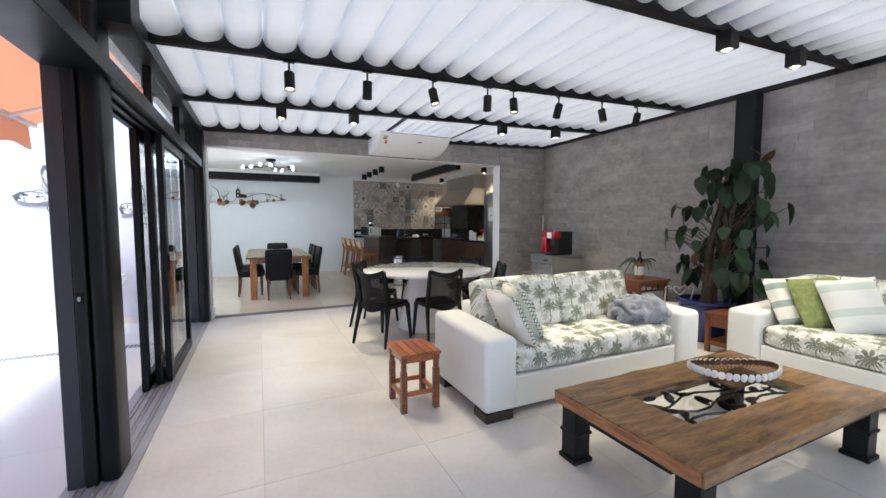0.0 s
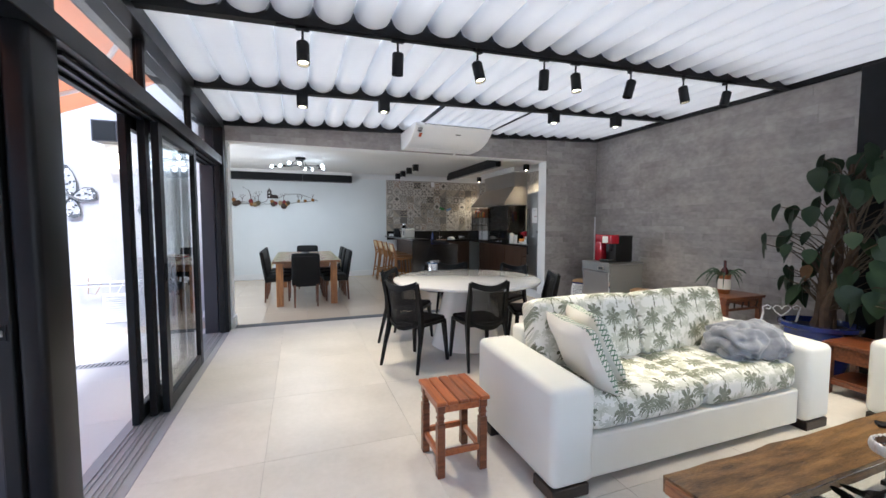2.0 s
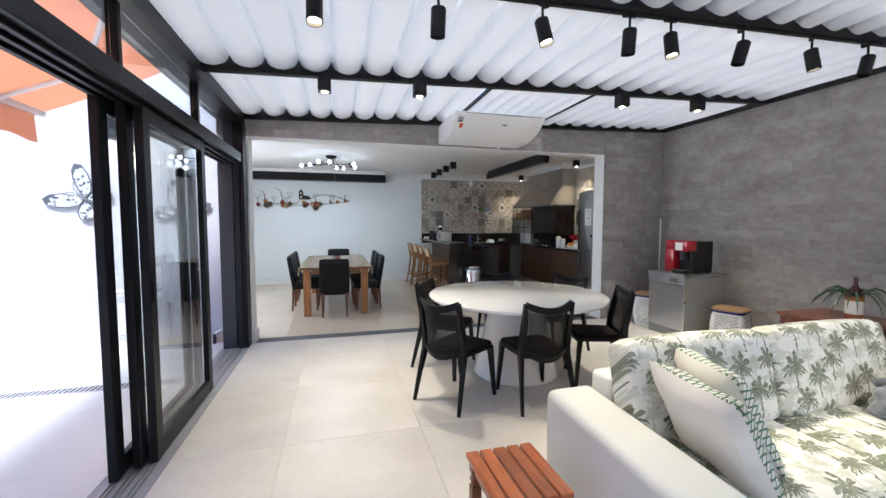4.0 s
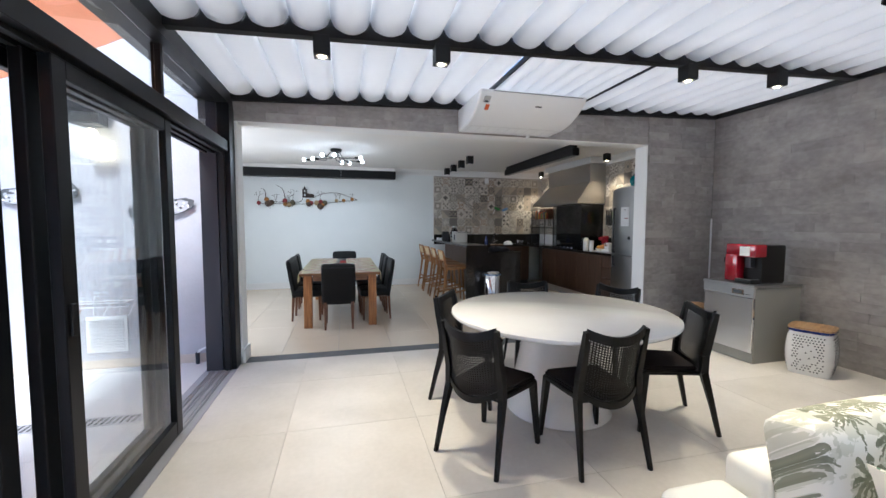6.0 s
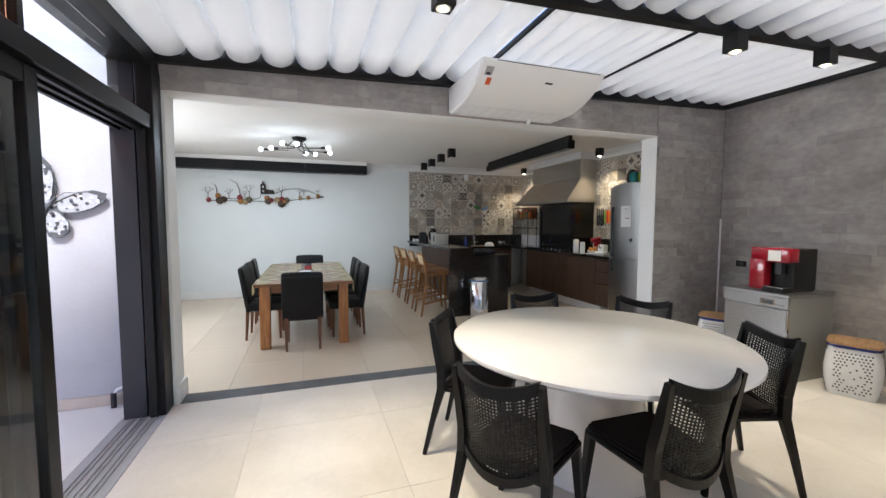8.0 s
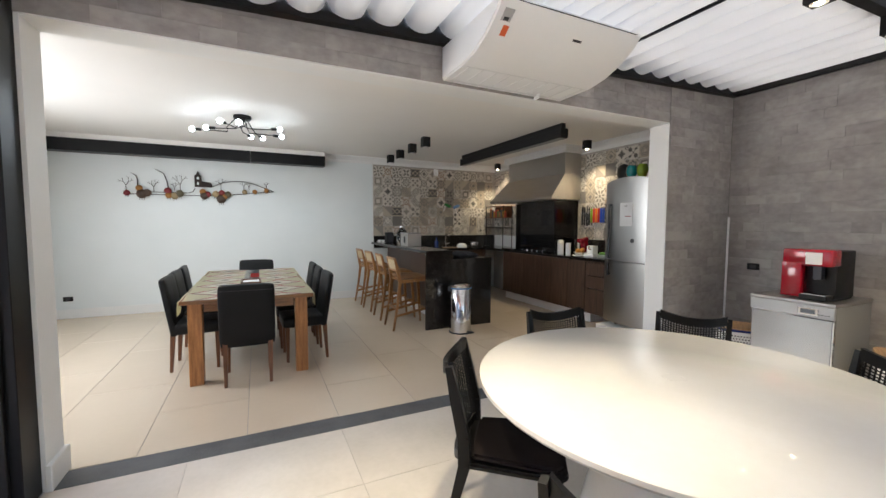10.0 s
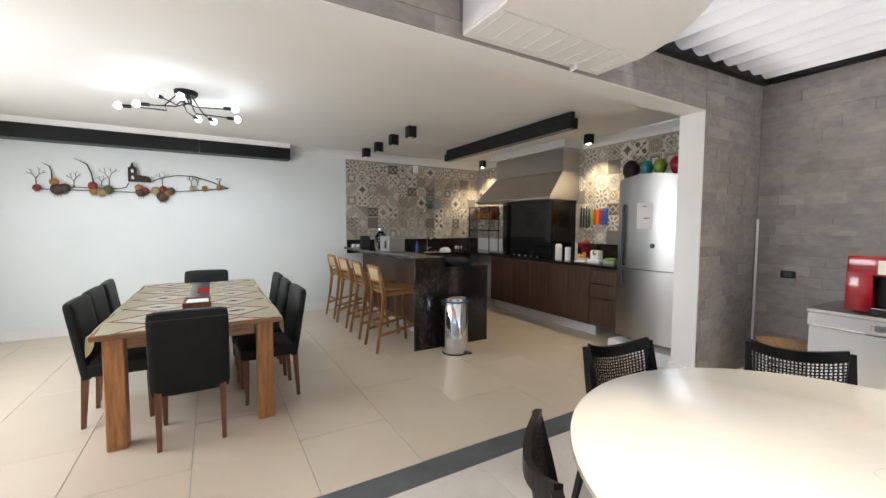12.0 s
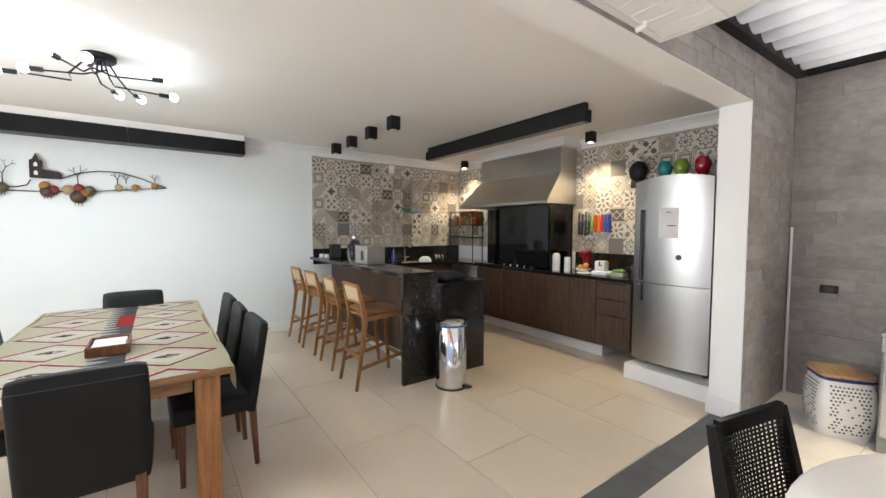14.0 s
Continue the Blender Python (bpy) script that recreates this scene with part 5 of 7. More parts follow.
def butterfly(m, label, scale):
    b = thing("butterfly_ornament", label, "wall ornament", m, "metal butterflies")
    up = [(0.0, 0.0), (0.04, 0.10), (0.10, 0.22), (0.19, 0.31), (0.28, 0.34), (0.31, 0.28), (0.27, 0.17), (0.20, 0.07), (0.10, 0.0)]
    lo = [(0.0, -0.01), (0.10, -0.01), (0.19, -0.04), (0.24, -0.11), (0.22, -0.19), (0.15, -0.23), (0.08, -0.18), (0.03, -0.10)]
    rr = random.Random(4)
    for sx in (-1, 1):
        for o in (up, lo):
            pts = [(x * sx * scale, z * scale) for x, z in o]
            cx, cz = sum(p[0] for p in pts) / len(pts), sum(p[1] for p in pts) / len(pts)
            ring = bmesh.new()
            tube([(x, -0.03, z) for x, z in pts], 0.006 * scale, 6, ring, True)
            wing = part("wing", ring, M_ORN, b, "dark pressed metal wing")
            pan = prism([(cx + (x - cx) * 0.93, cz + (z - cz) * 0.93) for x, z in pts], 0.003, "y", at=-0.030)
            part("panel", pan, M_ORN_L, wing, "pale pierced panel")
            tip = sorted(range(len(pts)), key=lambda i: -(pts[i][0] ** 2 + pts[i][1] ** 2))[:3]
            tip.sort()
            edge = [pts[i] for i in tip] + [(pts[i][0] * 0.84, pts[i][1] * 0.86) for i in reversed(tip)]
            part("wing_tip", prism(edge, 0.004, "y", at=-0.033), M_ORN, wing, "dark wing tip")
            for k in range(26):
                for _ in range(20):
                    t, i = rr.random() ** 0.5 * 0.88, rr.randrange(len(pts))
                    f = rr.random()
                    q = pts[i][0] * (1 - f) + pts[(i + 1) % len(pts)][0] * f, pts[i][1] * (1 - f) + pts[(i + 1) % len(pts)][1] * f
                    x, z = cx + (q[0] - cx) * t, cz + (q[1] - cz) * t
                    break
                part("spot", tube([(x, -0.0345, z), (x, -0.0305, z)], rr.uniform(0.007, 0.015) * scale, 10), M_ORN if k % 2 else M_WHITE_METAL, wing)
    part("body", tube([(0, -0.04, -0.13 * scale), (0, -0.045, 0.0), (0, -0.04, 0.09 * scale)], [0.008 * scale, 0.02 * scale, 0.012 * scale], 8), M_ORN, b, "", True)
    for sx in (-1, 1):
        part("feeler", tube([(0, -0.04, 0.08 * scale), (0.03 * sx * scale, -0.04, 0.17 * scale), (0.09 * sx * scale, -0.04, 0.21 * scale)], 0.003), M_ORN, b)
    part("fixing", bx(-0.01, 0.01, -0.03, 0.0, -0.01, 0.01), M_ORN, b)
    return b


M_ORN = mat("dark_pewter", (0.12, 0.125, 0.135), 0.5, 0.2, (0.06, 0.065, 0.072), 20, 90, 0.4)
M_ORN_L = mat("pale_pewter", (0.50, 0.51, 0.54), 0.5, 0.1, (0.40, 0.405, 0.43), 40, 120, 0.4)
butterfly(pose(-2.38, WPAT, 1.76, 0, -52, 0), "large grey metal butterfly ornament tilted on the patio wall", 0.9)
butterfly(pose(-1.47, WPAT, 1.62, 0, 35, 0), "grey metal butterfly ornament tilted on the patio wall", 0.85)

sp = thing("outdoor_speaker", "dark grey wall speaker high on the patio wall", "speaker", pose(-1.95, WPAT, 2.54))
part("cabinet", prism([(-0.125, -0.22), (0.125, -0.22), (0.10, -0.02), (-0.10, -0.02)], 0.25, "z", at=-0.125), M_GREY_DARK, sp)
part("grille", bx(-0.11, 0.11, -0.226, -0.221, -0.11, 0.11, 0.002), M_BLACK_M, sp)
part("bracket", bx(-0.03, 0.03, -0.02, 0, -0.05, 0.05), M_BLACK_M, sp)
sc = thing("wall_sconce", "lit square white wall sconce on the patio wall", "lamp", pose(-1.905, WPAT, 2.20))
part("shade", bx(-0.095, 0.095, -0.11, -0.01, -0.085, 0.085, 0.004), M_SCONCE, sc, "glowing white shade")
part("back_plate", bx(-0.06, 0.06, -0.01, 0, -0.06, 0.06), M_WHITE_METAL, sc)
lamp("sconce_light", "POINT", 1.0, WARM, Matrix.Translation((-1.905, PW - 0.20, 2.32)), 0.05)
vt = thing("wall_vent", "white louvred ventilation grille low on the patio wall", "vent", pose(-1.955, WPAT, 0.355))
part("frame", bx(-0.18, 0.18, -0.012, 0, -0.185, 0.185, 0.003), M_WHITE_METAL, vt)
for k in range(11):
    part("slat", beam((-0.15, -0.018, -0.145 + 0.029 * k), (0.15, -0.018, -0.145 + 0.029 * k), 0.024, 0.004, None, (0, 0.6, -0.8)), M_WHITE_METAL, vt)
rk = thing("wire_rack", "white wire towel rack with hooks on the patio wall", "rack", pose(-2.04, WPAT, 0.70))
for z, y in ((0.0, -0.02), (0.0, -0.16), (-0.04, -0.16)):
    part("bar", tube([(-0.34, y, z), (0.34, y, z)], 0.006, 6), M_WHITE_METAL, rk)
for x in (-0.34, 0.34):
    part("side", tube([(x, 0, 0), (x, -0.16, 0.0), (x, -0.16, -0.04)], 0.006, 6), M_WHITE_METAL, rk)
for x in (-0.22, 0.0, 0.22):
    part("hook", tube([(x, -0.02, 0.05), (x, -0.03, 0.0), (x, -0.05, -0.14), (x + 0.08, -0.06, -0.15), (x + 0.14, -0.04, -0.02)], 0.005, 6), mat("rusty_wire", (0.35, 0.22, 0.14), 0.6) if x == -0.22 else M_WHITE_METAL, rk)
tp = thing("garden_tap", "white pipe with a dark nozzle at the patio wall", "tap", pose(-1.12, WPAT, 0))
part("pipe", tube([(0.10, -0.02, 0.24), (0.10, -0.03, 0.17), (0.02, -0.05, 0.14), (0.0, -0.06, 0.10)], 0.012, 8), M_PLASTIC, tp, "", True)
part("nozzle", tube([(0.0, -0.06, 0.12), (0.0, -0.06, 0.0)], 0.02, 10), M_GREY_DARK, tp)

# slotted drain across the patio
dr = thing("floor_drain", "white slotted drain grating set across the patio floor", "drain", pose(-3.4, 5.53, 0.001))
part("frame", bx(-2.4, 2.3, -0.075, 0.075, -0.01, 0.003), mat("pale_grating", (0.48, 0.48, 0.50), 0.5), dr)
# dark bars raised on the solid frame paint the shade in its openings
bm = bmesh.new()
for k in range(116):
    x = -2.36 + 0.04 * k
    box(bm, x - 0.009, x + 0.009, -0.055, 0.055, 0.0031, 0.0048)
tagged(part("slots", bm, M_INK, dr, "dark bars painting the shade in the grating's openings"), "", "", "", "stuff")

# retractable awning
AW = thing("awning", "salmon-coloured folding-arm awning over the patio", "awning", pose(-0.98, 0.0, 0))
AY = 5.77
bm = bmesh.new()
rows = []
for i in range(9):
    t = i / 8
    x, z = -0.05 - 1.10 * t, 3.0 - 0.53 * t - 0.02 * math.sin(math.pi * t)
    rows.append([bm.verts.new((x, y, z)) for y in (-2.2, 0.2, 2.6, 4.2, AY - 0.01)])
for a, b in zip(rows, rows[1:]):
    for k in range(4):
        bm.faces.new((a[k], b[k], b[k + 1], a[k + 1]))
bmesh.ops.solidify(bm, geom=list(bm.faces), thickness=0.003)
part("cloth", bm, M_AWNING, AW, "salmon cloth", True)
part("front_bar", bx(-1.20, -1.145, -2.2, AY, 2.425, 2.485, 0.012, 2), M_WHITE_METAL, AW)
bm = bmesh.new()
ps = []
for k in range(80):
    y = -2.2 + k * 0.1
    ps.append((bm.verts.new((-1.195, y, 2.43)), bm.verts.new((-1.19 + 0.012 * math.sin(y * 7), y, 2.20 + 0.018 * math.sin(y * 12)))))
for a, b in zip(ps, ps[1:]):
    bm.faces.new((a[0], b[0], b[1], a[1]))
bmesh.ops.solidify(bm, geom=list(bm.faces), thickness=0.003)
part("valance", bm, M_AWNING, AW, "hanging salmon valance", True)
for y in (0.4, 4.9):
    part("arm", tube([(-0.02, y - 0.5, 2.86), (-0.55, y + 0.25, 2.64), (-1.16, y + 0.35, 2.44)], 0.02, 8), M_WHITE_METAL, AW)
part("cassette", bx(-0.11, 0.028, -2.2, AY, 2.93, 3.06, 0.02, 2), M_WHITE_METAL, AW)
structure("wall_eaves", bx(-0.93, -0.75, YB, YW, 2.782, 3.1), M_WHITE, "white fascia above the glazing", "fascia")

# ---- kitchen materials ----
M_WALNUT = wood("dark_walnut_veneer", (0.040, 0.022, 0.015), (0.110, 0.062, 0.040), (16, 16, 0.9), 3, 0.42, 0.08, 0.1)
M_GRANITE = mat("polished_black_granite", (0.010, 0.009, 0.0085), 0.09, 0, (0.024, 0.021, 0.019), 60, 260, 0.0, 0.9, 0.5, rough_var=0.03)
M_BLACKGLASS = mat("black_glass", (0.012, 0.012, 0.012), 0.06, 0, (0.010, 0.010, 0.010), 2, 20, rough_var=0.02)
M_LEATHER = mat("black_leather", (0.010, 0.010, 0.011), 0.5, 0, (0.007, 0.007, 0.0075), 6, 220, 0.25, 0.4, 0.22)
M_DTWOOD = wood("honey_pine", (0.22, 0.085, 0.024), (0.46, 0.20, 0.062), (12, 12, 1), 4, 0.42, 0.1, 0.3, 0.1)
M_DTWOOD_H = wood("honey_pine_rail", (0.15, 0.06, 0.02), (0.36, 0.165, 0.06), (1, 12, 12), 4, 0.42, 0.1, 0.3, 0.1)
M_CHLEG = wood("brown_beech_leg", (0.08, 0.028, 0.011), (0.20, 0.075, 0.028), (12, 12, 1), 4, 0.4, 0.1)
M_TEAK = wood("golden_teak", (0.19, 0.075, 0.018), (0.40, 0.19, 0.058), (10, 10, 1.2), 5, 0.42, 0.08, 0.15)
M_CANE = mat("woven_cane", (0.62, 0.50, 0.32), 0.7, 0, (0.45, 0.34, 0.19), 90, 300, 0.8, 0.8)
M_TANSEAT = mat("tan_leather", (0.23, 0.115, 0.045), 0.5, 0, (0.18, 0.085, 0.032), 8, 200, 0.2)

# ---- patterned wall tiles ----
LIGHT, DARK, MID, BROWN = (0.60, 0.555, 0.49), (0.075, 0.068, 0.064), (0.26, 0.235, 0.205), (0.24, 0.13, 0.07)


def tile_pattern(kind, a, b):
    m, c, put = blank("patterned_tile", 0.35, 0, 0.5)
    x, y, z = c.xyz(c.coords())
    u, v = c.op("MULTIPLY", x, 10.2), c.op("MULTIPLY", z, 10.2)
    au, av = c.op("ABSOLUTE", u), c.op("ABSOLUTE", v)
    r = c.op("SQRT", c.op("ADD", c.op("MULTIPLY", u, u), c.op("MULTIPLY", v, v)))
    th = c.op("ARCTAN2", v, u)
    dia, sq = c.op("ADD", au, av), c.op("MAXIMUM", au, av)
    cu, cv = c.op("SUBTRACT", 1.0, au), c.op("SUBTRACT", 1.0, av)
    rc = c.op("SQRT", c.op("ADD", c.op("MULTIPLY", cu, cu), c.op("MULTIPLY", cv, cv)))

    def band(q, lo, hi):
        return c.op("MULTIPLY", c.op("GREATER_THAN", q, lo), c.op("LESS_THAN", q, hi))

    def petals(n, amp):
        return c.op("SUBTRACT", r, c.op("MULTIPLY", c.op("COSINE", c.op("MULTIPLY", th, n)), amp))

    def star(n, turn=0.0):
        """Pointed star distance: the radius stretched by a zigzag in the angle."""
        saw = c.op("ABSOLUTE", c.op("SUBTRACT", c.op("FRACT", c.op("ADD", c.op("MULTIPLY", th, n / 6.2832), turn)), 0.5))
        return c.op("MULTIPLY", r, c.op("ADD", 0.72, c.op("MULTIPLY", saw, 1.3)))

    def any_of(*fs):
        out = fs[0]
        for q in fs[1:]:
            out = c.op("MAXIMUM", out, q)
        return out
    octo = c.op("MAXIMUM", sq, c.op("MULTIPLY", dia, 0.707))
    corner = c.op("LESS_THAN", rc, 0.30)
    cross = c.op("ABSOLUTE", c.op("SUBTRACT", au, av))
    edge = c.op("GREATER_THAN", sq, 0.90)
    half_u, half_v = c.op("ABSOLUTE", c.op("SUBTRACT", au, 0.5)), c.op("ABSOLUTE", c.op("SUBTRACT", av, 0.5))
    four = c.op("ADD", half_u, half_v)
    weave = c.op("SINE", c.op("MULTIPLY", c.op("ADD", u, v), 12.6))
    if kind == 0:
        f = any_of(band(petals(8, 0.14), 0.50, 0.70), c.op("LESS_THAN", petals(8, 0.08), 0.26), corner, c.op("MULTIPLY", edge, c.op("LESS_THAN", au, 0.35)))
    elif kind == 1:
        f = any_of(band(octo, 0.28, 0.40), band(octo, 0.52, 0.66), band(octo, 0.78, 0.86), c.op("LESS_THAN", rc, 0.22))
    elif kind == 2:
        f = any_of(c.op("LESS_THAN", star(4, 0.5), 0.34), band(dia, 0.80, 0.96), band(rc, 0.30, 0.42), c.op("LESS_THAN", rc, 0.14))
    elif kind == 3:
        f = any_of(band(sq, 0.40, 0.72), band(sq, 0.80, 0.90))
    elif kind == 4:
        f = any_of(band(rc, 0.30, 0.44), band(rc, 0.58, 0.72), band(rc, 0.86, 0.97), c.op("LESS_THAN", r, 0.13))
    elif kind == 5:
        f = any_of(c.op("MULTIPLY", c.op("GREATER_THAN", weave, 0.1), c.op("LESS_THAN", c.op("ABSOLUTE", c.op("SUBTRACT", u, v)), 0.62)), band(c.op("ABSOLUTE", c.op("SUBTRACT", u, v)), 0.74, 0.90))
    elif kind == 6:
        f = any_of(c.op("LESS_THAN", petals(4, 0.34), 0.36), c.op("LESS_THAN", petals(4, -0.30), 0.22), band(rc, 0.34, 0.46), c.op("LESS_THAN", rc, 0.16))
    elif kind == 7:
        f = any_of(c.op("LESS_THAN", four, 0.30), c.op("LESS_THAN", star(8), 0.22), c.op("LESS_THAN", rc, 0.18))
    elif kind == 8:
        f = c.op("GREATER_THAN", c.op("ADD", u, v), 0.0)
    elif kind == 9:
        f = any_of(c.op("MULTIPLY", band(cross, 0.10, 0.24), c.op("GREATER_THAN", r, 0.45)), band(petals(4, 0.12), 0.42, 0.58), c.op("LESS_THAN", r, 0.16), band(rc, 0.20, 0.32))
    elif kind == 10:
        f = any_of(c.op("MULTIPLY", c.op("LESS_THAN", petals(4, -0.38), 0.50), c.op("GREATER_THAN", star(4, 0.5), 0.20)), c.op("MULTIPLY", edge, c.op("GREATER_THAN", au, 0.4)))
    elif kind == 12:
        f = any_of(c.op("MULTIPLY", c.op("LESS_THAN", four, 0.42), c.op("GREATER_THAN", c.op("MULTIPLY", u, v), 0.0)), band(cross, 0.0, 0.07), c.op("LESS_THAN", c.op("ADD", c.op("MULTIPLY", half_u, 1.8), half_v), 0.34))
    elif kind == 13:
        f = any_of(c.op("MULTIPLY", c.op("LESS_THAN", c.op("FRACT", c.op("MULTIPLY", th, 8 / 6.2832)), 0.5), band(sq, 0.42, 0.94)), c.op("LESS_THAN", star(4), 0.24))
    elif kind == 14:
        f = any_of(band(c.op("ABSOLUTE", c.op("SUBTRACT", av, c.op("ADD", 0.28, c.op("MULTIPLY", c.op("COSINE", c.op("MULTIPLY", u, 6.2832)), 0.2)))), 0.0, 0.10), c.op("GREATER_THAN", av, 0.80), c.op("LESS_THAN", c.op("ADD", half_u, av), 0.12))
    elif kind == 15:
        f = any_of(band(petals(8, 0.10), 0.58, 0.78), band(star(8), 0.34, 0.42), c.op("LESS_THAN", petals(8, 0.07), 0.17), band(dia, 1.55, 1.8), c.op("LESS_THAN", c.op("ADD", cu, av), 0.16), c.op("LESS_THAN", c.op("ADD", cv, au), 0.16))
    else:
        f = c.op("MULTIPLY", c.noise(c.coords(), 30), 0.25)
    wear = c.noise(c.coords(), 55, 4)
    col = c.mix(f, a, b)
    put(c.mix(c.op("MULTIPLY", wear, 0.16), col, MID))
    return m


TILES = []
GREY, SAND = (0.17, 0.155, 0.14), (0.43, 0.37, 0.29)
for kind, a, b in ((0, LIGHT, GREY), (1, LIGHT, GREY), (2, LIGHT, DARK), (3, LIGHT, GREY), (4, LIGHT, GREY), (5, LIGHT, GREY), (6, LIGHT, DARK), (7, LIGHT, GREY), (8, MID, SAND), (9, LIGHT, DARK), (10, LIGHT, GREY),
                   (11, GREY, DARK), (12, LIGHT, GREY), (13, LIGHT, GREY), (14, DARK, SAND), (15, LIGHT, GREY), (10, MID, DARK), (4, MID, LIGHT), (2, SAND, GREY), (6, LIGHT, MID), (9, LIGHT, BROWN), (7, SAND, MID), (12, LIGHT, DARK),
                   (15, SAND, DARK), (13, LIGHT, DARK), (0, MID, LIGHT), (1, SAND, GREY), (3, LIGHT, MID), (5, SAND, GREY)):
    me = mesh_of("patterned_tile", bx(-0.0994, 0.0994, -0.008, 0.0, -0.0994, 0.0994, 0.0008), tile_pattern(kind, a, b))
    TILES.append(me)


def tile_wall(parent, n, rows, place):
    tr = random.Random(13)
    last = -1
    for j in range(rows):
        for i in range(n):
            k = tr.randrange(len(TILES))
            if k == last:
                k = (k + 5) % len(TILES)
            last = k
            ob = new("wall_tile", TILES[k])
            ob.matrix_world = place(i, j) @ pose(0, 0, 0, 0, tr.choice((0, 90, 180, 270)), 0)
            ob.parent = parent


wf = structure("wall_tiling_far", bx(2.535, XR, YF - 0.004, YF - 0.0005, 1.22, 2.652), M_GROUT, "patterned grey and cream cement-look wall tiles", "tiling")
wr = structure("wall_tiling_right", bx(XR - 0.004, XR - 0.0005, YW + WT, YF - 0.012, 1.22, 2.652), M_GROUT, "patterned grey and cream cement-look wall tiles", "tiling")
tile_wall(wf, 14, 7, lambda i, j: pose(2.64 + 0.2 * i, YF - 0.004, 1.322 + 0.2 * j))
tile_wall(wr, 23, 7, lambda i, j: pose(XR - 0.004, 11.56 - 0.2 * i, 1.322 + 0.2 * j, 0, 0, -90))
structure("trim_tile_edge", bx(2.527, 2.535, YF - 0.014, YF - 0.0005, 1.10, 2.652), M_TRIM, "thin white edge strip of the tiling", "trim")
structure("trim_white_base", bx(XR - 0.006, XR - 0.0005, YW + WT, YF - 0.02, 0.0, 1.219), M_WHITE, "white wall behind the cabinets", "wall")

# ---- worktops and cabinets ----
worktop = tagged(part("worktop", bx(4.80, XR - 0.008, 7.72, YF - 0.016, 0.935, 0.975, 0.003), M_GRANITE), "polished black granite worktop along the tiled wall", "worktop")
part("backsplash", bx(XR - 0.024, XR - 0.008, 7.72, 8.96, 0.976, 1.22), M_GRANITE, worktop)
worktop2 = tagged(part("worktop", bx(2.90, 4.798, 11.05, YF - 0.016, 0.935, 0.975, 0.003), M_GRANITE), "polished black granite worktop with the sink under the far tiles", "worktop")
part("backsplash", bx(2.54, XR - 0.026, YF - 0.032, YF - 0.016, 0.976, 1.22), M_GRANITE, worktop2)


def cabinet(y0, y1, drawers, label):
    c = thing("kitchen_cabinet", label, "cabinet", pose(4.85, y0, 0), "walnut base cabinets")
    w = y1 - y0
    part("carcass", bx(0.022, 0.555, 0.002, w - 0.002, 0.15, 0.933), M_WALNUT, c)
    if drawers:
        z = 0.152
        for h in (0.38, 0.19, 0.19):
            d = part("drawer_front", bx(0.0, 0.02, 0.003, w - 0.003, z, z + h - 0.008, 0.0015), M_WALNUT, c)
            part("handle", bx(-0.012, 0.001, 0.06, w - 0.06, z + h - 0.010, z + h - 0.004, 0.001), M_CHROME, d, "thin steel edge pull")
            z += h
    else:
        for a, b in ((0.003, w / 2 - 0.002), (w / 2 + 0.002, w - 0.003)):
            d = part("door", bx(0.0, 0.02, a, b, 0.152, 0.918, 0.0015), M_WALNUT, c)
            part("handle", bx(-0.010, 0.001, b - 0.09, b - 0.04, 0.915, 0.921, 0.001), M_CHROME, d, "thin steel edge pull")
    return c


cabinet(7.84, 8.27, True, "dark walnut drawer cabinet under the worktop")
cabinet(8.272, 9.05, False, "dark walnut two-door base cabinet under the worktop")
cabinet(9.052, 9.83, False, "dark walnut two-door base cabinet under the worktop")
cabinet(9.832, 10.46, False, "dark walnut two-door base cabinet under the worktop")
structure("plinth_cabinets", bx(4.93, XR - 0.008, 8.22, 10.46, 0.0, 0.149), M_WHITE, "white plinth under the walnut cabinets", "plinth")
cc = thing("corner_cabinet", "dark walnut cabinet under the sink worktop", "cabinet", pose(3.54, 11.1, 0))
part("carcass", bx(0.0, 1.3, 0.022, 0.56, 0.1, 0.933), M_WALNUT, cc)
for k in range(3):
    part("door", bx(0.003 + 0.43 * k, 0.425 + 0.43 * k, 0.0, 0.02, 0.102, 0.92, 0.0015), M_WALNUT, cc)
part("toe_kick", bx(0.0, 1.3, 0.06, 0.5, 0.0, 0.099), M_INK, cc)

# bar
bar = thing("bar_counter", "raised black granite breakfast bar with a walnut front panel", "bar", pose(2.49, 8.80, 0))
part("bar_top", bx(0.0, 0.40, 0.0, 2.864, 1.058, 1.10, 0.003), M_GRANITE, bar, "polished black granite top")
part("end_panel", bx(0.0, 0.40, 0.001, 0.04, 0.0, 1.057, 0.002), M_GRANITE, bar)
part("lower_end_panel", bx(0.402, 1.04, 0.001, 0.04, 0.0, 0.935, 0.002), M_GRANITE, bar)
part("lower_top", bx(0.402, 1.05, 0.0, 2.24, 0.937, 0.977, 0.003), M_GRANITE, bar)
part("inner_panel", bx(0.355, 0.40, 0.042, 2.86, 0.12, 1.056), M_WALNUT, bar)
for k in range(4):
    part("front_panel", bx(0.335, 0.354, 0.045 + 0.70 * k, 0.742 + 0.70 * k, 0.13, 1.05, 0.001), M_WALNUT, bar)
part("plinth", bx(0.36, 0.40, 0.042, 2.86, 0.0, 0.119), M_WHITE, bar, "white plinth")
part("cabinet_face", bx(1.0, 1.02, 0.045, 2.24, 0.11, 0.93), M_WALNUT, bar)


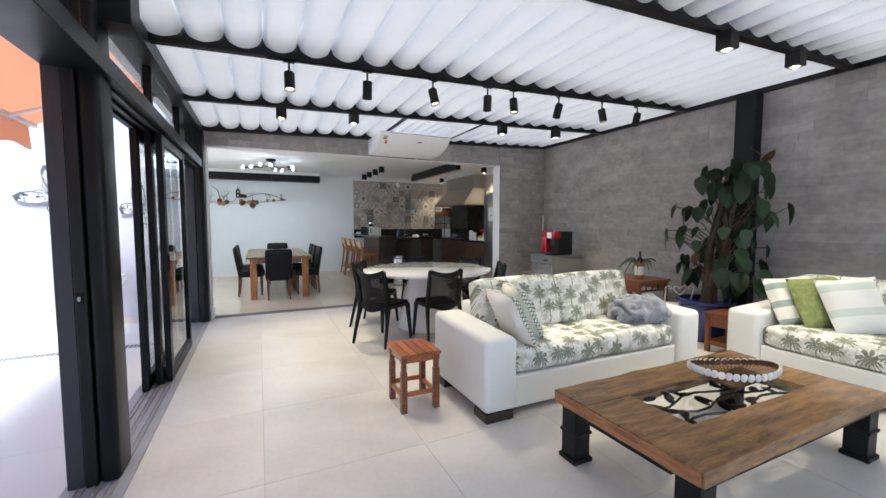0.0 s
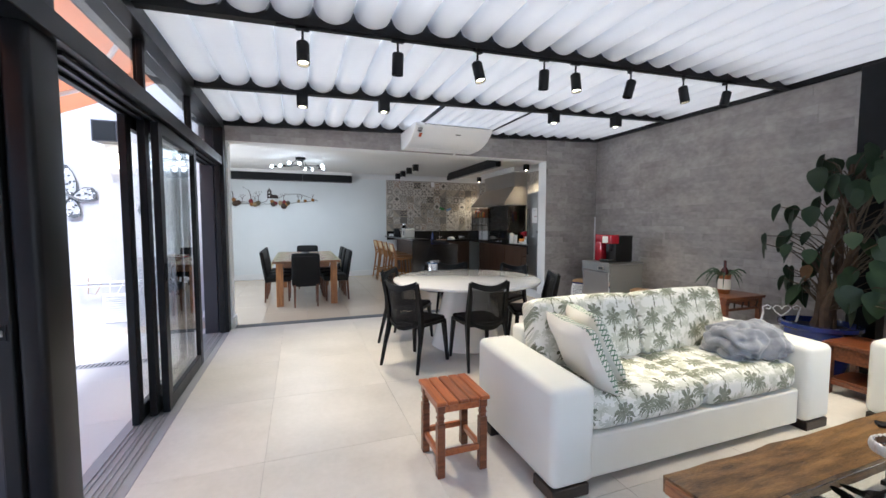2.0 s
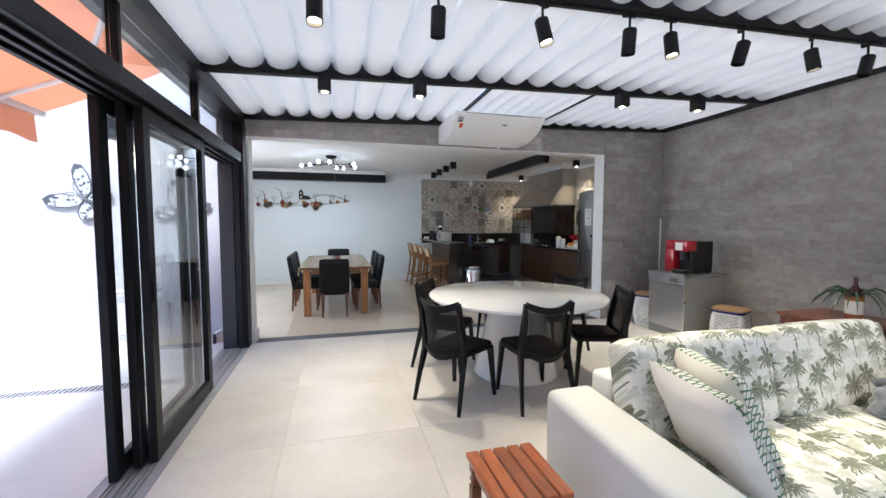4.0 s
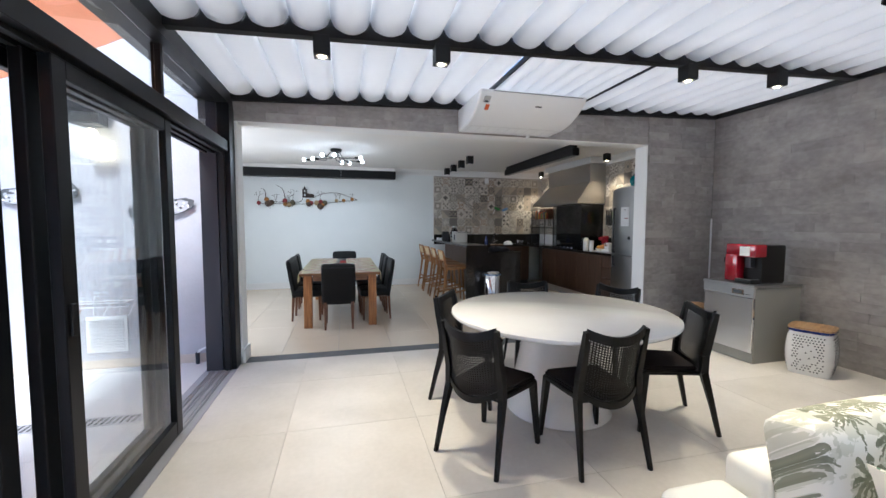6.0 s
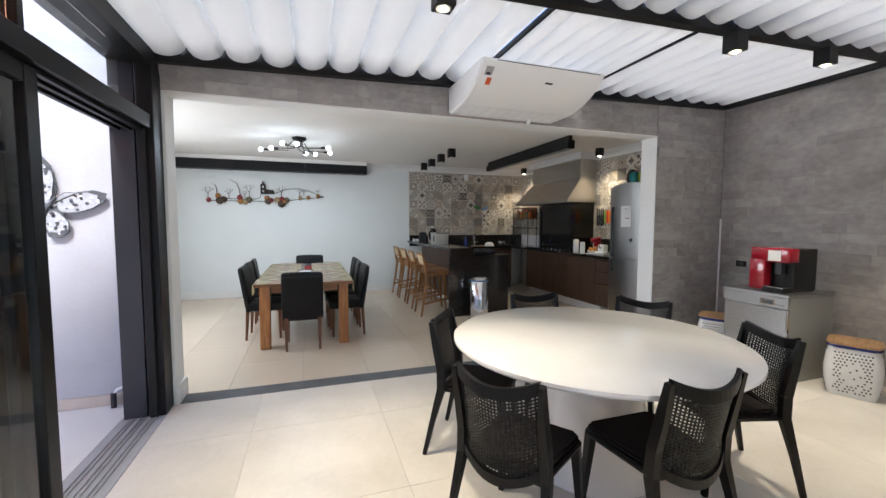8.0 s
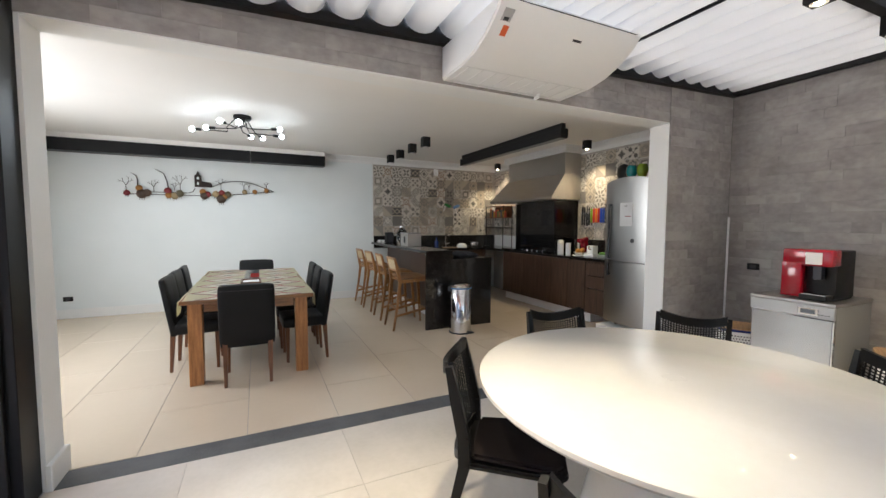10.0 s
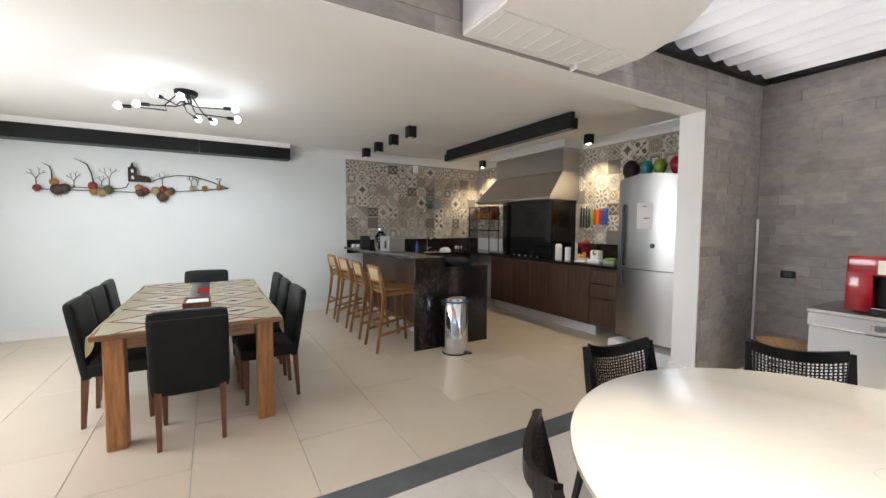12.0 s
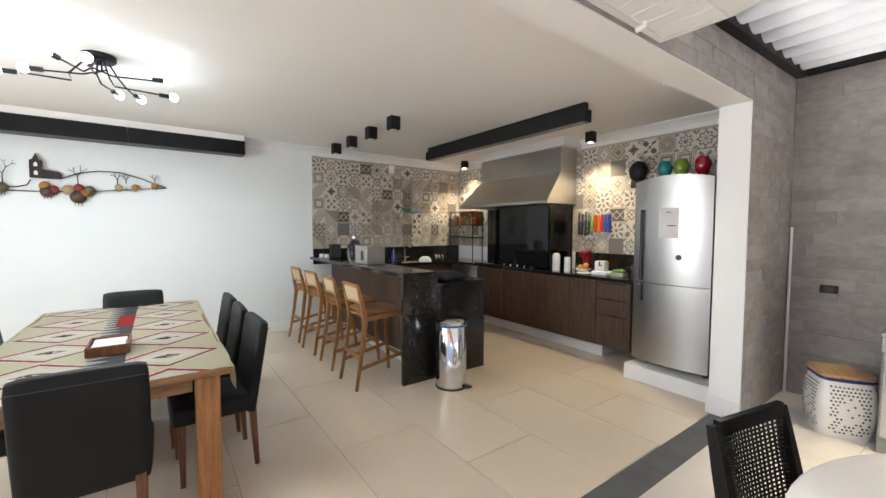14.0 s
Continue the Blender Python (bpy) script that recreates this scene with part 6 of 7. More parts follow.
# bar stools
def bar_stool(m):
    s = thing("bar_stool", "golden wooden bar stool with a cane back and tan seat", "stool", m, "bar stools")
    for sy in (-1, 1):
        bm = bmesh.new()
        pts = [(-0.30, 0.20, 0.0), (-0.235, 0.185, 0.38), (-0.20, 0.18, 0.66), (-0.235, 0.175, 0.84), (-0.27, 0.17, 0.99)]
        for p, q, w, w2 in zip(pts, pts[1:], (0.026, 0.034, 0.044, 0.04), (0.034, 0.044, 0.04, 0.026)):
            beam((p[0], p[1] * sy, p[2]), (q[0], q[1] * sy, q[2]), w, w * 0.75, bm, (1, 0, 0), w2, w2 * 0.75)
        part("back_leg", bm, M_TEAK, s)
        part("front_leg", beam((0.25, 0.20 * sy, 0.0), (0.20, 0.18 * sy, 0.69), 0.026, 0.024, None, (1, 0, 0), 0.042, 0.034), M_TEAK, s)
        part("side_rail", beam((-0.20, 0.18 * sy, 0.67), (0.21, 0.18 * sy, 0.69), 0.02, 0.045, None, (0, 1, 0)), M_TEAK, s)
        part("stretcher", beam((-0.265, 0.192 * sy, 0.20), (0.235, 0.195 * sy, 0.29), 0.018, 0.032, None, (0, 1, 0)), M_TEAK, s)
    part("footrest", beam((0.225, -0.19, 0.24), (0.225, 0.19, 0.24), 0.022, 0.032, None, (1, 0, 0)), M_TEAK, s)
    part("rear_rail", beam((-0.245, -0.185, 0.30), (-0.245, 0.185, 0.30), 0.02, 0.03, None, (1, 0, 0)), M_TEAK, s)
    part("seat", moved(cushion(0.43, 0.40, 0.05, 0.012, 8, 0.022), pose(0.01, 0, 0.725, 0, 3)), M_TANSEAT, s, "tan seat pad", True)
    part("seat_frame", bx(-0.205, 0.215, -0.175, 0.175, 0.675, 0.70, 0.004), M_TEAK, s)
    part("cane_panel", beam((-0.236, 0, 0.83), (-0.272, 0, 0.98), 0.30, 0.012, None, (0, 1, 0)), M_CANE, s, "woven cane back panel")
    for a, b in (((-0.228, 0.815), (-0.238, 0.838)), ((-0.268, 0.975), (-0.278, 1.0))):
        part("back_rail", beam((a[0], 0, a[1]), (b[0], 0, b[1]), 0.35, 0.026, None, (0, 1, 0)), M_TEAK, s)
    return s


fs = bar_stool(pose(2.37, 9.15, 0))
for y in (9.80, 10.46, 11.10):
    copy_thing(fs, pose(2.38, y, 0, 0, 0, random.Random(int(y * 10)).uniform(-4, 4)))

# fridge on its plinth
structure("plinth_fridge", bx(4.49, XR - 0.008, 6.90, 7.70, 0.0, 0.15, 0.003), M_WHITE, "white masonry plinth under the fridge", "plinth")
fr = thing("fridge", "tall stainless steel two-door fridge standing on a white plinth", "fridge", pose(4.60, 6.97, 0.151))
part("body", bx(0.10, 0.74, 0.005, 0.705, 0.03, 1.84, 0.006), M_GREYSIDE, fr, "grey side walls")


def fridge_door(z0, z1, top_arch):
    n = 14
    bm = bmesh.new()
    f, b = [], []
    for i in range(n + 1):
        t = 2 * i / n - 1
        y, x = 0.355 + t * 0.355, -0.045 * (1 - t * t)
        zt = z1 + (0.045 * (1 - t * t) if top_arch else 0)
        f.append((bm.verts.new((x, y, z0)), bm.verts.new((x, y, zt))))
        b.append((bm.verts.new((0.09, y, z0)), bm.verts.new((0.09, y, zt))))
    for g in (f, b):
        for p, q in zip(g, g[1:]):
            bm.faces.new((p[0], q[0], q[1], p[1]))
    for k in (0, 1):
        for i in range(n):
            bm.faces.new((f[i][k], f[i + 1][k], b[i + 1][k], b[i][k]))
    for i in (0, n):
        bm.faces.new((f[i][0], f[i][1], b[i][1], b[i][0]))
    bmesh.ops.recalc_face_normals(bm, faces=bm.faces)
    return bm


d1 = part("door", fridge_door(0.055, 0.845, False), M_FRIDGE, fr, "", True)
d2 = part("door", fridge_door(0.853, 1.86, True), M_FRIDGE, fr, "", True)
part("handle", bx(-0.055, -0.035, 0.605, 0.63, 0.875, 1.58, 0.006, 2), M_GREY_DARK, d2, "long dark steel handle")
part("handle", bx(-0.055, -0.035, 0.605, 0.63, 0.66, 0.83, 0.006, 2), M_GREY_DARK, d1, "short dark steel handle")
for z, d in ((0.88, d2), (1.56, d2), (0.67, d1)):
    part("handle_bracket", bx(-0.04, 0.0, 0.60, 0.63, z, z + 0.02), M_GREY_DARK, d)
nt_ = part("note", beam((-0.0465, 0.36, 1.30), (-0.0465, 0.36, 1.59), 0.18, 0.002, None, (0, 1, 0)), M_PAPER, fr, "white printed notice")
part("print_bar", bx(-0.049, -0.0477, 0.29, 0.37, 1.415, 1.425), M_RED, nt_)
part("print_bar", bx(-0.049, -0.0477, 0.34, 0.38, 1.545, 1.553), M_INK, nt_)
part("magnet", tube([(-0.048, 0.26, 1.12), (-0.042, 0.26, 1.12)], 0.028, 7), M_INK, fr, "small dark magnet")
for y in (0.06, 0.6):
    part("foot", tube([(0.12, y, 0.0), (0.12, y, 0.031)], 0.025, 10), M_INK, fr)


def bust(y, material, label):
    bm = lathe([(0, 0), (0.055, 0), (0.06, 0.02), (0.035, 0.05), (0.05, 0.09), (0.062, 0.13), (0.055, 0.17), (0.035, 0.2), (0, 0.21)], 14)
    for v in bm.verts:
        v.co += v.co.normalized() * noise.noise(v.co * 25) * 0.026
        v.co = Vector((v.co.x * 1.1, v.co.y * 1.2, v.co.z * 1.12))
    tagged(set_pose(part("statuette", bm, material, None, "", True), pose(4.86, y, 2.013)), label, "statue", "glazed statuettes")


bust(7.52, mat("turquoise_glaze", (0.01, 0.23, 0.25), 0.2, coat=0.4), "turquoise glazed statuette on top of the fridge")
bust(7.36, mat("lime_glaze", (0.22, 0.33, 0.03), 0.2, coat=0.4), "lime green glazed statuette on top of the fridge")
bust(7.17, mat("crimson_glaze", (0.36, 0.01, 0.03), 0.2, coat=0.4), "crimson glazed statuette on top of the fridge")
bm = bmesh.new()
bmesh.ops.create_uvsphere(bm, u_segments=18, v_segments=12, radius=0.11)
for v in bm.verts:
    v.co = Vector((v.co.x * 0.55, v.co.y, v.co.z * 1.15))
cap = tagged(set_pose(part("cap", bm, M_BLACK_M, None, "", True), pose(XR - 0.075, 8.06, 2.24)), "black cap hanging on the tiled wall", "cap")
part("brim", moved(cushion(0.03, 0.16, 0.12, 0.0, 4, 0.012), pose(-0.01, 0, -0.14, 0, 12)), M_BLACK_M, cap, "", True)

# fittings on the far tiles
em = thing("wall_sensor", "small white wall sensor high on the patterned tiles", "sensor", pose(3.9, YF - 0.0125, 2.57))
part("case", bx(-0.05, 0.05, -0.055, -0.012, -0.07, 0.06, 0.012, 2), M_PLASTIC, em, "", True)
part("lens", bx(-0.032, 0.032, -0.0585, -0.055, -0.055, -0.02, 0.002), M_TRIM, em)
part("bracket", bx(-0.02, 0.02, -0.012, 0.0, -0.03, 0.03), M_PLASTIC, em)
for x, z, col, tint in ((4.18, 1.85, "green", (0.03, 0.22, 0.05)), (4.41, 1.83, "blue", (0.16, 0.30, 0.55))):
    br = thing("hanging_brush", "small %s cleaning brush hanging on the tiled wall" % col, "brush", pose(x, YF - 0.0125, z, 0, 20 if col == "green" else -20, 0), "hanging brushes")
    part("head", moved(cushion(0.16, 0.035, 0.055, 0.004, 5, 0.015), pose(0, -0.022, 0.02)), mat("brush_plastic", tint, 0.4), br, "", True)
    part("handle", tube([(-0.04, -0.02, 0.0), (-0.05, -0.02, -0.13)], 0.009, 8), M_PLASTIC, br)
    part("hook", bx(-0.01, 0.01, -0.012, 0.0, 0.0, 0.03), M_PLASTIC, br)

# hood, grill recess and glass screens
hd = thing("range_hood", "large brushed steel hood over the black grill recess", "hood", pose(0, 0, 0))
part("chimney", bx(5.06, XR - 0.014, 8.98, 10.60, 2.32, 2.66, 0.003), M_STEEL_H, hd, "brushed steel upper box")
bm = bmesh.new()
lo = [(4.79, 8.98), (4.79, 10.86), (XR - 0.014, 10.86), (XR - 0.014, 8.98)]
up = [(5.06, 8.98), (5.06, 10.60), (XR - 0.014, 10.60), (XR - 0.014, 8.98)]
a = [bm.verts.new((x, y, 1.925)) for x, y in lo]
b = [bm.verts.new((x, y, 2.318)) for x, y in up]
for k in range(4):
    bm.faces.new((a[k], a[(k + 1) % 4], b[(k + 1) % 4], b[k]))
bm.faces.new(a[::-1])
bm.faces.new(b)
bmesh.ops.recalc_face_normals(bm, faces=bm.faces)
part("skirt", bm, M_STEEL_H, hd, "flared brushed steel skirt")
part("lower_rim", bx(4.785, XR - 0.014, 8.975, 10.865, 1.885, 1.924, 0.002), M_STEEL_H, hd)
structure("bulkhead_hood", bx(5.0, XR - 0.001, 8.90, 10.68, 2.662, CZ - 0.001), M_TRIM, "white moulded bulkhead over the hood", "bulkhead")
gr = thing("grill_recess", "black granite grill surround under the hood", "grill", pose(0, 0, 0.976))
part("back_slab", bx(XR - 0.03, XR - 0.014, 9.02, 10.80, 0.0, 0.90), M_GRANITE, gr)
part("front_slab", bx(4.96, 4.99, 9.10, 10.05, 0.02, 0.905, 0.002), M_BLACKGLASS, gr, "tall black glass shutter")
for y in (9.03, 10.10):
    part("glass_screen", bx(4.92, XR - 0.032, y, y + 0.008, 0.0, 0.905), clear("smoked_glass", (0.35, 0.36, 0.36)), gr, "smoked glass side screen")
ct_ = thing("cooktop", "black glass gas cooktop set in the worktop", "cooktop", pose(4.86, 9.25, 0.976))
part("plate", bx(0, 0.09, 0, 0.75, 0, 0.008, 0.002), M_BLACKGLASS, ct_)
for k in range(5):
    part("knob", tube([(0.045, 0.08 + 0.14 * k, 0.008), (0.045, 0.08 + 0.14 * k, 0.03)], 0.018, 12), M_CHROME, ct_)
tr_ = thing("steel_tray", "shallow steel tray lying on the worktop", "tray", pose(4.86, 10.12, 0.976))
part("pan", bx(0, 0.1, 0, 0.42, 0, 0.02, 0.006, 2), M_STEEL, tr_)

# spice shelf in the corner
sh = thing("spice_shelf", "small black metal corner shelf with a wooden spice box", "shelf", pose(0, 0, 0))
for z in (1.38, 1.60):
    part("board", bx(5.14, XR - 0.014, 10.92, 11.62, z, z + 0.015), M_BLACK_M if z < 1.5 else M_CHLEG, sh)
for x, y in ((5.15, 10.93), (5.15, 11.6), (5.38, 10.93)):
    part("upright", bx(x, x + 0.012, y, y + 0.012, 0.976, 1.86), M_BLACK_M, sh)
for (x, y) in ((5.14, 10.92),):
    part("back_board", bx(XR - 0.022, XR - 0.015, 10.95, 11.6, 1.616, 1.86), M_CHLEG, sh)
    part("top_board", bx(5.16, XR - 0.024, 10.95, 11.6, 1.85, 1.862), M_CHLEG, sh)
SP = [(0.42, 0.05, 0.02), (0.45, 0.28, 0.03), (0.1, 0.1, 0.09), (0.35, 0.16, 0.05), (0.12, 0.18, 0.04)]
SPM = [mat("spice_filling", col, 0.5) for col in SP]
for k in range(9):
    j = thing("spice_jar", "small spice jar with a dark lid on the corner shelf", "jar", pose(5.24, 10.98 + 0.07 * k, 1.616), "spice jars")
    h = 0.10 + 0.03 * ((k * 7) % 3)
    part("glass", lathe([(0, 0), (0.024, 0), (0.026, 0.01), (0.026, h), (0.018, h + 0.012), (0, h + 0.012)], 14), SPM[k % 5], j, "", True)
    part("lid", tube([(0, 0, h + 0.0125), (0, 0, h + 0.034)], 0.02, 12), M_INK if k % 2 else M_ORANGE, j)

# knives on a rack
kn = thing("knife_rack", "magnetic knife strip on the tiled wall", "knife rack", pose(XR - 0.013, 8.42, 1.66))
part("strip", bx(-0.012, 0, 0, 0.52, -0.02, 0.02), M_STEEL_H, kn)
KC = [(0.02, 0.06, 0.33), (0.02, 0.07, 0.45), (0.55, 0.02, 0.02), (0.75, 0.20, 0.01), (0.6, 0.04, 0.02), (0.25, 0.45, 0.03), (0.02, 0.02, 0.02), (0.02, 0.02, 0.02), (0.02, 0.02, 0.02), (0.02, 0.02, 0.02)]
for k, col in enumerate(KC):
    y = 8.45 + 0.05 * k
    q = thing("knife", "kitchen knife with a %s handle on the magnetic strip" % ("coloured" if k < 6 else "black"), "knife", pose(XR - 0.027, y, 1.66), "kitchen knives")
    part("handle", bx(-0.012, 0.0, -0.017, 0.017, -0.20, -0.02, 0.004, 2) if k > 5 else bx(-0.012, 0.0, -0.02, 0.02, -0.16, 0.07, 0.005, 2), mat("knife_handle", col, 0.35), q)
    part("blade", prism([(-0.017, -0.019), (0.017, -0.019), (0.013, 0.10), (-0.012, 0.13 if k % 2 else 0.09)], 0.003, "x", at=-0.006) if k > 5 else prism([(-0.012, 0.071), (0.012, 0.071), (0.0, 0.10)], 0.003, "x", at=-0.006), M_STEEL, q)


# small goods on the worktops
def jar(name, label, cat, x, y, z, prof, material, lid=None, lidmat=None):
    t = thing(name, label, cat, pose(x, y, z))
    part("body", lathe(prof, 22), material, t, "", True)
    if lid:
        part("lid", lathe(lid, 22), lidmat, t, "", True)
    return t


def can(r, h, nk=0.0):
    return [(0, 0), (r, 0), (r, h), (r - nk, h + nk), (0, h + nk)]


jar("storage_jar", "white patterned paper roll with a beige lid on the worktop", "jar", 5.00, 8.98, 0.976, can(0.05, 0.17), M_PAPER, [(0, 0.171), (0.052, 0.171), (0.05, 0.21), (0.03, 0.235), (0, 0.24)], M_CREAM)
jar("milk_carton", "plain white canister on the worktop", "canister", 5.0, 8.80, 0.976, can(0.04, 0.19), M_PLASTIC)
mx = thing("stand_mixer", "red and black small kitchen appliance on the worktop", "appliance", pose(5.20, 8.62, 0.976))
part("column", moved(bx(-0.05, 0.05, -0.045, 0.045, 0.03, 0.25, 0.02, 3), pose(0, 0, 0, 0, -12)), M_RED, mx, "", True)
part("base", bx(-0.09, 0.08, -0.06, 0.06, 0.0, 0.035, 0.01, 2), M_INK, mx, "", True)
part("head", moved(bx(-0.12, 0.06, -0.045, 0.045, 0.0, 0.07, 0.02, 3), pose(-0.03, 0, 0.215, 0, -10)), M_RED, mx, "", True)
fl = thing("fruit_bowl", "yellow and orange fruit heaped in a small bowl", "bowl", pose(5.06, 8.60, 0.976))
part("bowl", lathe([(0, 0), (0.05, 0), (0.10, 0.05), (0.095, 0.052), (0.045, 0.01), (0, 0.01)], 24), M_CREAM, fl, "", True)
for k in range(5):
    bm = bmesh.new()
    bmesh.ops.create_uvsphere(bm, u_segments=12, v_segments=8, radius=0.034, matrix=Matrix.Translation((0.045 * math.cos(k * 1.5), 0.045 * math.sin(k * 1.5), 0.06 + 0.008 * k)))
    part("fruit", bm, mat("fruit_skin", (0.65, 0.36 - 0.03 * k, 0.05), 0.45), fl, "", True)
sc_ = thing("kitchen_scale", "white kitchen appliance with a handle on the worktop", "appliance", pose(5.02, 8.30, 0.976))
part("base", bx(-0.09, 0.09, -0.10, 0.10, 0, 0.05, 0.012, 2), M_PLASTIC, sc_, "", True)
part("body", bx(-0.05, 0.06, -0.05, 0.08, 0.05, 0.17, 0.015, 2), M_PLASTIC, sc_, "", True)
part("crank", tube([(-0.06, -0.02, 0.12), (-0.10, -0.02, 0.12), (-0.10, -0.02, 0.17)], 0.01, 8), M_TANSEAT, sc_)
pl_ = thing("serving_plate", "flat white plate lying on the worktop", "plate", pose(4.93, 8.50, 0.976))
part("dish", lathe([(0, 0), (0.06, 0), (0.09, 0.012), (0.088, 0.015), (0.055, 0.005), (0, 0.005)], 28), M_PLASTIC, pl_, "", True)
jar("pepper_mill", "black pepper mill on the worktop", "mill", 5.1, 7.95, 0.976, [(0, 0), (0.03, 0), (0.022, 0.06), (0.03, 0.11), (0.02, 0.14), (0, 0.15)], M_INK)
sv = thing("salad_box", "clear box with green leaves on the worktop", "food box", pose(5.05, 8.10, 0.976))
part("box", bx(-0.06, 0.06, -0.08, 0.08, 0, 0.045, 0.008, 2), mat("milky_plastic", (0.45, 0.47, 0.42), 0.3), sv)
part("leaves", moved(cushion(0.10, 0.14, 0.03, 0.01, 6, 0.012), pose(0, 0, 0.058)), mat("fresh_leaves", (0.10, 0.26, 0.03), 0.6, fine=60, bump=0.5), sv, "", True)

# sink side
jar("soap_bottle", "dark blue bottle beside the tap", "bottle", 3.82, 11.42, 0.976, [(0, 0), (0.04, 0), (0.042, 0.11), (0.015, 0.16), (0.015, 0.2), (0, 0.2)], M_BLUE)
fc = thing("kitchen_tap", "tall polished steel mixer tap at the sink", "tap", pose(4.0, 11.35, 0.976))
part("spout", tube([(0, 0, 0), (0, 0, 0.25), (0, -0.03, 0.28), (0, -0.14, 0.28), (0, -0.17, 0.24)], 0.014, 10), M_CHROME, fc, "", True)
part("lever", tube([(0.0, 0, 0.06), (0.09, 0, 0.09)], 0.009, 8), M_CHROME, fc)
part("collar", tube([(0, 0, 0), (0, 0, 0.02)], 0.028, 14), M_CHROME, fc)
jar("saucepan", "small steel saucepan on the worktop", "pan", 4.66, 11.3, 0.976, [(0, 0), (0.085, 0), (0.09, 0.01), (0.09, 0.1), (0.095, 0.105), (0, 0.11)], M_STEEL)
wb = thing("white_bowl", "upturned white bowl drying by the sink", "bowl", pose(4.30, 11.18, 0.976))
part("shell", lathe([(0.11, 0), (0.10, 0.05), (0.06, 0.085), (0, 0.09)], 24), M_PLASTIC, wb, "", True)
cb = thing("chopping_board", "thin wooden chopping board by the sink", "board", pose(4.05, 11.14, 0.976))
part("board", bx(-0.2, 0.1, -0.06, 0.06, 0, 0.015, 0.004), M_OAK, cb)

# on the bar
sb = thing("steel_cooler", "square brushed steel cooler box standing on the bar", "cooler", pose(2.60, 9.85, 1.101))
part("box", bx(0, 0.24, 0, 0.34, 0, 0.20, 0.008, 2), M_STEEL_H, sb)
part("lid", bx(-0.004, 0.244, -0.004, 0.344, 0.201, 0.225, 0.004), M_STEEL, sb)
part("knob", bx(-0.008, 0.0, 0.10, 0.16, 0.05, 0.16, 0.002), M_GREY_DARK, sb)
jar("water_jug", "clear glass jug with a steel top behind the bar", "jug", 2.78, 10.62, 1.101, [(0, 0), (0.09, 0), (0.10, 0.06), (0.10, 0.2), (0.05, 0.27), (0.05, 0.30), (0, 0.30)], clear("jug_glass", (0.9, 0.9, 0.88)), [(0, 0.301), (0.055, 0.301), (0.05, 0.33), (0.015, 0.345), (0, 0.35)], M_CHROME)
kb = thing("speaker_box", "black boxy speaker standing on the bar", "speaker", pose(2.72, 11.2, 1.101))
part("case", bx(-0.07, 0.07, -0.06, 0.06, 0, 0.20, 0.008, 2), M_BLACK_M, kb)
part("grille", bx(-0.06, 0.06, -0.065, -0.0605, 0.01, 0.19, 0.002), M_INK, kb)
for k, (x, y) in enumerate(((2.58, 11.40), (2.62, 11.28))):
    cu = thing("espresso_cup", "white cup on a saucer on the bar", "cup", pose(x, y, 1.101), "cups")
    part("cup", lathe([(0, 0.008), (0.025, 0.008), (0.035, 0.05), (0.031, 0.05), (0.022, 0.012), (0, 0.012)], 18), M_PLASTIC, cu, "", True)
    part("saucer", lathe([(0, 0), (0.03, 0), (0.055, 0.008), (0, 0.008)], 18), M_PLASTIC, cu, "", True)
bm = cushion(0.34, 0.26, 0.06, 0.015, 14, 0.026)
for v in bm.verts:
    v.co.z += noise.noise(v.co * 11) * 0.025
tagged(set_pose(part("dish_towel", bm, mat("charcoal_cloth", (0.035, 0.037, 0.045), 0.95, 0, (0.02, 0.02, 0.025), 10, 300, 0.6), None, "", True), pose(3.18, 9.0, 1.018)), "crumpled charcoal dish towel on the low granite top", "towel")

# waste bin
BR = 0.147
bn = thing("waste_bin", "polished steel pedal bin with a blue liner edge beside the bar", "bin", pose(2.89, 8.56, 0))
part("body", lathe([(0, 0.018), (BR, 0.018), (BR, 0.60), (BR - 0.004, 0.605), (0, 0.605)], 44), M_CHROME, bn, "", True)
part("base", lathe([(0, 0), (BR + 0.008, 0), (BR + 0.008, 0.017), (0, 0.017)], 44), M_INK, bn)
part("liner", lathe([(BR + 0.001, 0.602), (BR + 0.005, 0.603), (BR + 0.005, 0.618), (BR + 0.001, 0.619)], 44), mat("blue_bag", (0.02, 0.14, 0.36), 0.4), bn, "blue bin liner edge")
part("lid", lathe([(0, 0.606), (BR, 0.606), (BR, 0.65), (BR - 0.02, 0.668), (0.07, 0.678), (0, 0.68)], 44), M_CHROME, bn, "polished steel lid", True)
part("pedal", bx(0.06, 0.12, -0.18, -0.12, 0.01, 0.025, 0.004), M_INK, bn)
part("hinge", bx(-0.18, -0.146, -0.02, 0.02, 0.57, 0.63, 0.006), M_INK, bn)

# ---- dining table and chairs ----
TX0, TX1, TY0, TY1, TZ = -0.22, 0.90, 7.88, 10.30, 0.785
dt = thing("dining_table", "long honey-coloured wooden dining table with thick square legs", "table", pose(0.34, 9.09, 0))
hx, hy = (TX1 - TX0) / 2, (TY1 - TY0) / 2
part("tabletop", bx(-hx, hx, -hy, hy, TZ - 0.035, TZ, 0.004), M_DTWOOD_H, dt)
for sx in (-1, 1):
    for sy in (-1, 1):
        x, y = sx * (hx - 0.11), sy * (hy - 0.11)
        part("leg", bx(x - 0.057, x + 0.057, y - 0.055, y + 0.055, 0, TZ - 0.036, 0.006), M_DTWOOD, dt)
    part("side_rail", bx(sx * (hx - 0.09) - 0.012, sx * (hx - 0.09) + 0.012, -hy + 0.17, hy - 0.17, TZ - 0.12, TZ - 0.036), M_DTWOOD_H, dt)
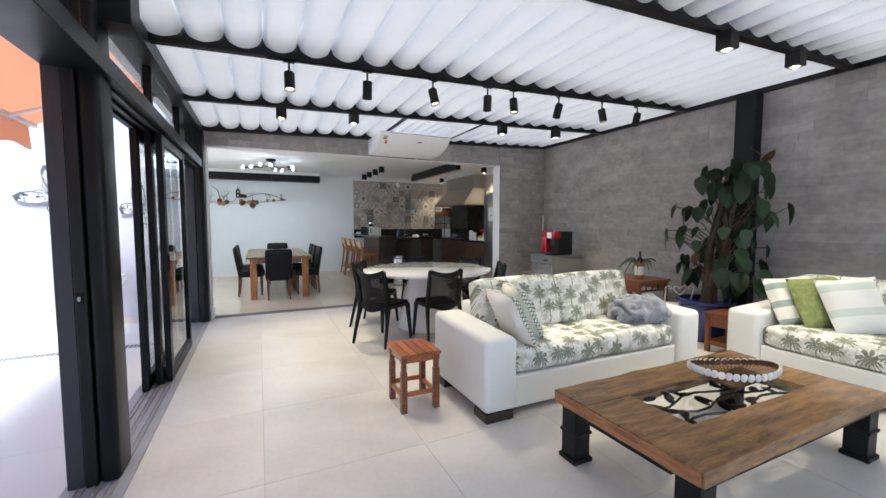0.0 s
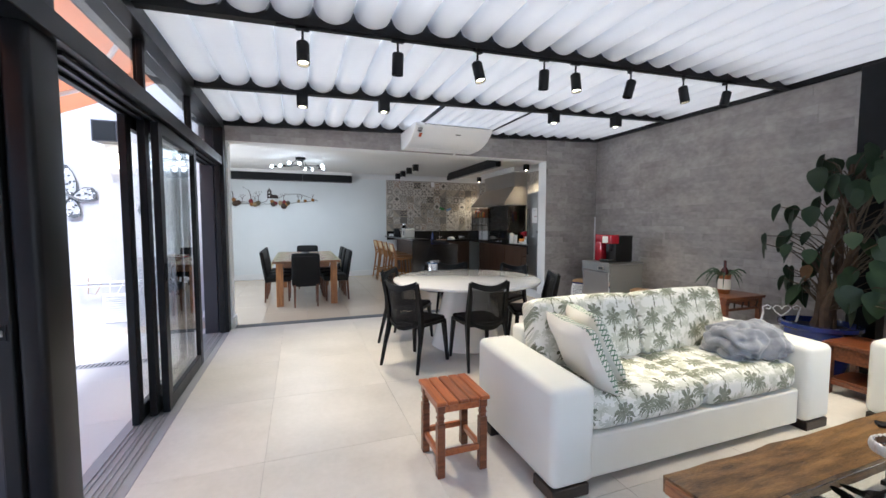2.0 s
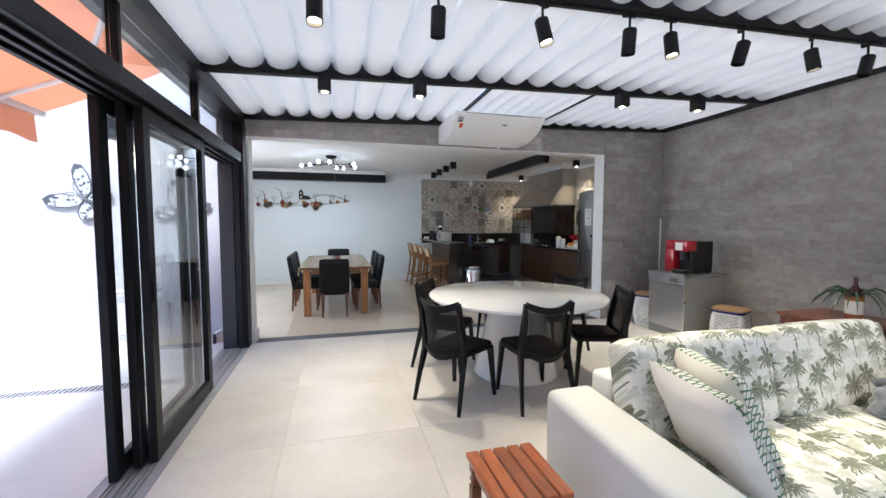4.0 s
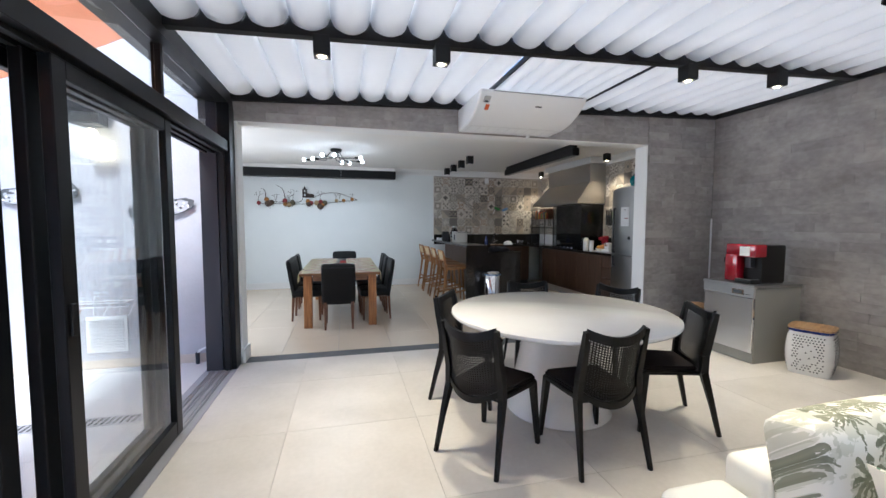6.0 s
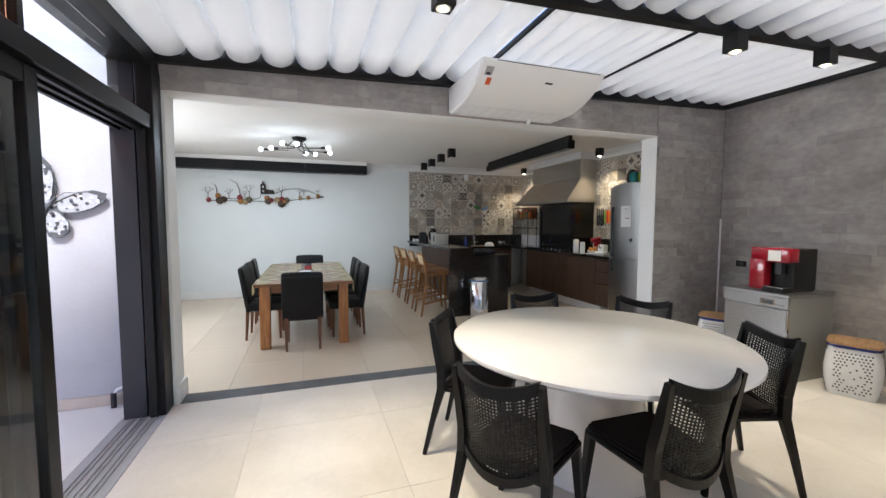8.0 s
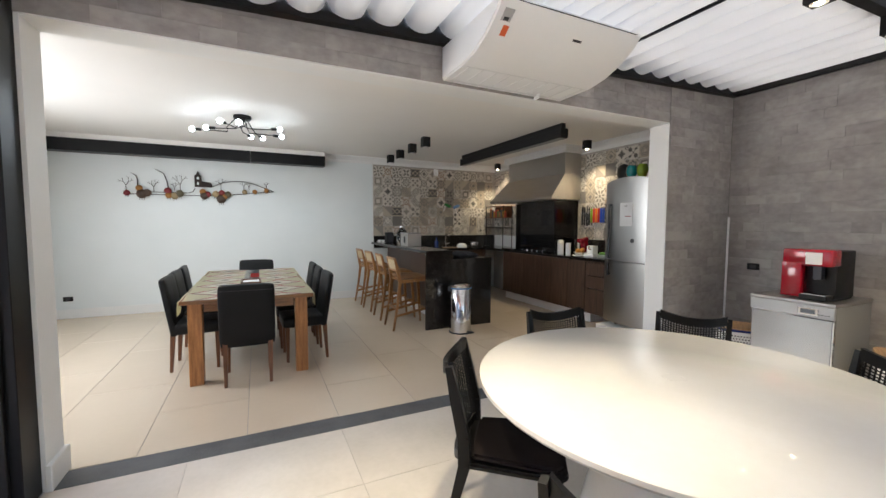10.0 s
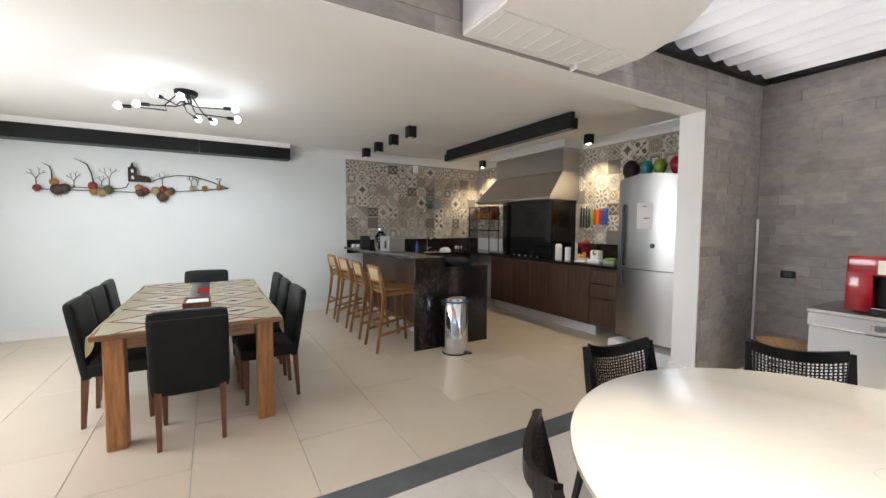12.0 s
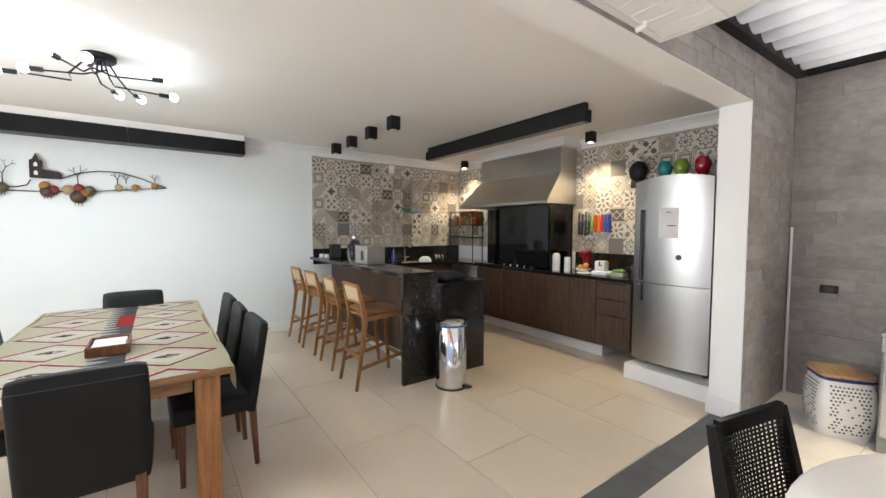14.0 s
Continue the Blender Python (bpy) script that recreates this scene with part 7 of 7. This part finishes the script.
for sy in (-1, 1):
    part("end_rail", bx(-hx + 0.18, hx - 0.18, sy * (hy - 0.09) - 0.012, sy * (hy - 0.09) + 0.012, TZ - 0.12, TZ - 0.036), M_DTWOOD_H, dt)


def cloth_print():
    m, c, put = blank("diamond_print_cloth", 0.85, 400, 0.2)
    x, y, z = c.xyz(c.coords())
    u = c.op("SUBTRACT", c.op("FRACT", c.op("DIVIDE", x, 0.56)), 0.5)
    v = c.op("SUBTRACT", c.op("FRACT", c.op("ADD", c.op("DIVIDE", y, 0.46), 0.25)), 0.5)
    d = c.op("ADD", c.op("ABSOLUTE", u), c.op("ABSOLUTE", v))
    jag = c.op("MULTIPLY", c.op("SUBTRACT", c.noise(c.coords(), 60), 0.5), 0.06)
    dd = c.op("ADD", d, jag)
    red = c.op("MULTIPLY", c.op("GREATER_THAN", dd, 0.39), c.op("LESS_THAN", dd, 0.465))
    olive = c.op("GREATER_THAN", dd, 0.50)
    eye = c.op("LESS_THAN", c.op("ADD", c.op("MULTIPLY", c.op("ABSOLUTE", u), 1.0), c.op("MULTIPLY", c.op("ABSOLUTE", v), 1.6)), 0.14)
    base = c.mix(olive, (0.78, 0.74, 0.63), (0.66, 0.62, 0.44))
    base = c.mix(red, base, c.mix(c.op("GREATER_THAN", c.noise(c.coords(), 5), 0.5), (0.42, 0.05, 0.06), (0.25, 0.10, 0.07)))
    base = c.mix(c.op("MULTIPLY", eye, c.op("GREATER_THAN", c.noise(c.coords(), 45), 0.42)), base, (0.09, 0.045, 0.035))
    ring = c.op("MULTIPLY", c.op("GREATER_THAN", dd, 0.30), c.op("LESS_THAN", dd, 0.325))
    base = c.mix(c.op("MULTIPLY", ring, 0.35), base, (0.4, 0.28, 0.15))
    mid = c.op("LESS_THAN", c.op("ABSOLUTE", x), 0.085)
    tooth = c.op("GREATER_THAN", c.op("ADD", c.op("ABSOLUTE", c.op("SUBTRACT", c.op("FRACT", c.op("DIVIDE", y, 0.09)), 0.5)), c.op("MULTIPLY", c.op("ADD", x, 0.085), -4.0)), 0.08)
    run = c.mix(tooth, (0.10, 0.10, 0.105), (0.55, 0.53, 0.48))
    block = c.op("MULTIPLY", c.op("LESS_THAN", c.op("ABSOLUTE", c.op("SUBTRACT", y, 0.45)), 0.22), c.op("GREATER_THAN", x, -0.02))
    run = c.mix(block, run, (0.42, 0.035, 0.03))
    put(c.mix(mid, base, run))
    return m


# tablecloth with drooping edges
bm = bmesh.new()
nx, ny = 28, 44
g = []
ext, back = 0.10, 0.04
for i in range(nx + 1):
    row = []
    for j in range(ny + 1):
        x = -hx - ext + (2 * hx + 2 * ext) * i / nx
        y = -hy + 0.01 + (2 * hy + back) * j / ny
        ox, oy = max(0, abs(x) - hx), max(0, y - hy)
        over = max(ox, oy)
        z = TZ + 0.004 - over * (1.1 + 0.25 * math.sin(y * 9)) + 0.0015 * math.sin(x * 8 + y * 3)
        sgn = 1 if x > 0 else -1
        xx = sgn * (min(abs(x), hx + 0.006) + min(0.012 + 0.012 * math.sin(y * 13), ox)) if ox else x
        yy = hy + 0.006 + min(0.01, oy) if oy else y
        row.append(bm.verts.new((xx, yy, z)))
    g.append(row)
for i in range(nx):
    for j in range(ny):
        bm.faces.new((g[i][j], g[i + 1][j], g[i + 1][j + 1], g[i][j + 1]))
bmesh.ops.solidify(bm, geom=list(bm.faces), thickness=-0.0015)
tagged(set_pose(part("tablecloth", bm, cloth_print(), None, "", True), pose(0.34, 9.09, 0)), "cream and olive tablecloth with red diamonds on the dining table", "tablecloth")
bxn = thing("napkin_box", "brown wooden box with a white napkin on the dining table", "box", pose(0.34, 8.62, TZ + 0.006))
for a in ((-0.10, 0.10, -0.14, -0.125), (-0.10, 0.10, 0.125, 0.14), (-0.10, -0.088, -0.124, 0.124), (0.088, 0.10, -0.124, 0.124)):
    part("side", bx(*a, 0.0, 0.055, 0.002), M_CHLEG, bxn)
part("bottom", bx(-0.087, 0.087, -0.124, 0.124, 0.0, 0.01), M_CHLEG, bxn)
part("napkins", bx(-0.08, 0.08, -0.115, 0.115, 0.011, 0.046, 0.004), M_PAPER, bxn)


def parsons_chair(m):
    c = thing("dining_chair", "black leather dining chair with brown wooden legs at the table", "chair", m, "black dining chairs")
    part("seat", moved(cushion(0.46, 0.44, 0.11, 0.012, 8, 0.032), pose(0, 0.02, 0.425)), M_LEATHER, c, "black leather seat", True)
    part("backrest", moved(cushion(0.455, 0.065, 0.57, 0.010, 10, 0.022), pose(0, -0.222, 0.642, 9)), M_LEATHER, c, "black leather backrest", True)
    part("seam", moved(bx(-0.22, 0.22, -0.0, 0.004, 0, 0.004), pose(0, -0.292, 0.875)), M_INK, c)
    for x in (-0.185, 0.185):
        part("leg", beam((x, 0.19, 0.0), (x, 0.19, 0.38), 0.026, 0.026, None, (1, 0, 0), 0.042, 0.042), M_CHLEG, c)
        part("leg", beam((x, -0.215, 0.0), (x, -0.19, 0.40), 0.026, 0.026, None, (1, 0, 0), 0.042, 0.042), M_CHLEG, c)
    return c


pc = parsons_chair(pose(0.315, 8.00, 0))
jr = random.Random(8)
for x, y, a in ((0.39, 10.02, 180), (0.86, 8.44, 90), (0.84, 8.97, 90), (0.84, 9.52, 90), (-0.16, 8.60, -90), (-0.17, 9.12, -90), (-0.17, 9.66, -90)):
    copy_thing(pc, pose(x, y, 0, 0, 0, a + jr.uniform(-2, 2)))

# ---- wall sculpture ----
ws = thing("wall_sculpture", "dark metal village and trees sculpture with coloured shells", "wall ornament", pose(0, YF - 0.004, 0))
M_IRON = mat("dark_brown_iron", (0.035, 0.022, 0.016), 0.6, 0.3, (0.015, 0.01, 0.008), 20, 90, 0.4)
Y0 = -0.03
part("rail", tube([(-1.48, Y0, 1.925), (-0.5, Y0, 1.925), (-0.1, Y0, 1.94), (0.7, Y0, 2.035)], 0.006, 6), M_IRON, ws)
part("rail", tube([(-1.2, Y0, 1.965), (-0.62, Y0, 1.965), (-0.54, Y0, 1.99), (-0.51, Y0, 2.05)], 0.006, 6), M_IRON, ws)
part("arc", tube([(-0.28, Y0, 2.075), (-0.12, Y0, 2.15), (0.05, Y0, 2.19), (0.25, Y0, 2.19), (0.45, Y0, 2.13), (0.6, Y0, 2.07), (0.7, Y0, 2.035)], 0.006, 6), M_IRON, ws)
part("church_tower", prism([(-0.515, 2.07), (-0.415, 2.07), (-0.415, 2.26), (-0.44, 2.275), (-0.465, 2.34), (-0.49, 2.275), (-0.515, 2.26)], 0.03, "y", at=Y0 - 0.015), M_IRON, ws)
part("church_nave", prism([(-0.414, 2.07), (-0.26, 2.07), (-0.26, 2.12), (-0.28, 2.15), (-0.414, 2.17)], 0.03, "y", at=Y0 - 0.015), M_IRON, ws)
for x, z in ((-0.465, 2.22), (-0.465, 2.13)):
    part("church_window", prism([(x - 0.015, z - 0.025), (x + 0.015, z - 0.025), (x + 0.015, z + 0.01), (x, z + 0.025), (x - 0.015, z + 0.01)], 0.001, "y", at=Y0 - 0.0165), M_PALE, ws)
for pts in (((-1.29, 1.99), (-1.29, 2.16), (-1.31, 2.22), (-1.38, 2.26)), ((-0.88, 2.0), (-0.90, 2.15), (-0.94, 2.27), (-1.07, 2.34))):
    part("branch", tube([(x, Y0, z) for x, z in pts], [0.009, 0.008, 0.007, 0.003], 6), M_IRON, ws)
SHELLS = [mat("shell_paint", col, 0.5, vary=0.1) for col in ((0.22, 0.02, 0.025), (0.36, 0.16, 0.03), (0.06, 0.035, 0.022), (0.40, 0.30, 0.16), (0.10, 0.085, 0.045))]
for x, z, r, k in ((-1.43, 1.94, 0.045, 0), (-1.27, 2.02, 0.05, 1), (-1.24, 1.93, 0.075, 2), (-1.17, 1.95, 0.06, 2), (-0.89, 1.99, 0.055, 0), (-0.88, 1.92, 0.05, 1), (-0.80, 1.91, 0.055, 3), (-0.73, 1.95, 0.06, 4),
                   (-0.40, 1.99, 0.05, 1), (-0.38, 1.93, 0.065, 2), (-0.33, 1.95, 0.05, 0), (-0.21, 1.96, 0.055, 3), (-0.12, 1.98, 0.05, 0), (-0.13, 1.88, 0.075, 2), (-0.08, 1.92, 0.05, 1), (-0.03, 1.96, 0.055, 4), (0.23, 2.01, 0.04, 3), (0.39, 2.02, 0.04, 1), (0.58, 2.05, 0.04, 1)):
    bm = lathe([(0, r * 0.55), (r * 0.5, r * 0.48), (r * 0.9, r * 0.2), (r, 0), (r * 0.8, -r * 0.1), (0, -r * 0.1)], 12)
    s_ = part("shell", moved(bm, Matrix.Translation((x, Y0 - 0.012, z)) @ pose(0, 0, 0, 90)), SHELLS[k], ws, "", True)
    for q in range(3):
        part("prong", tube([(x - r * 0.4 + q * r * 0.4, Y0 - 0.01, z - r * 0.8), (x - r * 0.4 + q * r * 0.4, Y0 - 0.01, z - r * 1.35)], 0.003, 4), M_IRON, s_)
tw = random.Random(17)
for x, z, h in ((-1.44, 1.98, 0.22), (-1.08, 1.97, 0.20), (-0.72, 2.0, 0.28), (-0.80, 1.99, 0.16), (-0.13, 2.03, 0.22), (0.22, 2.05, 0.16), (0.30, 2.06, 0.12), (0.58, 2.08, 0.13)):
    bm = bmesh.new()

    def twig(p, a, length, depth):
        q = (p[0] + math.sin(a) * length, p[1], p[2] + math.cos(a) * length)
        tube([p, q], [0.0022 + 0.001 * depth, 0.0015 + 0.001 * depth], 4, bm)
        if depth:
            for da in (-0.55, 0.45):
                twig(q, a + da * tw.uniform(0.7, 1.3), length * tw.uniform(0.62, 0.8), depth - 1)
    twig((x, Y0, z), 0.0, h * 0.36, 3)
    part("tree", bm, M_IRON, ws, "bare iron tree")
for x in (-1.2, 0.3):
    part("fixing", bx(x - 0.01, x + 0.01, Y0 - 0.004, 0.002, 1.93 if x < 0 else 1.985, 1.95 if x < 0 else 2.0), M_IRON, ws)
d = tagged(part("smoke_detector", lathe([(0, 0), (0.05, 0), (0.05, -0.025), (0.03, -0.035), (0, -0.035)], 20), M_PLASTIC, None, "", True), "small white round sensor on the ceiling", "sensor")
d.location = (4.1, 7.15, CZ)

# ---- pieces of floors and walls ----


def tile_field(parent, material, x0, x1, y0, y1, pw, pl, ox, oy, stagger, joint, z=0.0):
    """Single floor tiles that share meshes by size."""
    cache = {}
    i0 = math.floor((x0 - ox) / pw)
    i = i0
    while ox + i * pw < x1:
        j = math.floor((y0 - oy) / pl) - 1
        while oy + j * pl + (i % 2) * stagger < y1:
            ax, bxx = max(x0, ox + i * pw), min(x1, ox + (i + 1) * pw)
            ay, by = max(y0, oy + j * pl + (i % 2) * stagger), min(y1, oy + (j + 1) * pl + (i % 2) * stagger)
            if bxx - ax > 0.02 and by - ay > 0.02:
                key = (round(bxx - ax, 3), round(by - ay, 3))
                if key not in cache:
                    cache[key] = mesh_of("floor_tile", bx(-key[0] / 2 + joint, key[0] / 2 - joint, -key[1] / 2 + joint, key[1] / 2 - joint, -0.008, 0.0, 0.0008), material)
                ob = new("floor_tile", cache[key])
                ob.location = ((ax + bxx) / 2, (ay + by) / 2, z)
                ob.parent = parent
            j += 1
        i += 1


ob_of = bpy.data.objects
tile_field(ob_of["floor_veranda"], M_TILE, XL + 0.016, XR, YB, YW, 0.935, 0.93, -0.01, 2.26, 0.0, 0.0011)
tile_field(ob_of["floor_kitchen"], M_TILE_K, XK, XR, YW + 0.19, YF, 0.627, 1.25, -0.31, 7.47, 0.62, 0.002)
tile_field(ob_of["ground"], mat("patio_tile", (0.70, 0.685, 0.665), 0.5, 0, (0.66, 0.645, 0.625), 1.5, 30, 0.03, 0.3, vary=0.03), -9, -0.972, YB, PW - 0.012, 0.93, 0.93, -0.96, 2.26, 0.0, 0.0011)

# slate strips: the nearest single, the rest in one mesh
single, rest = [], []
for me, m in SLATE:
    x, y, z = m.translation
    if y > YW - 0.02 or (y > 4.0 and 0.1 < z < 2.85):
        single.append((me, m))
    else:
        rest.append((me, m))
rest += single[330:]
for me, m in single[:330]:
    ob = new("slate_strip", me)
    ob.matrix_world = m
    x, y, z = m.translation
    ob.parent = ob_of["wall_right" if x > XR - 0.02 else "wall_pier" if x > OX1 else "wall_lintel"]
verts, faces = [], []
for me, m in rest:
    k = len(verts)
    verts += [tuple(m @ v.co) for v in me.vertices]
    faces += [tuple(k + i for i in p.vertices) for p in me.polygons]
me = bpy.data.meshes.new("slate_cladding")
me.from_pydata(verts, [], faces)
me.materials.append(M_STONE)
ob = tagged(new("slate_cladding", me), "", "", "", "stuff")
ob.parent = ob_of["wall_right"]
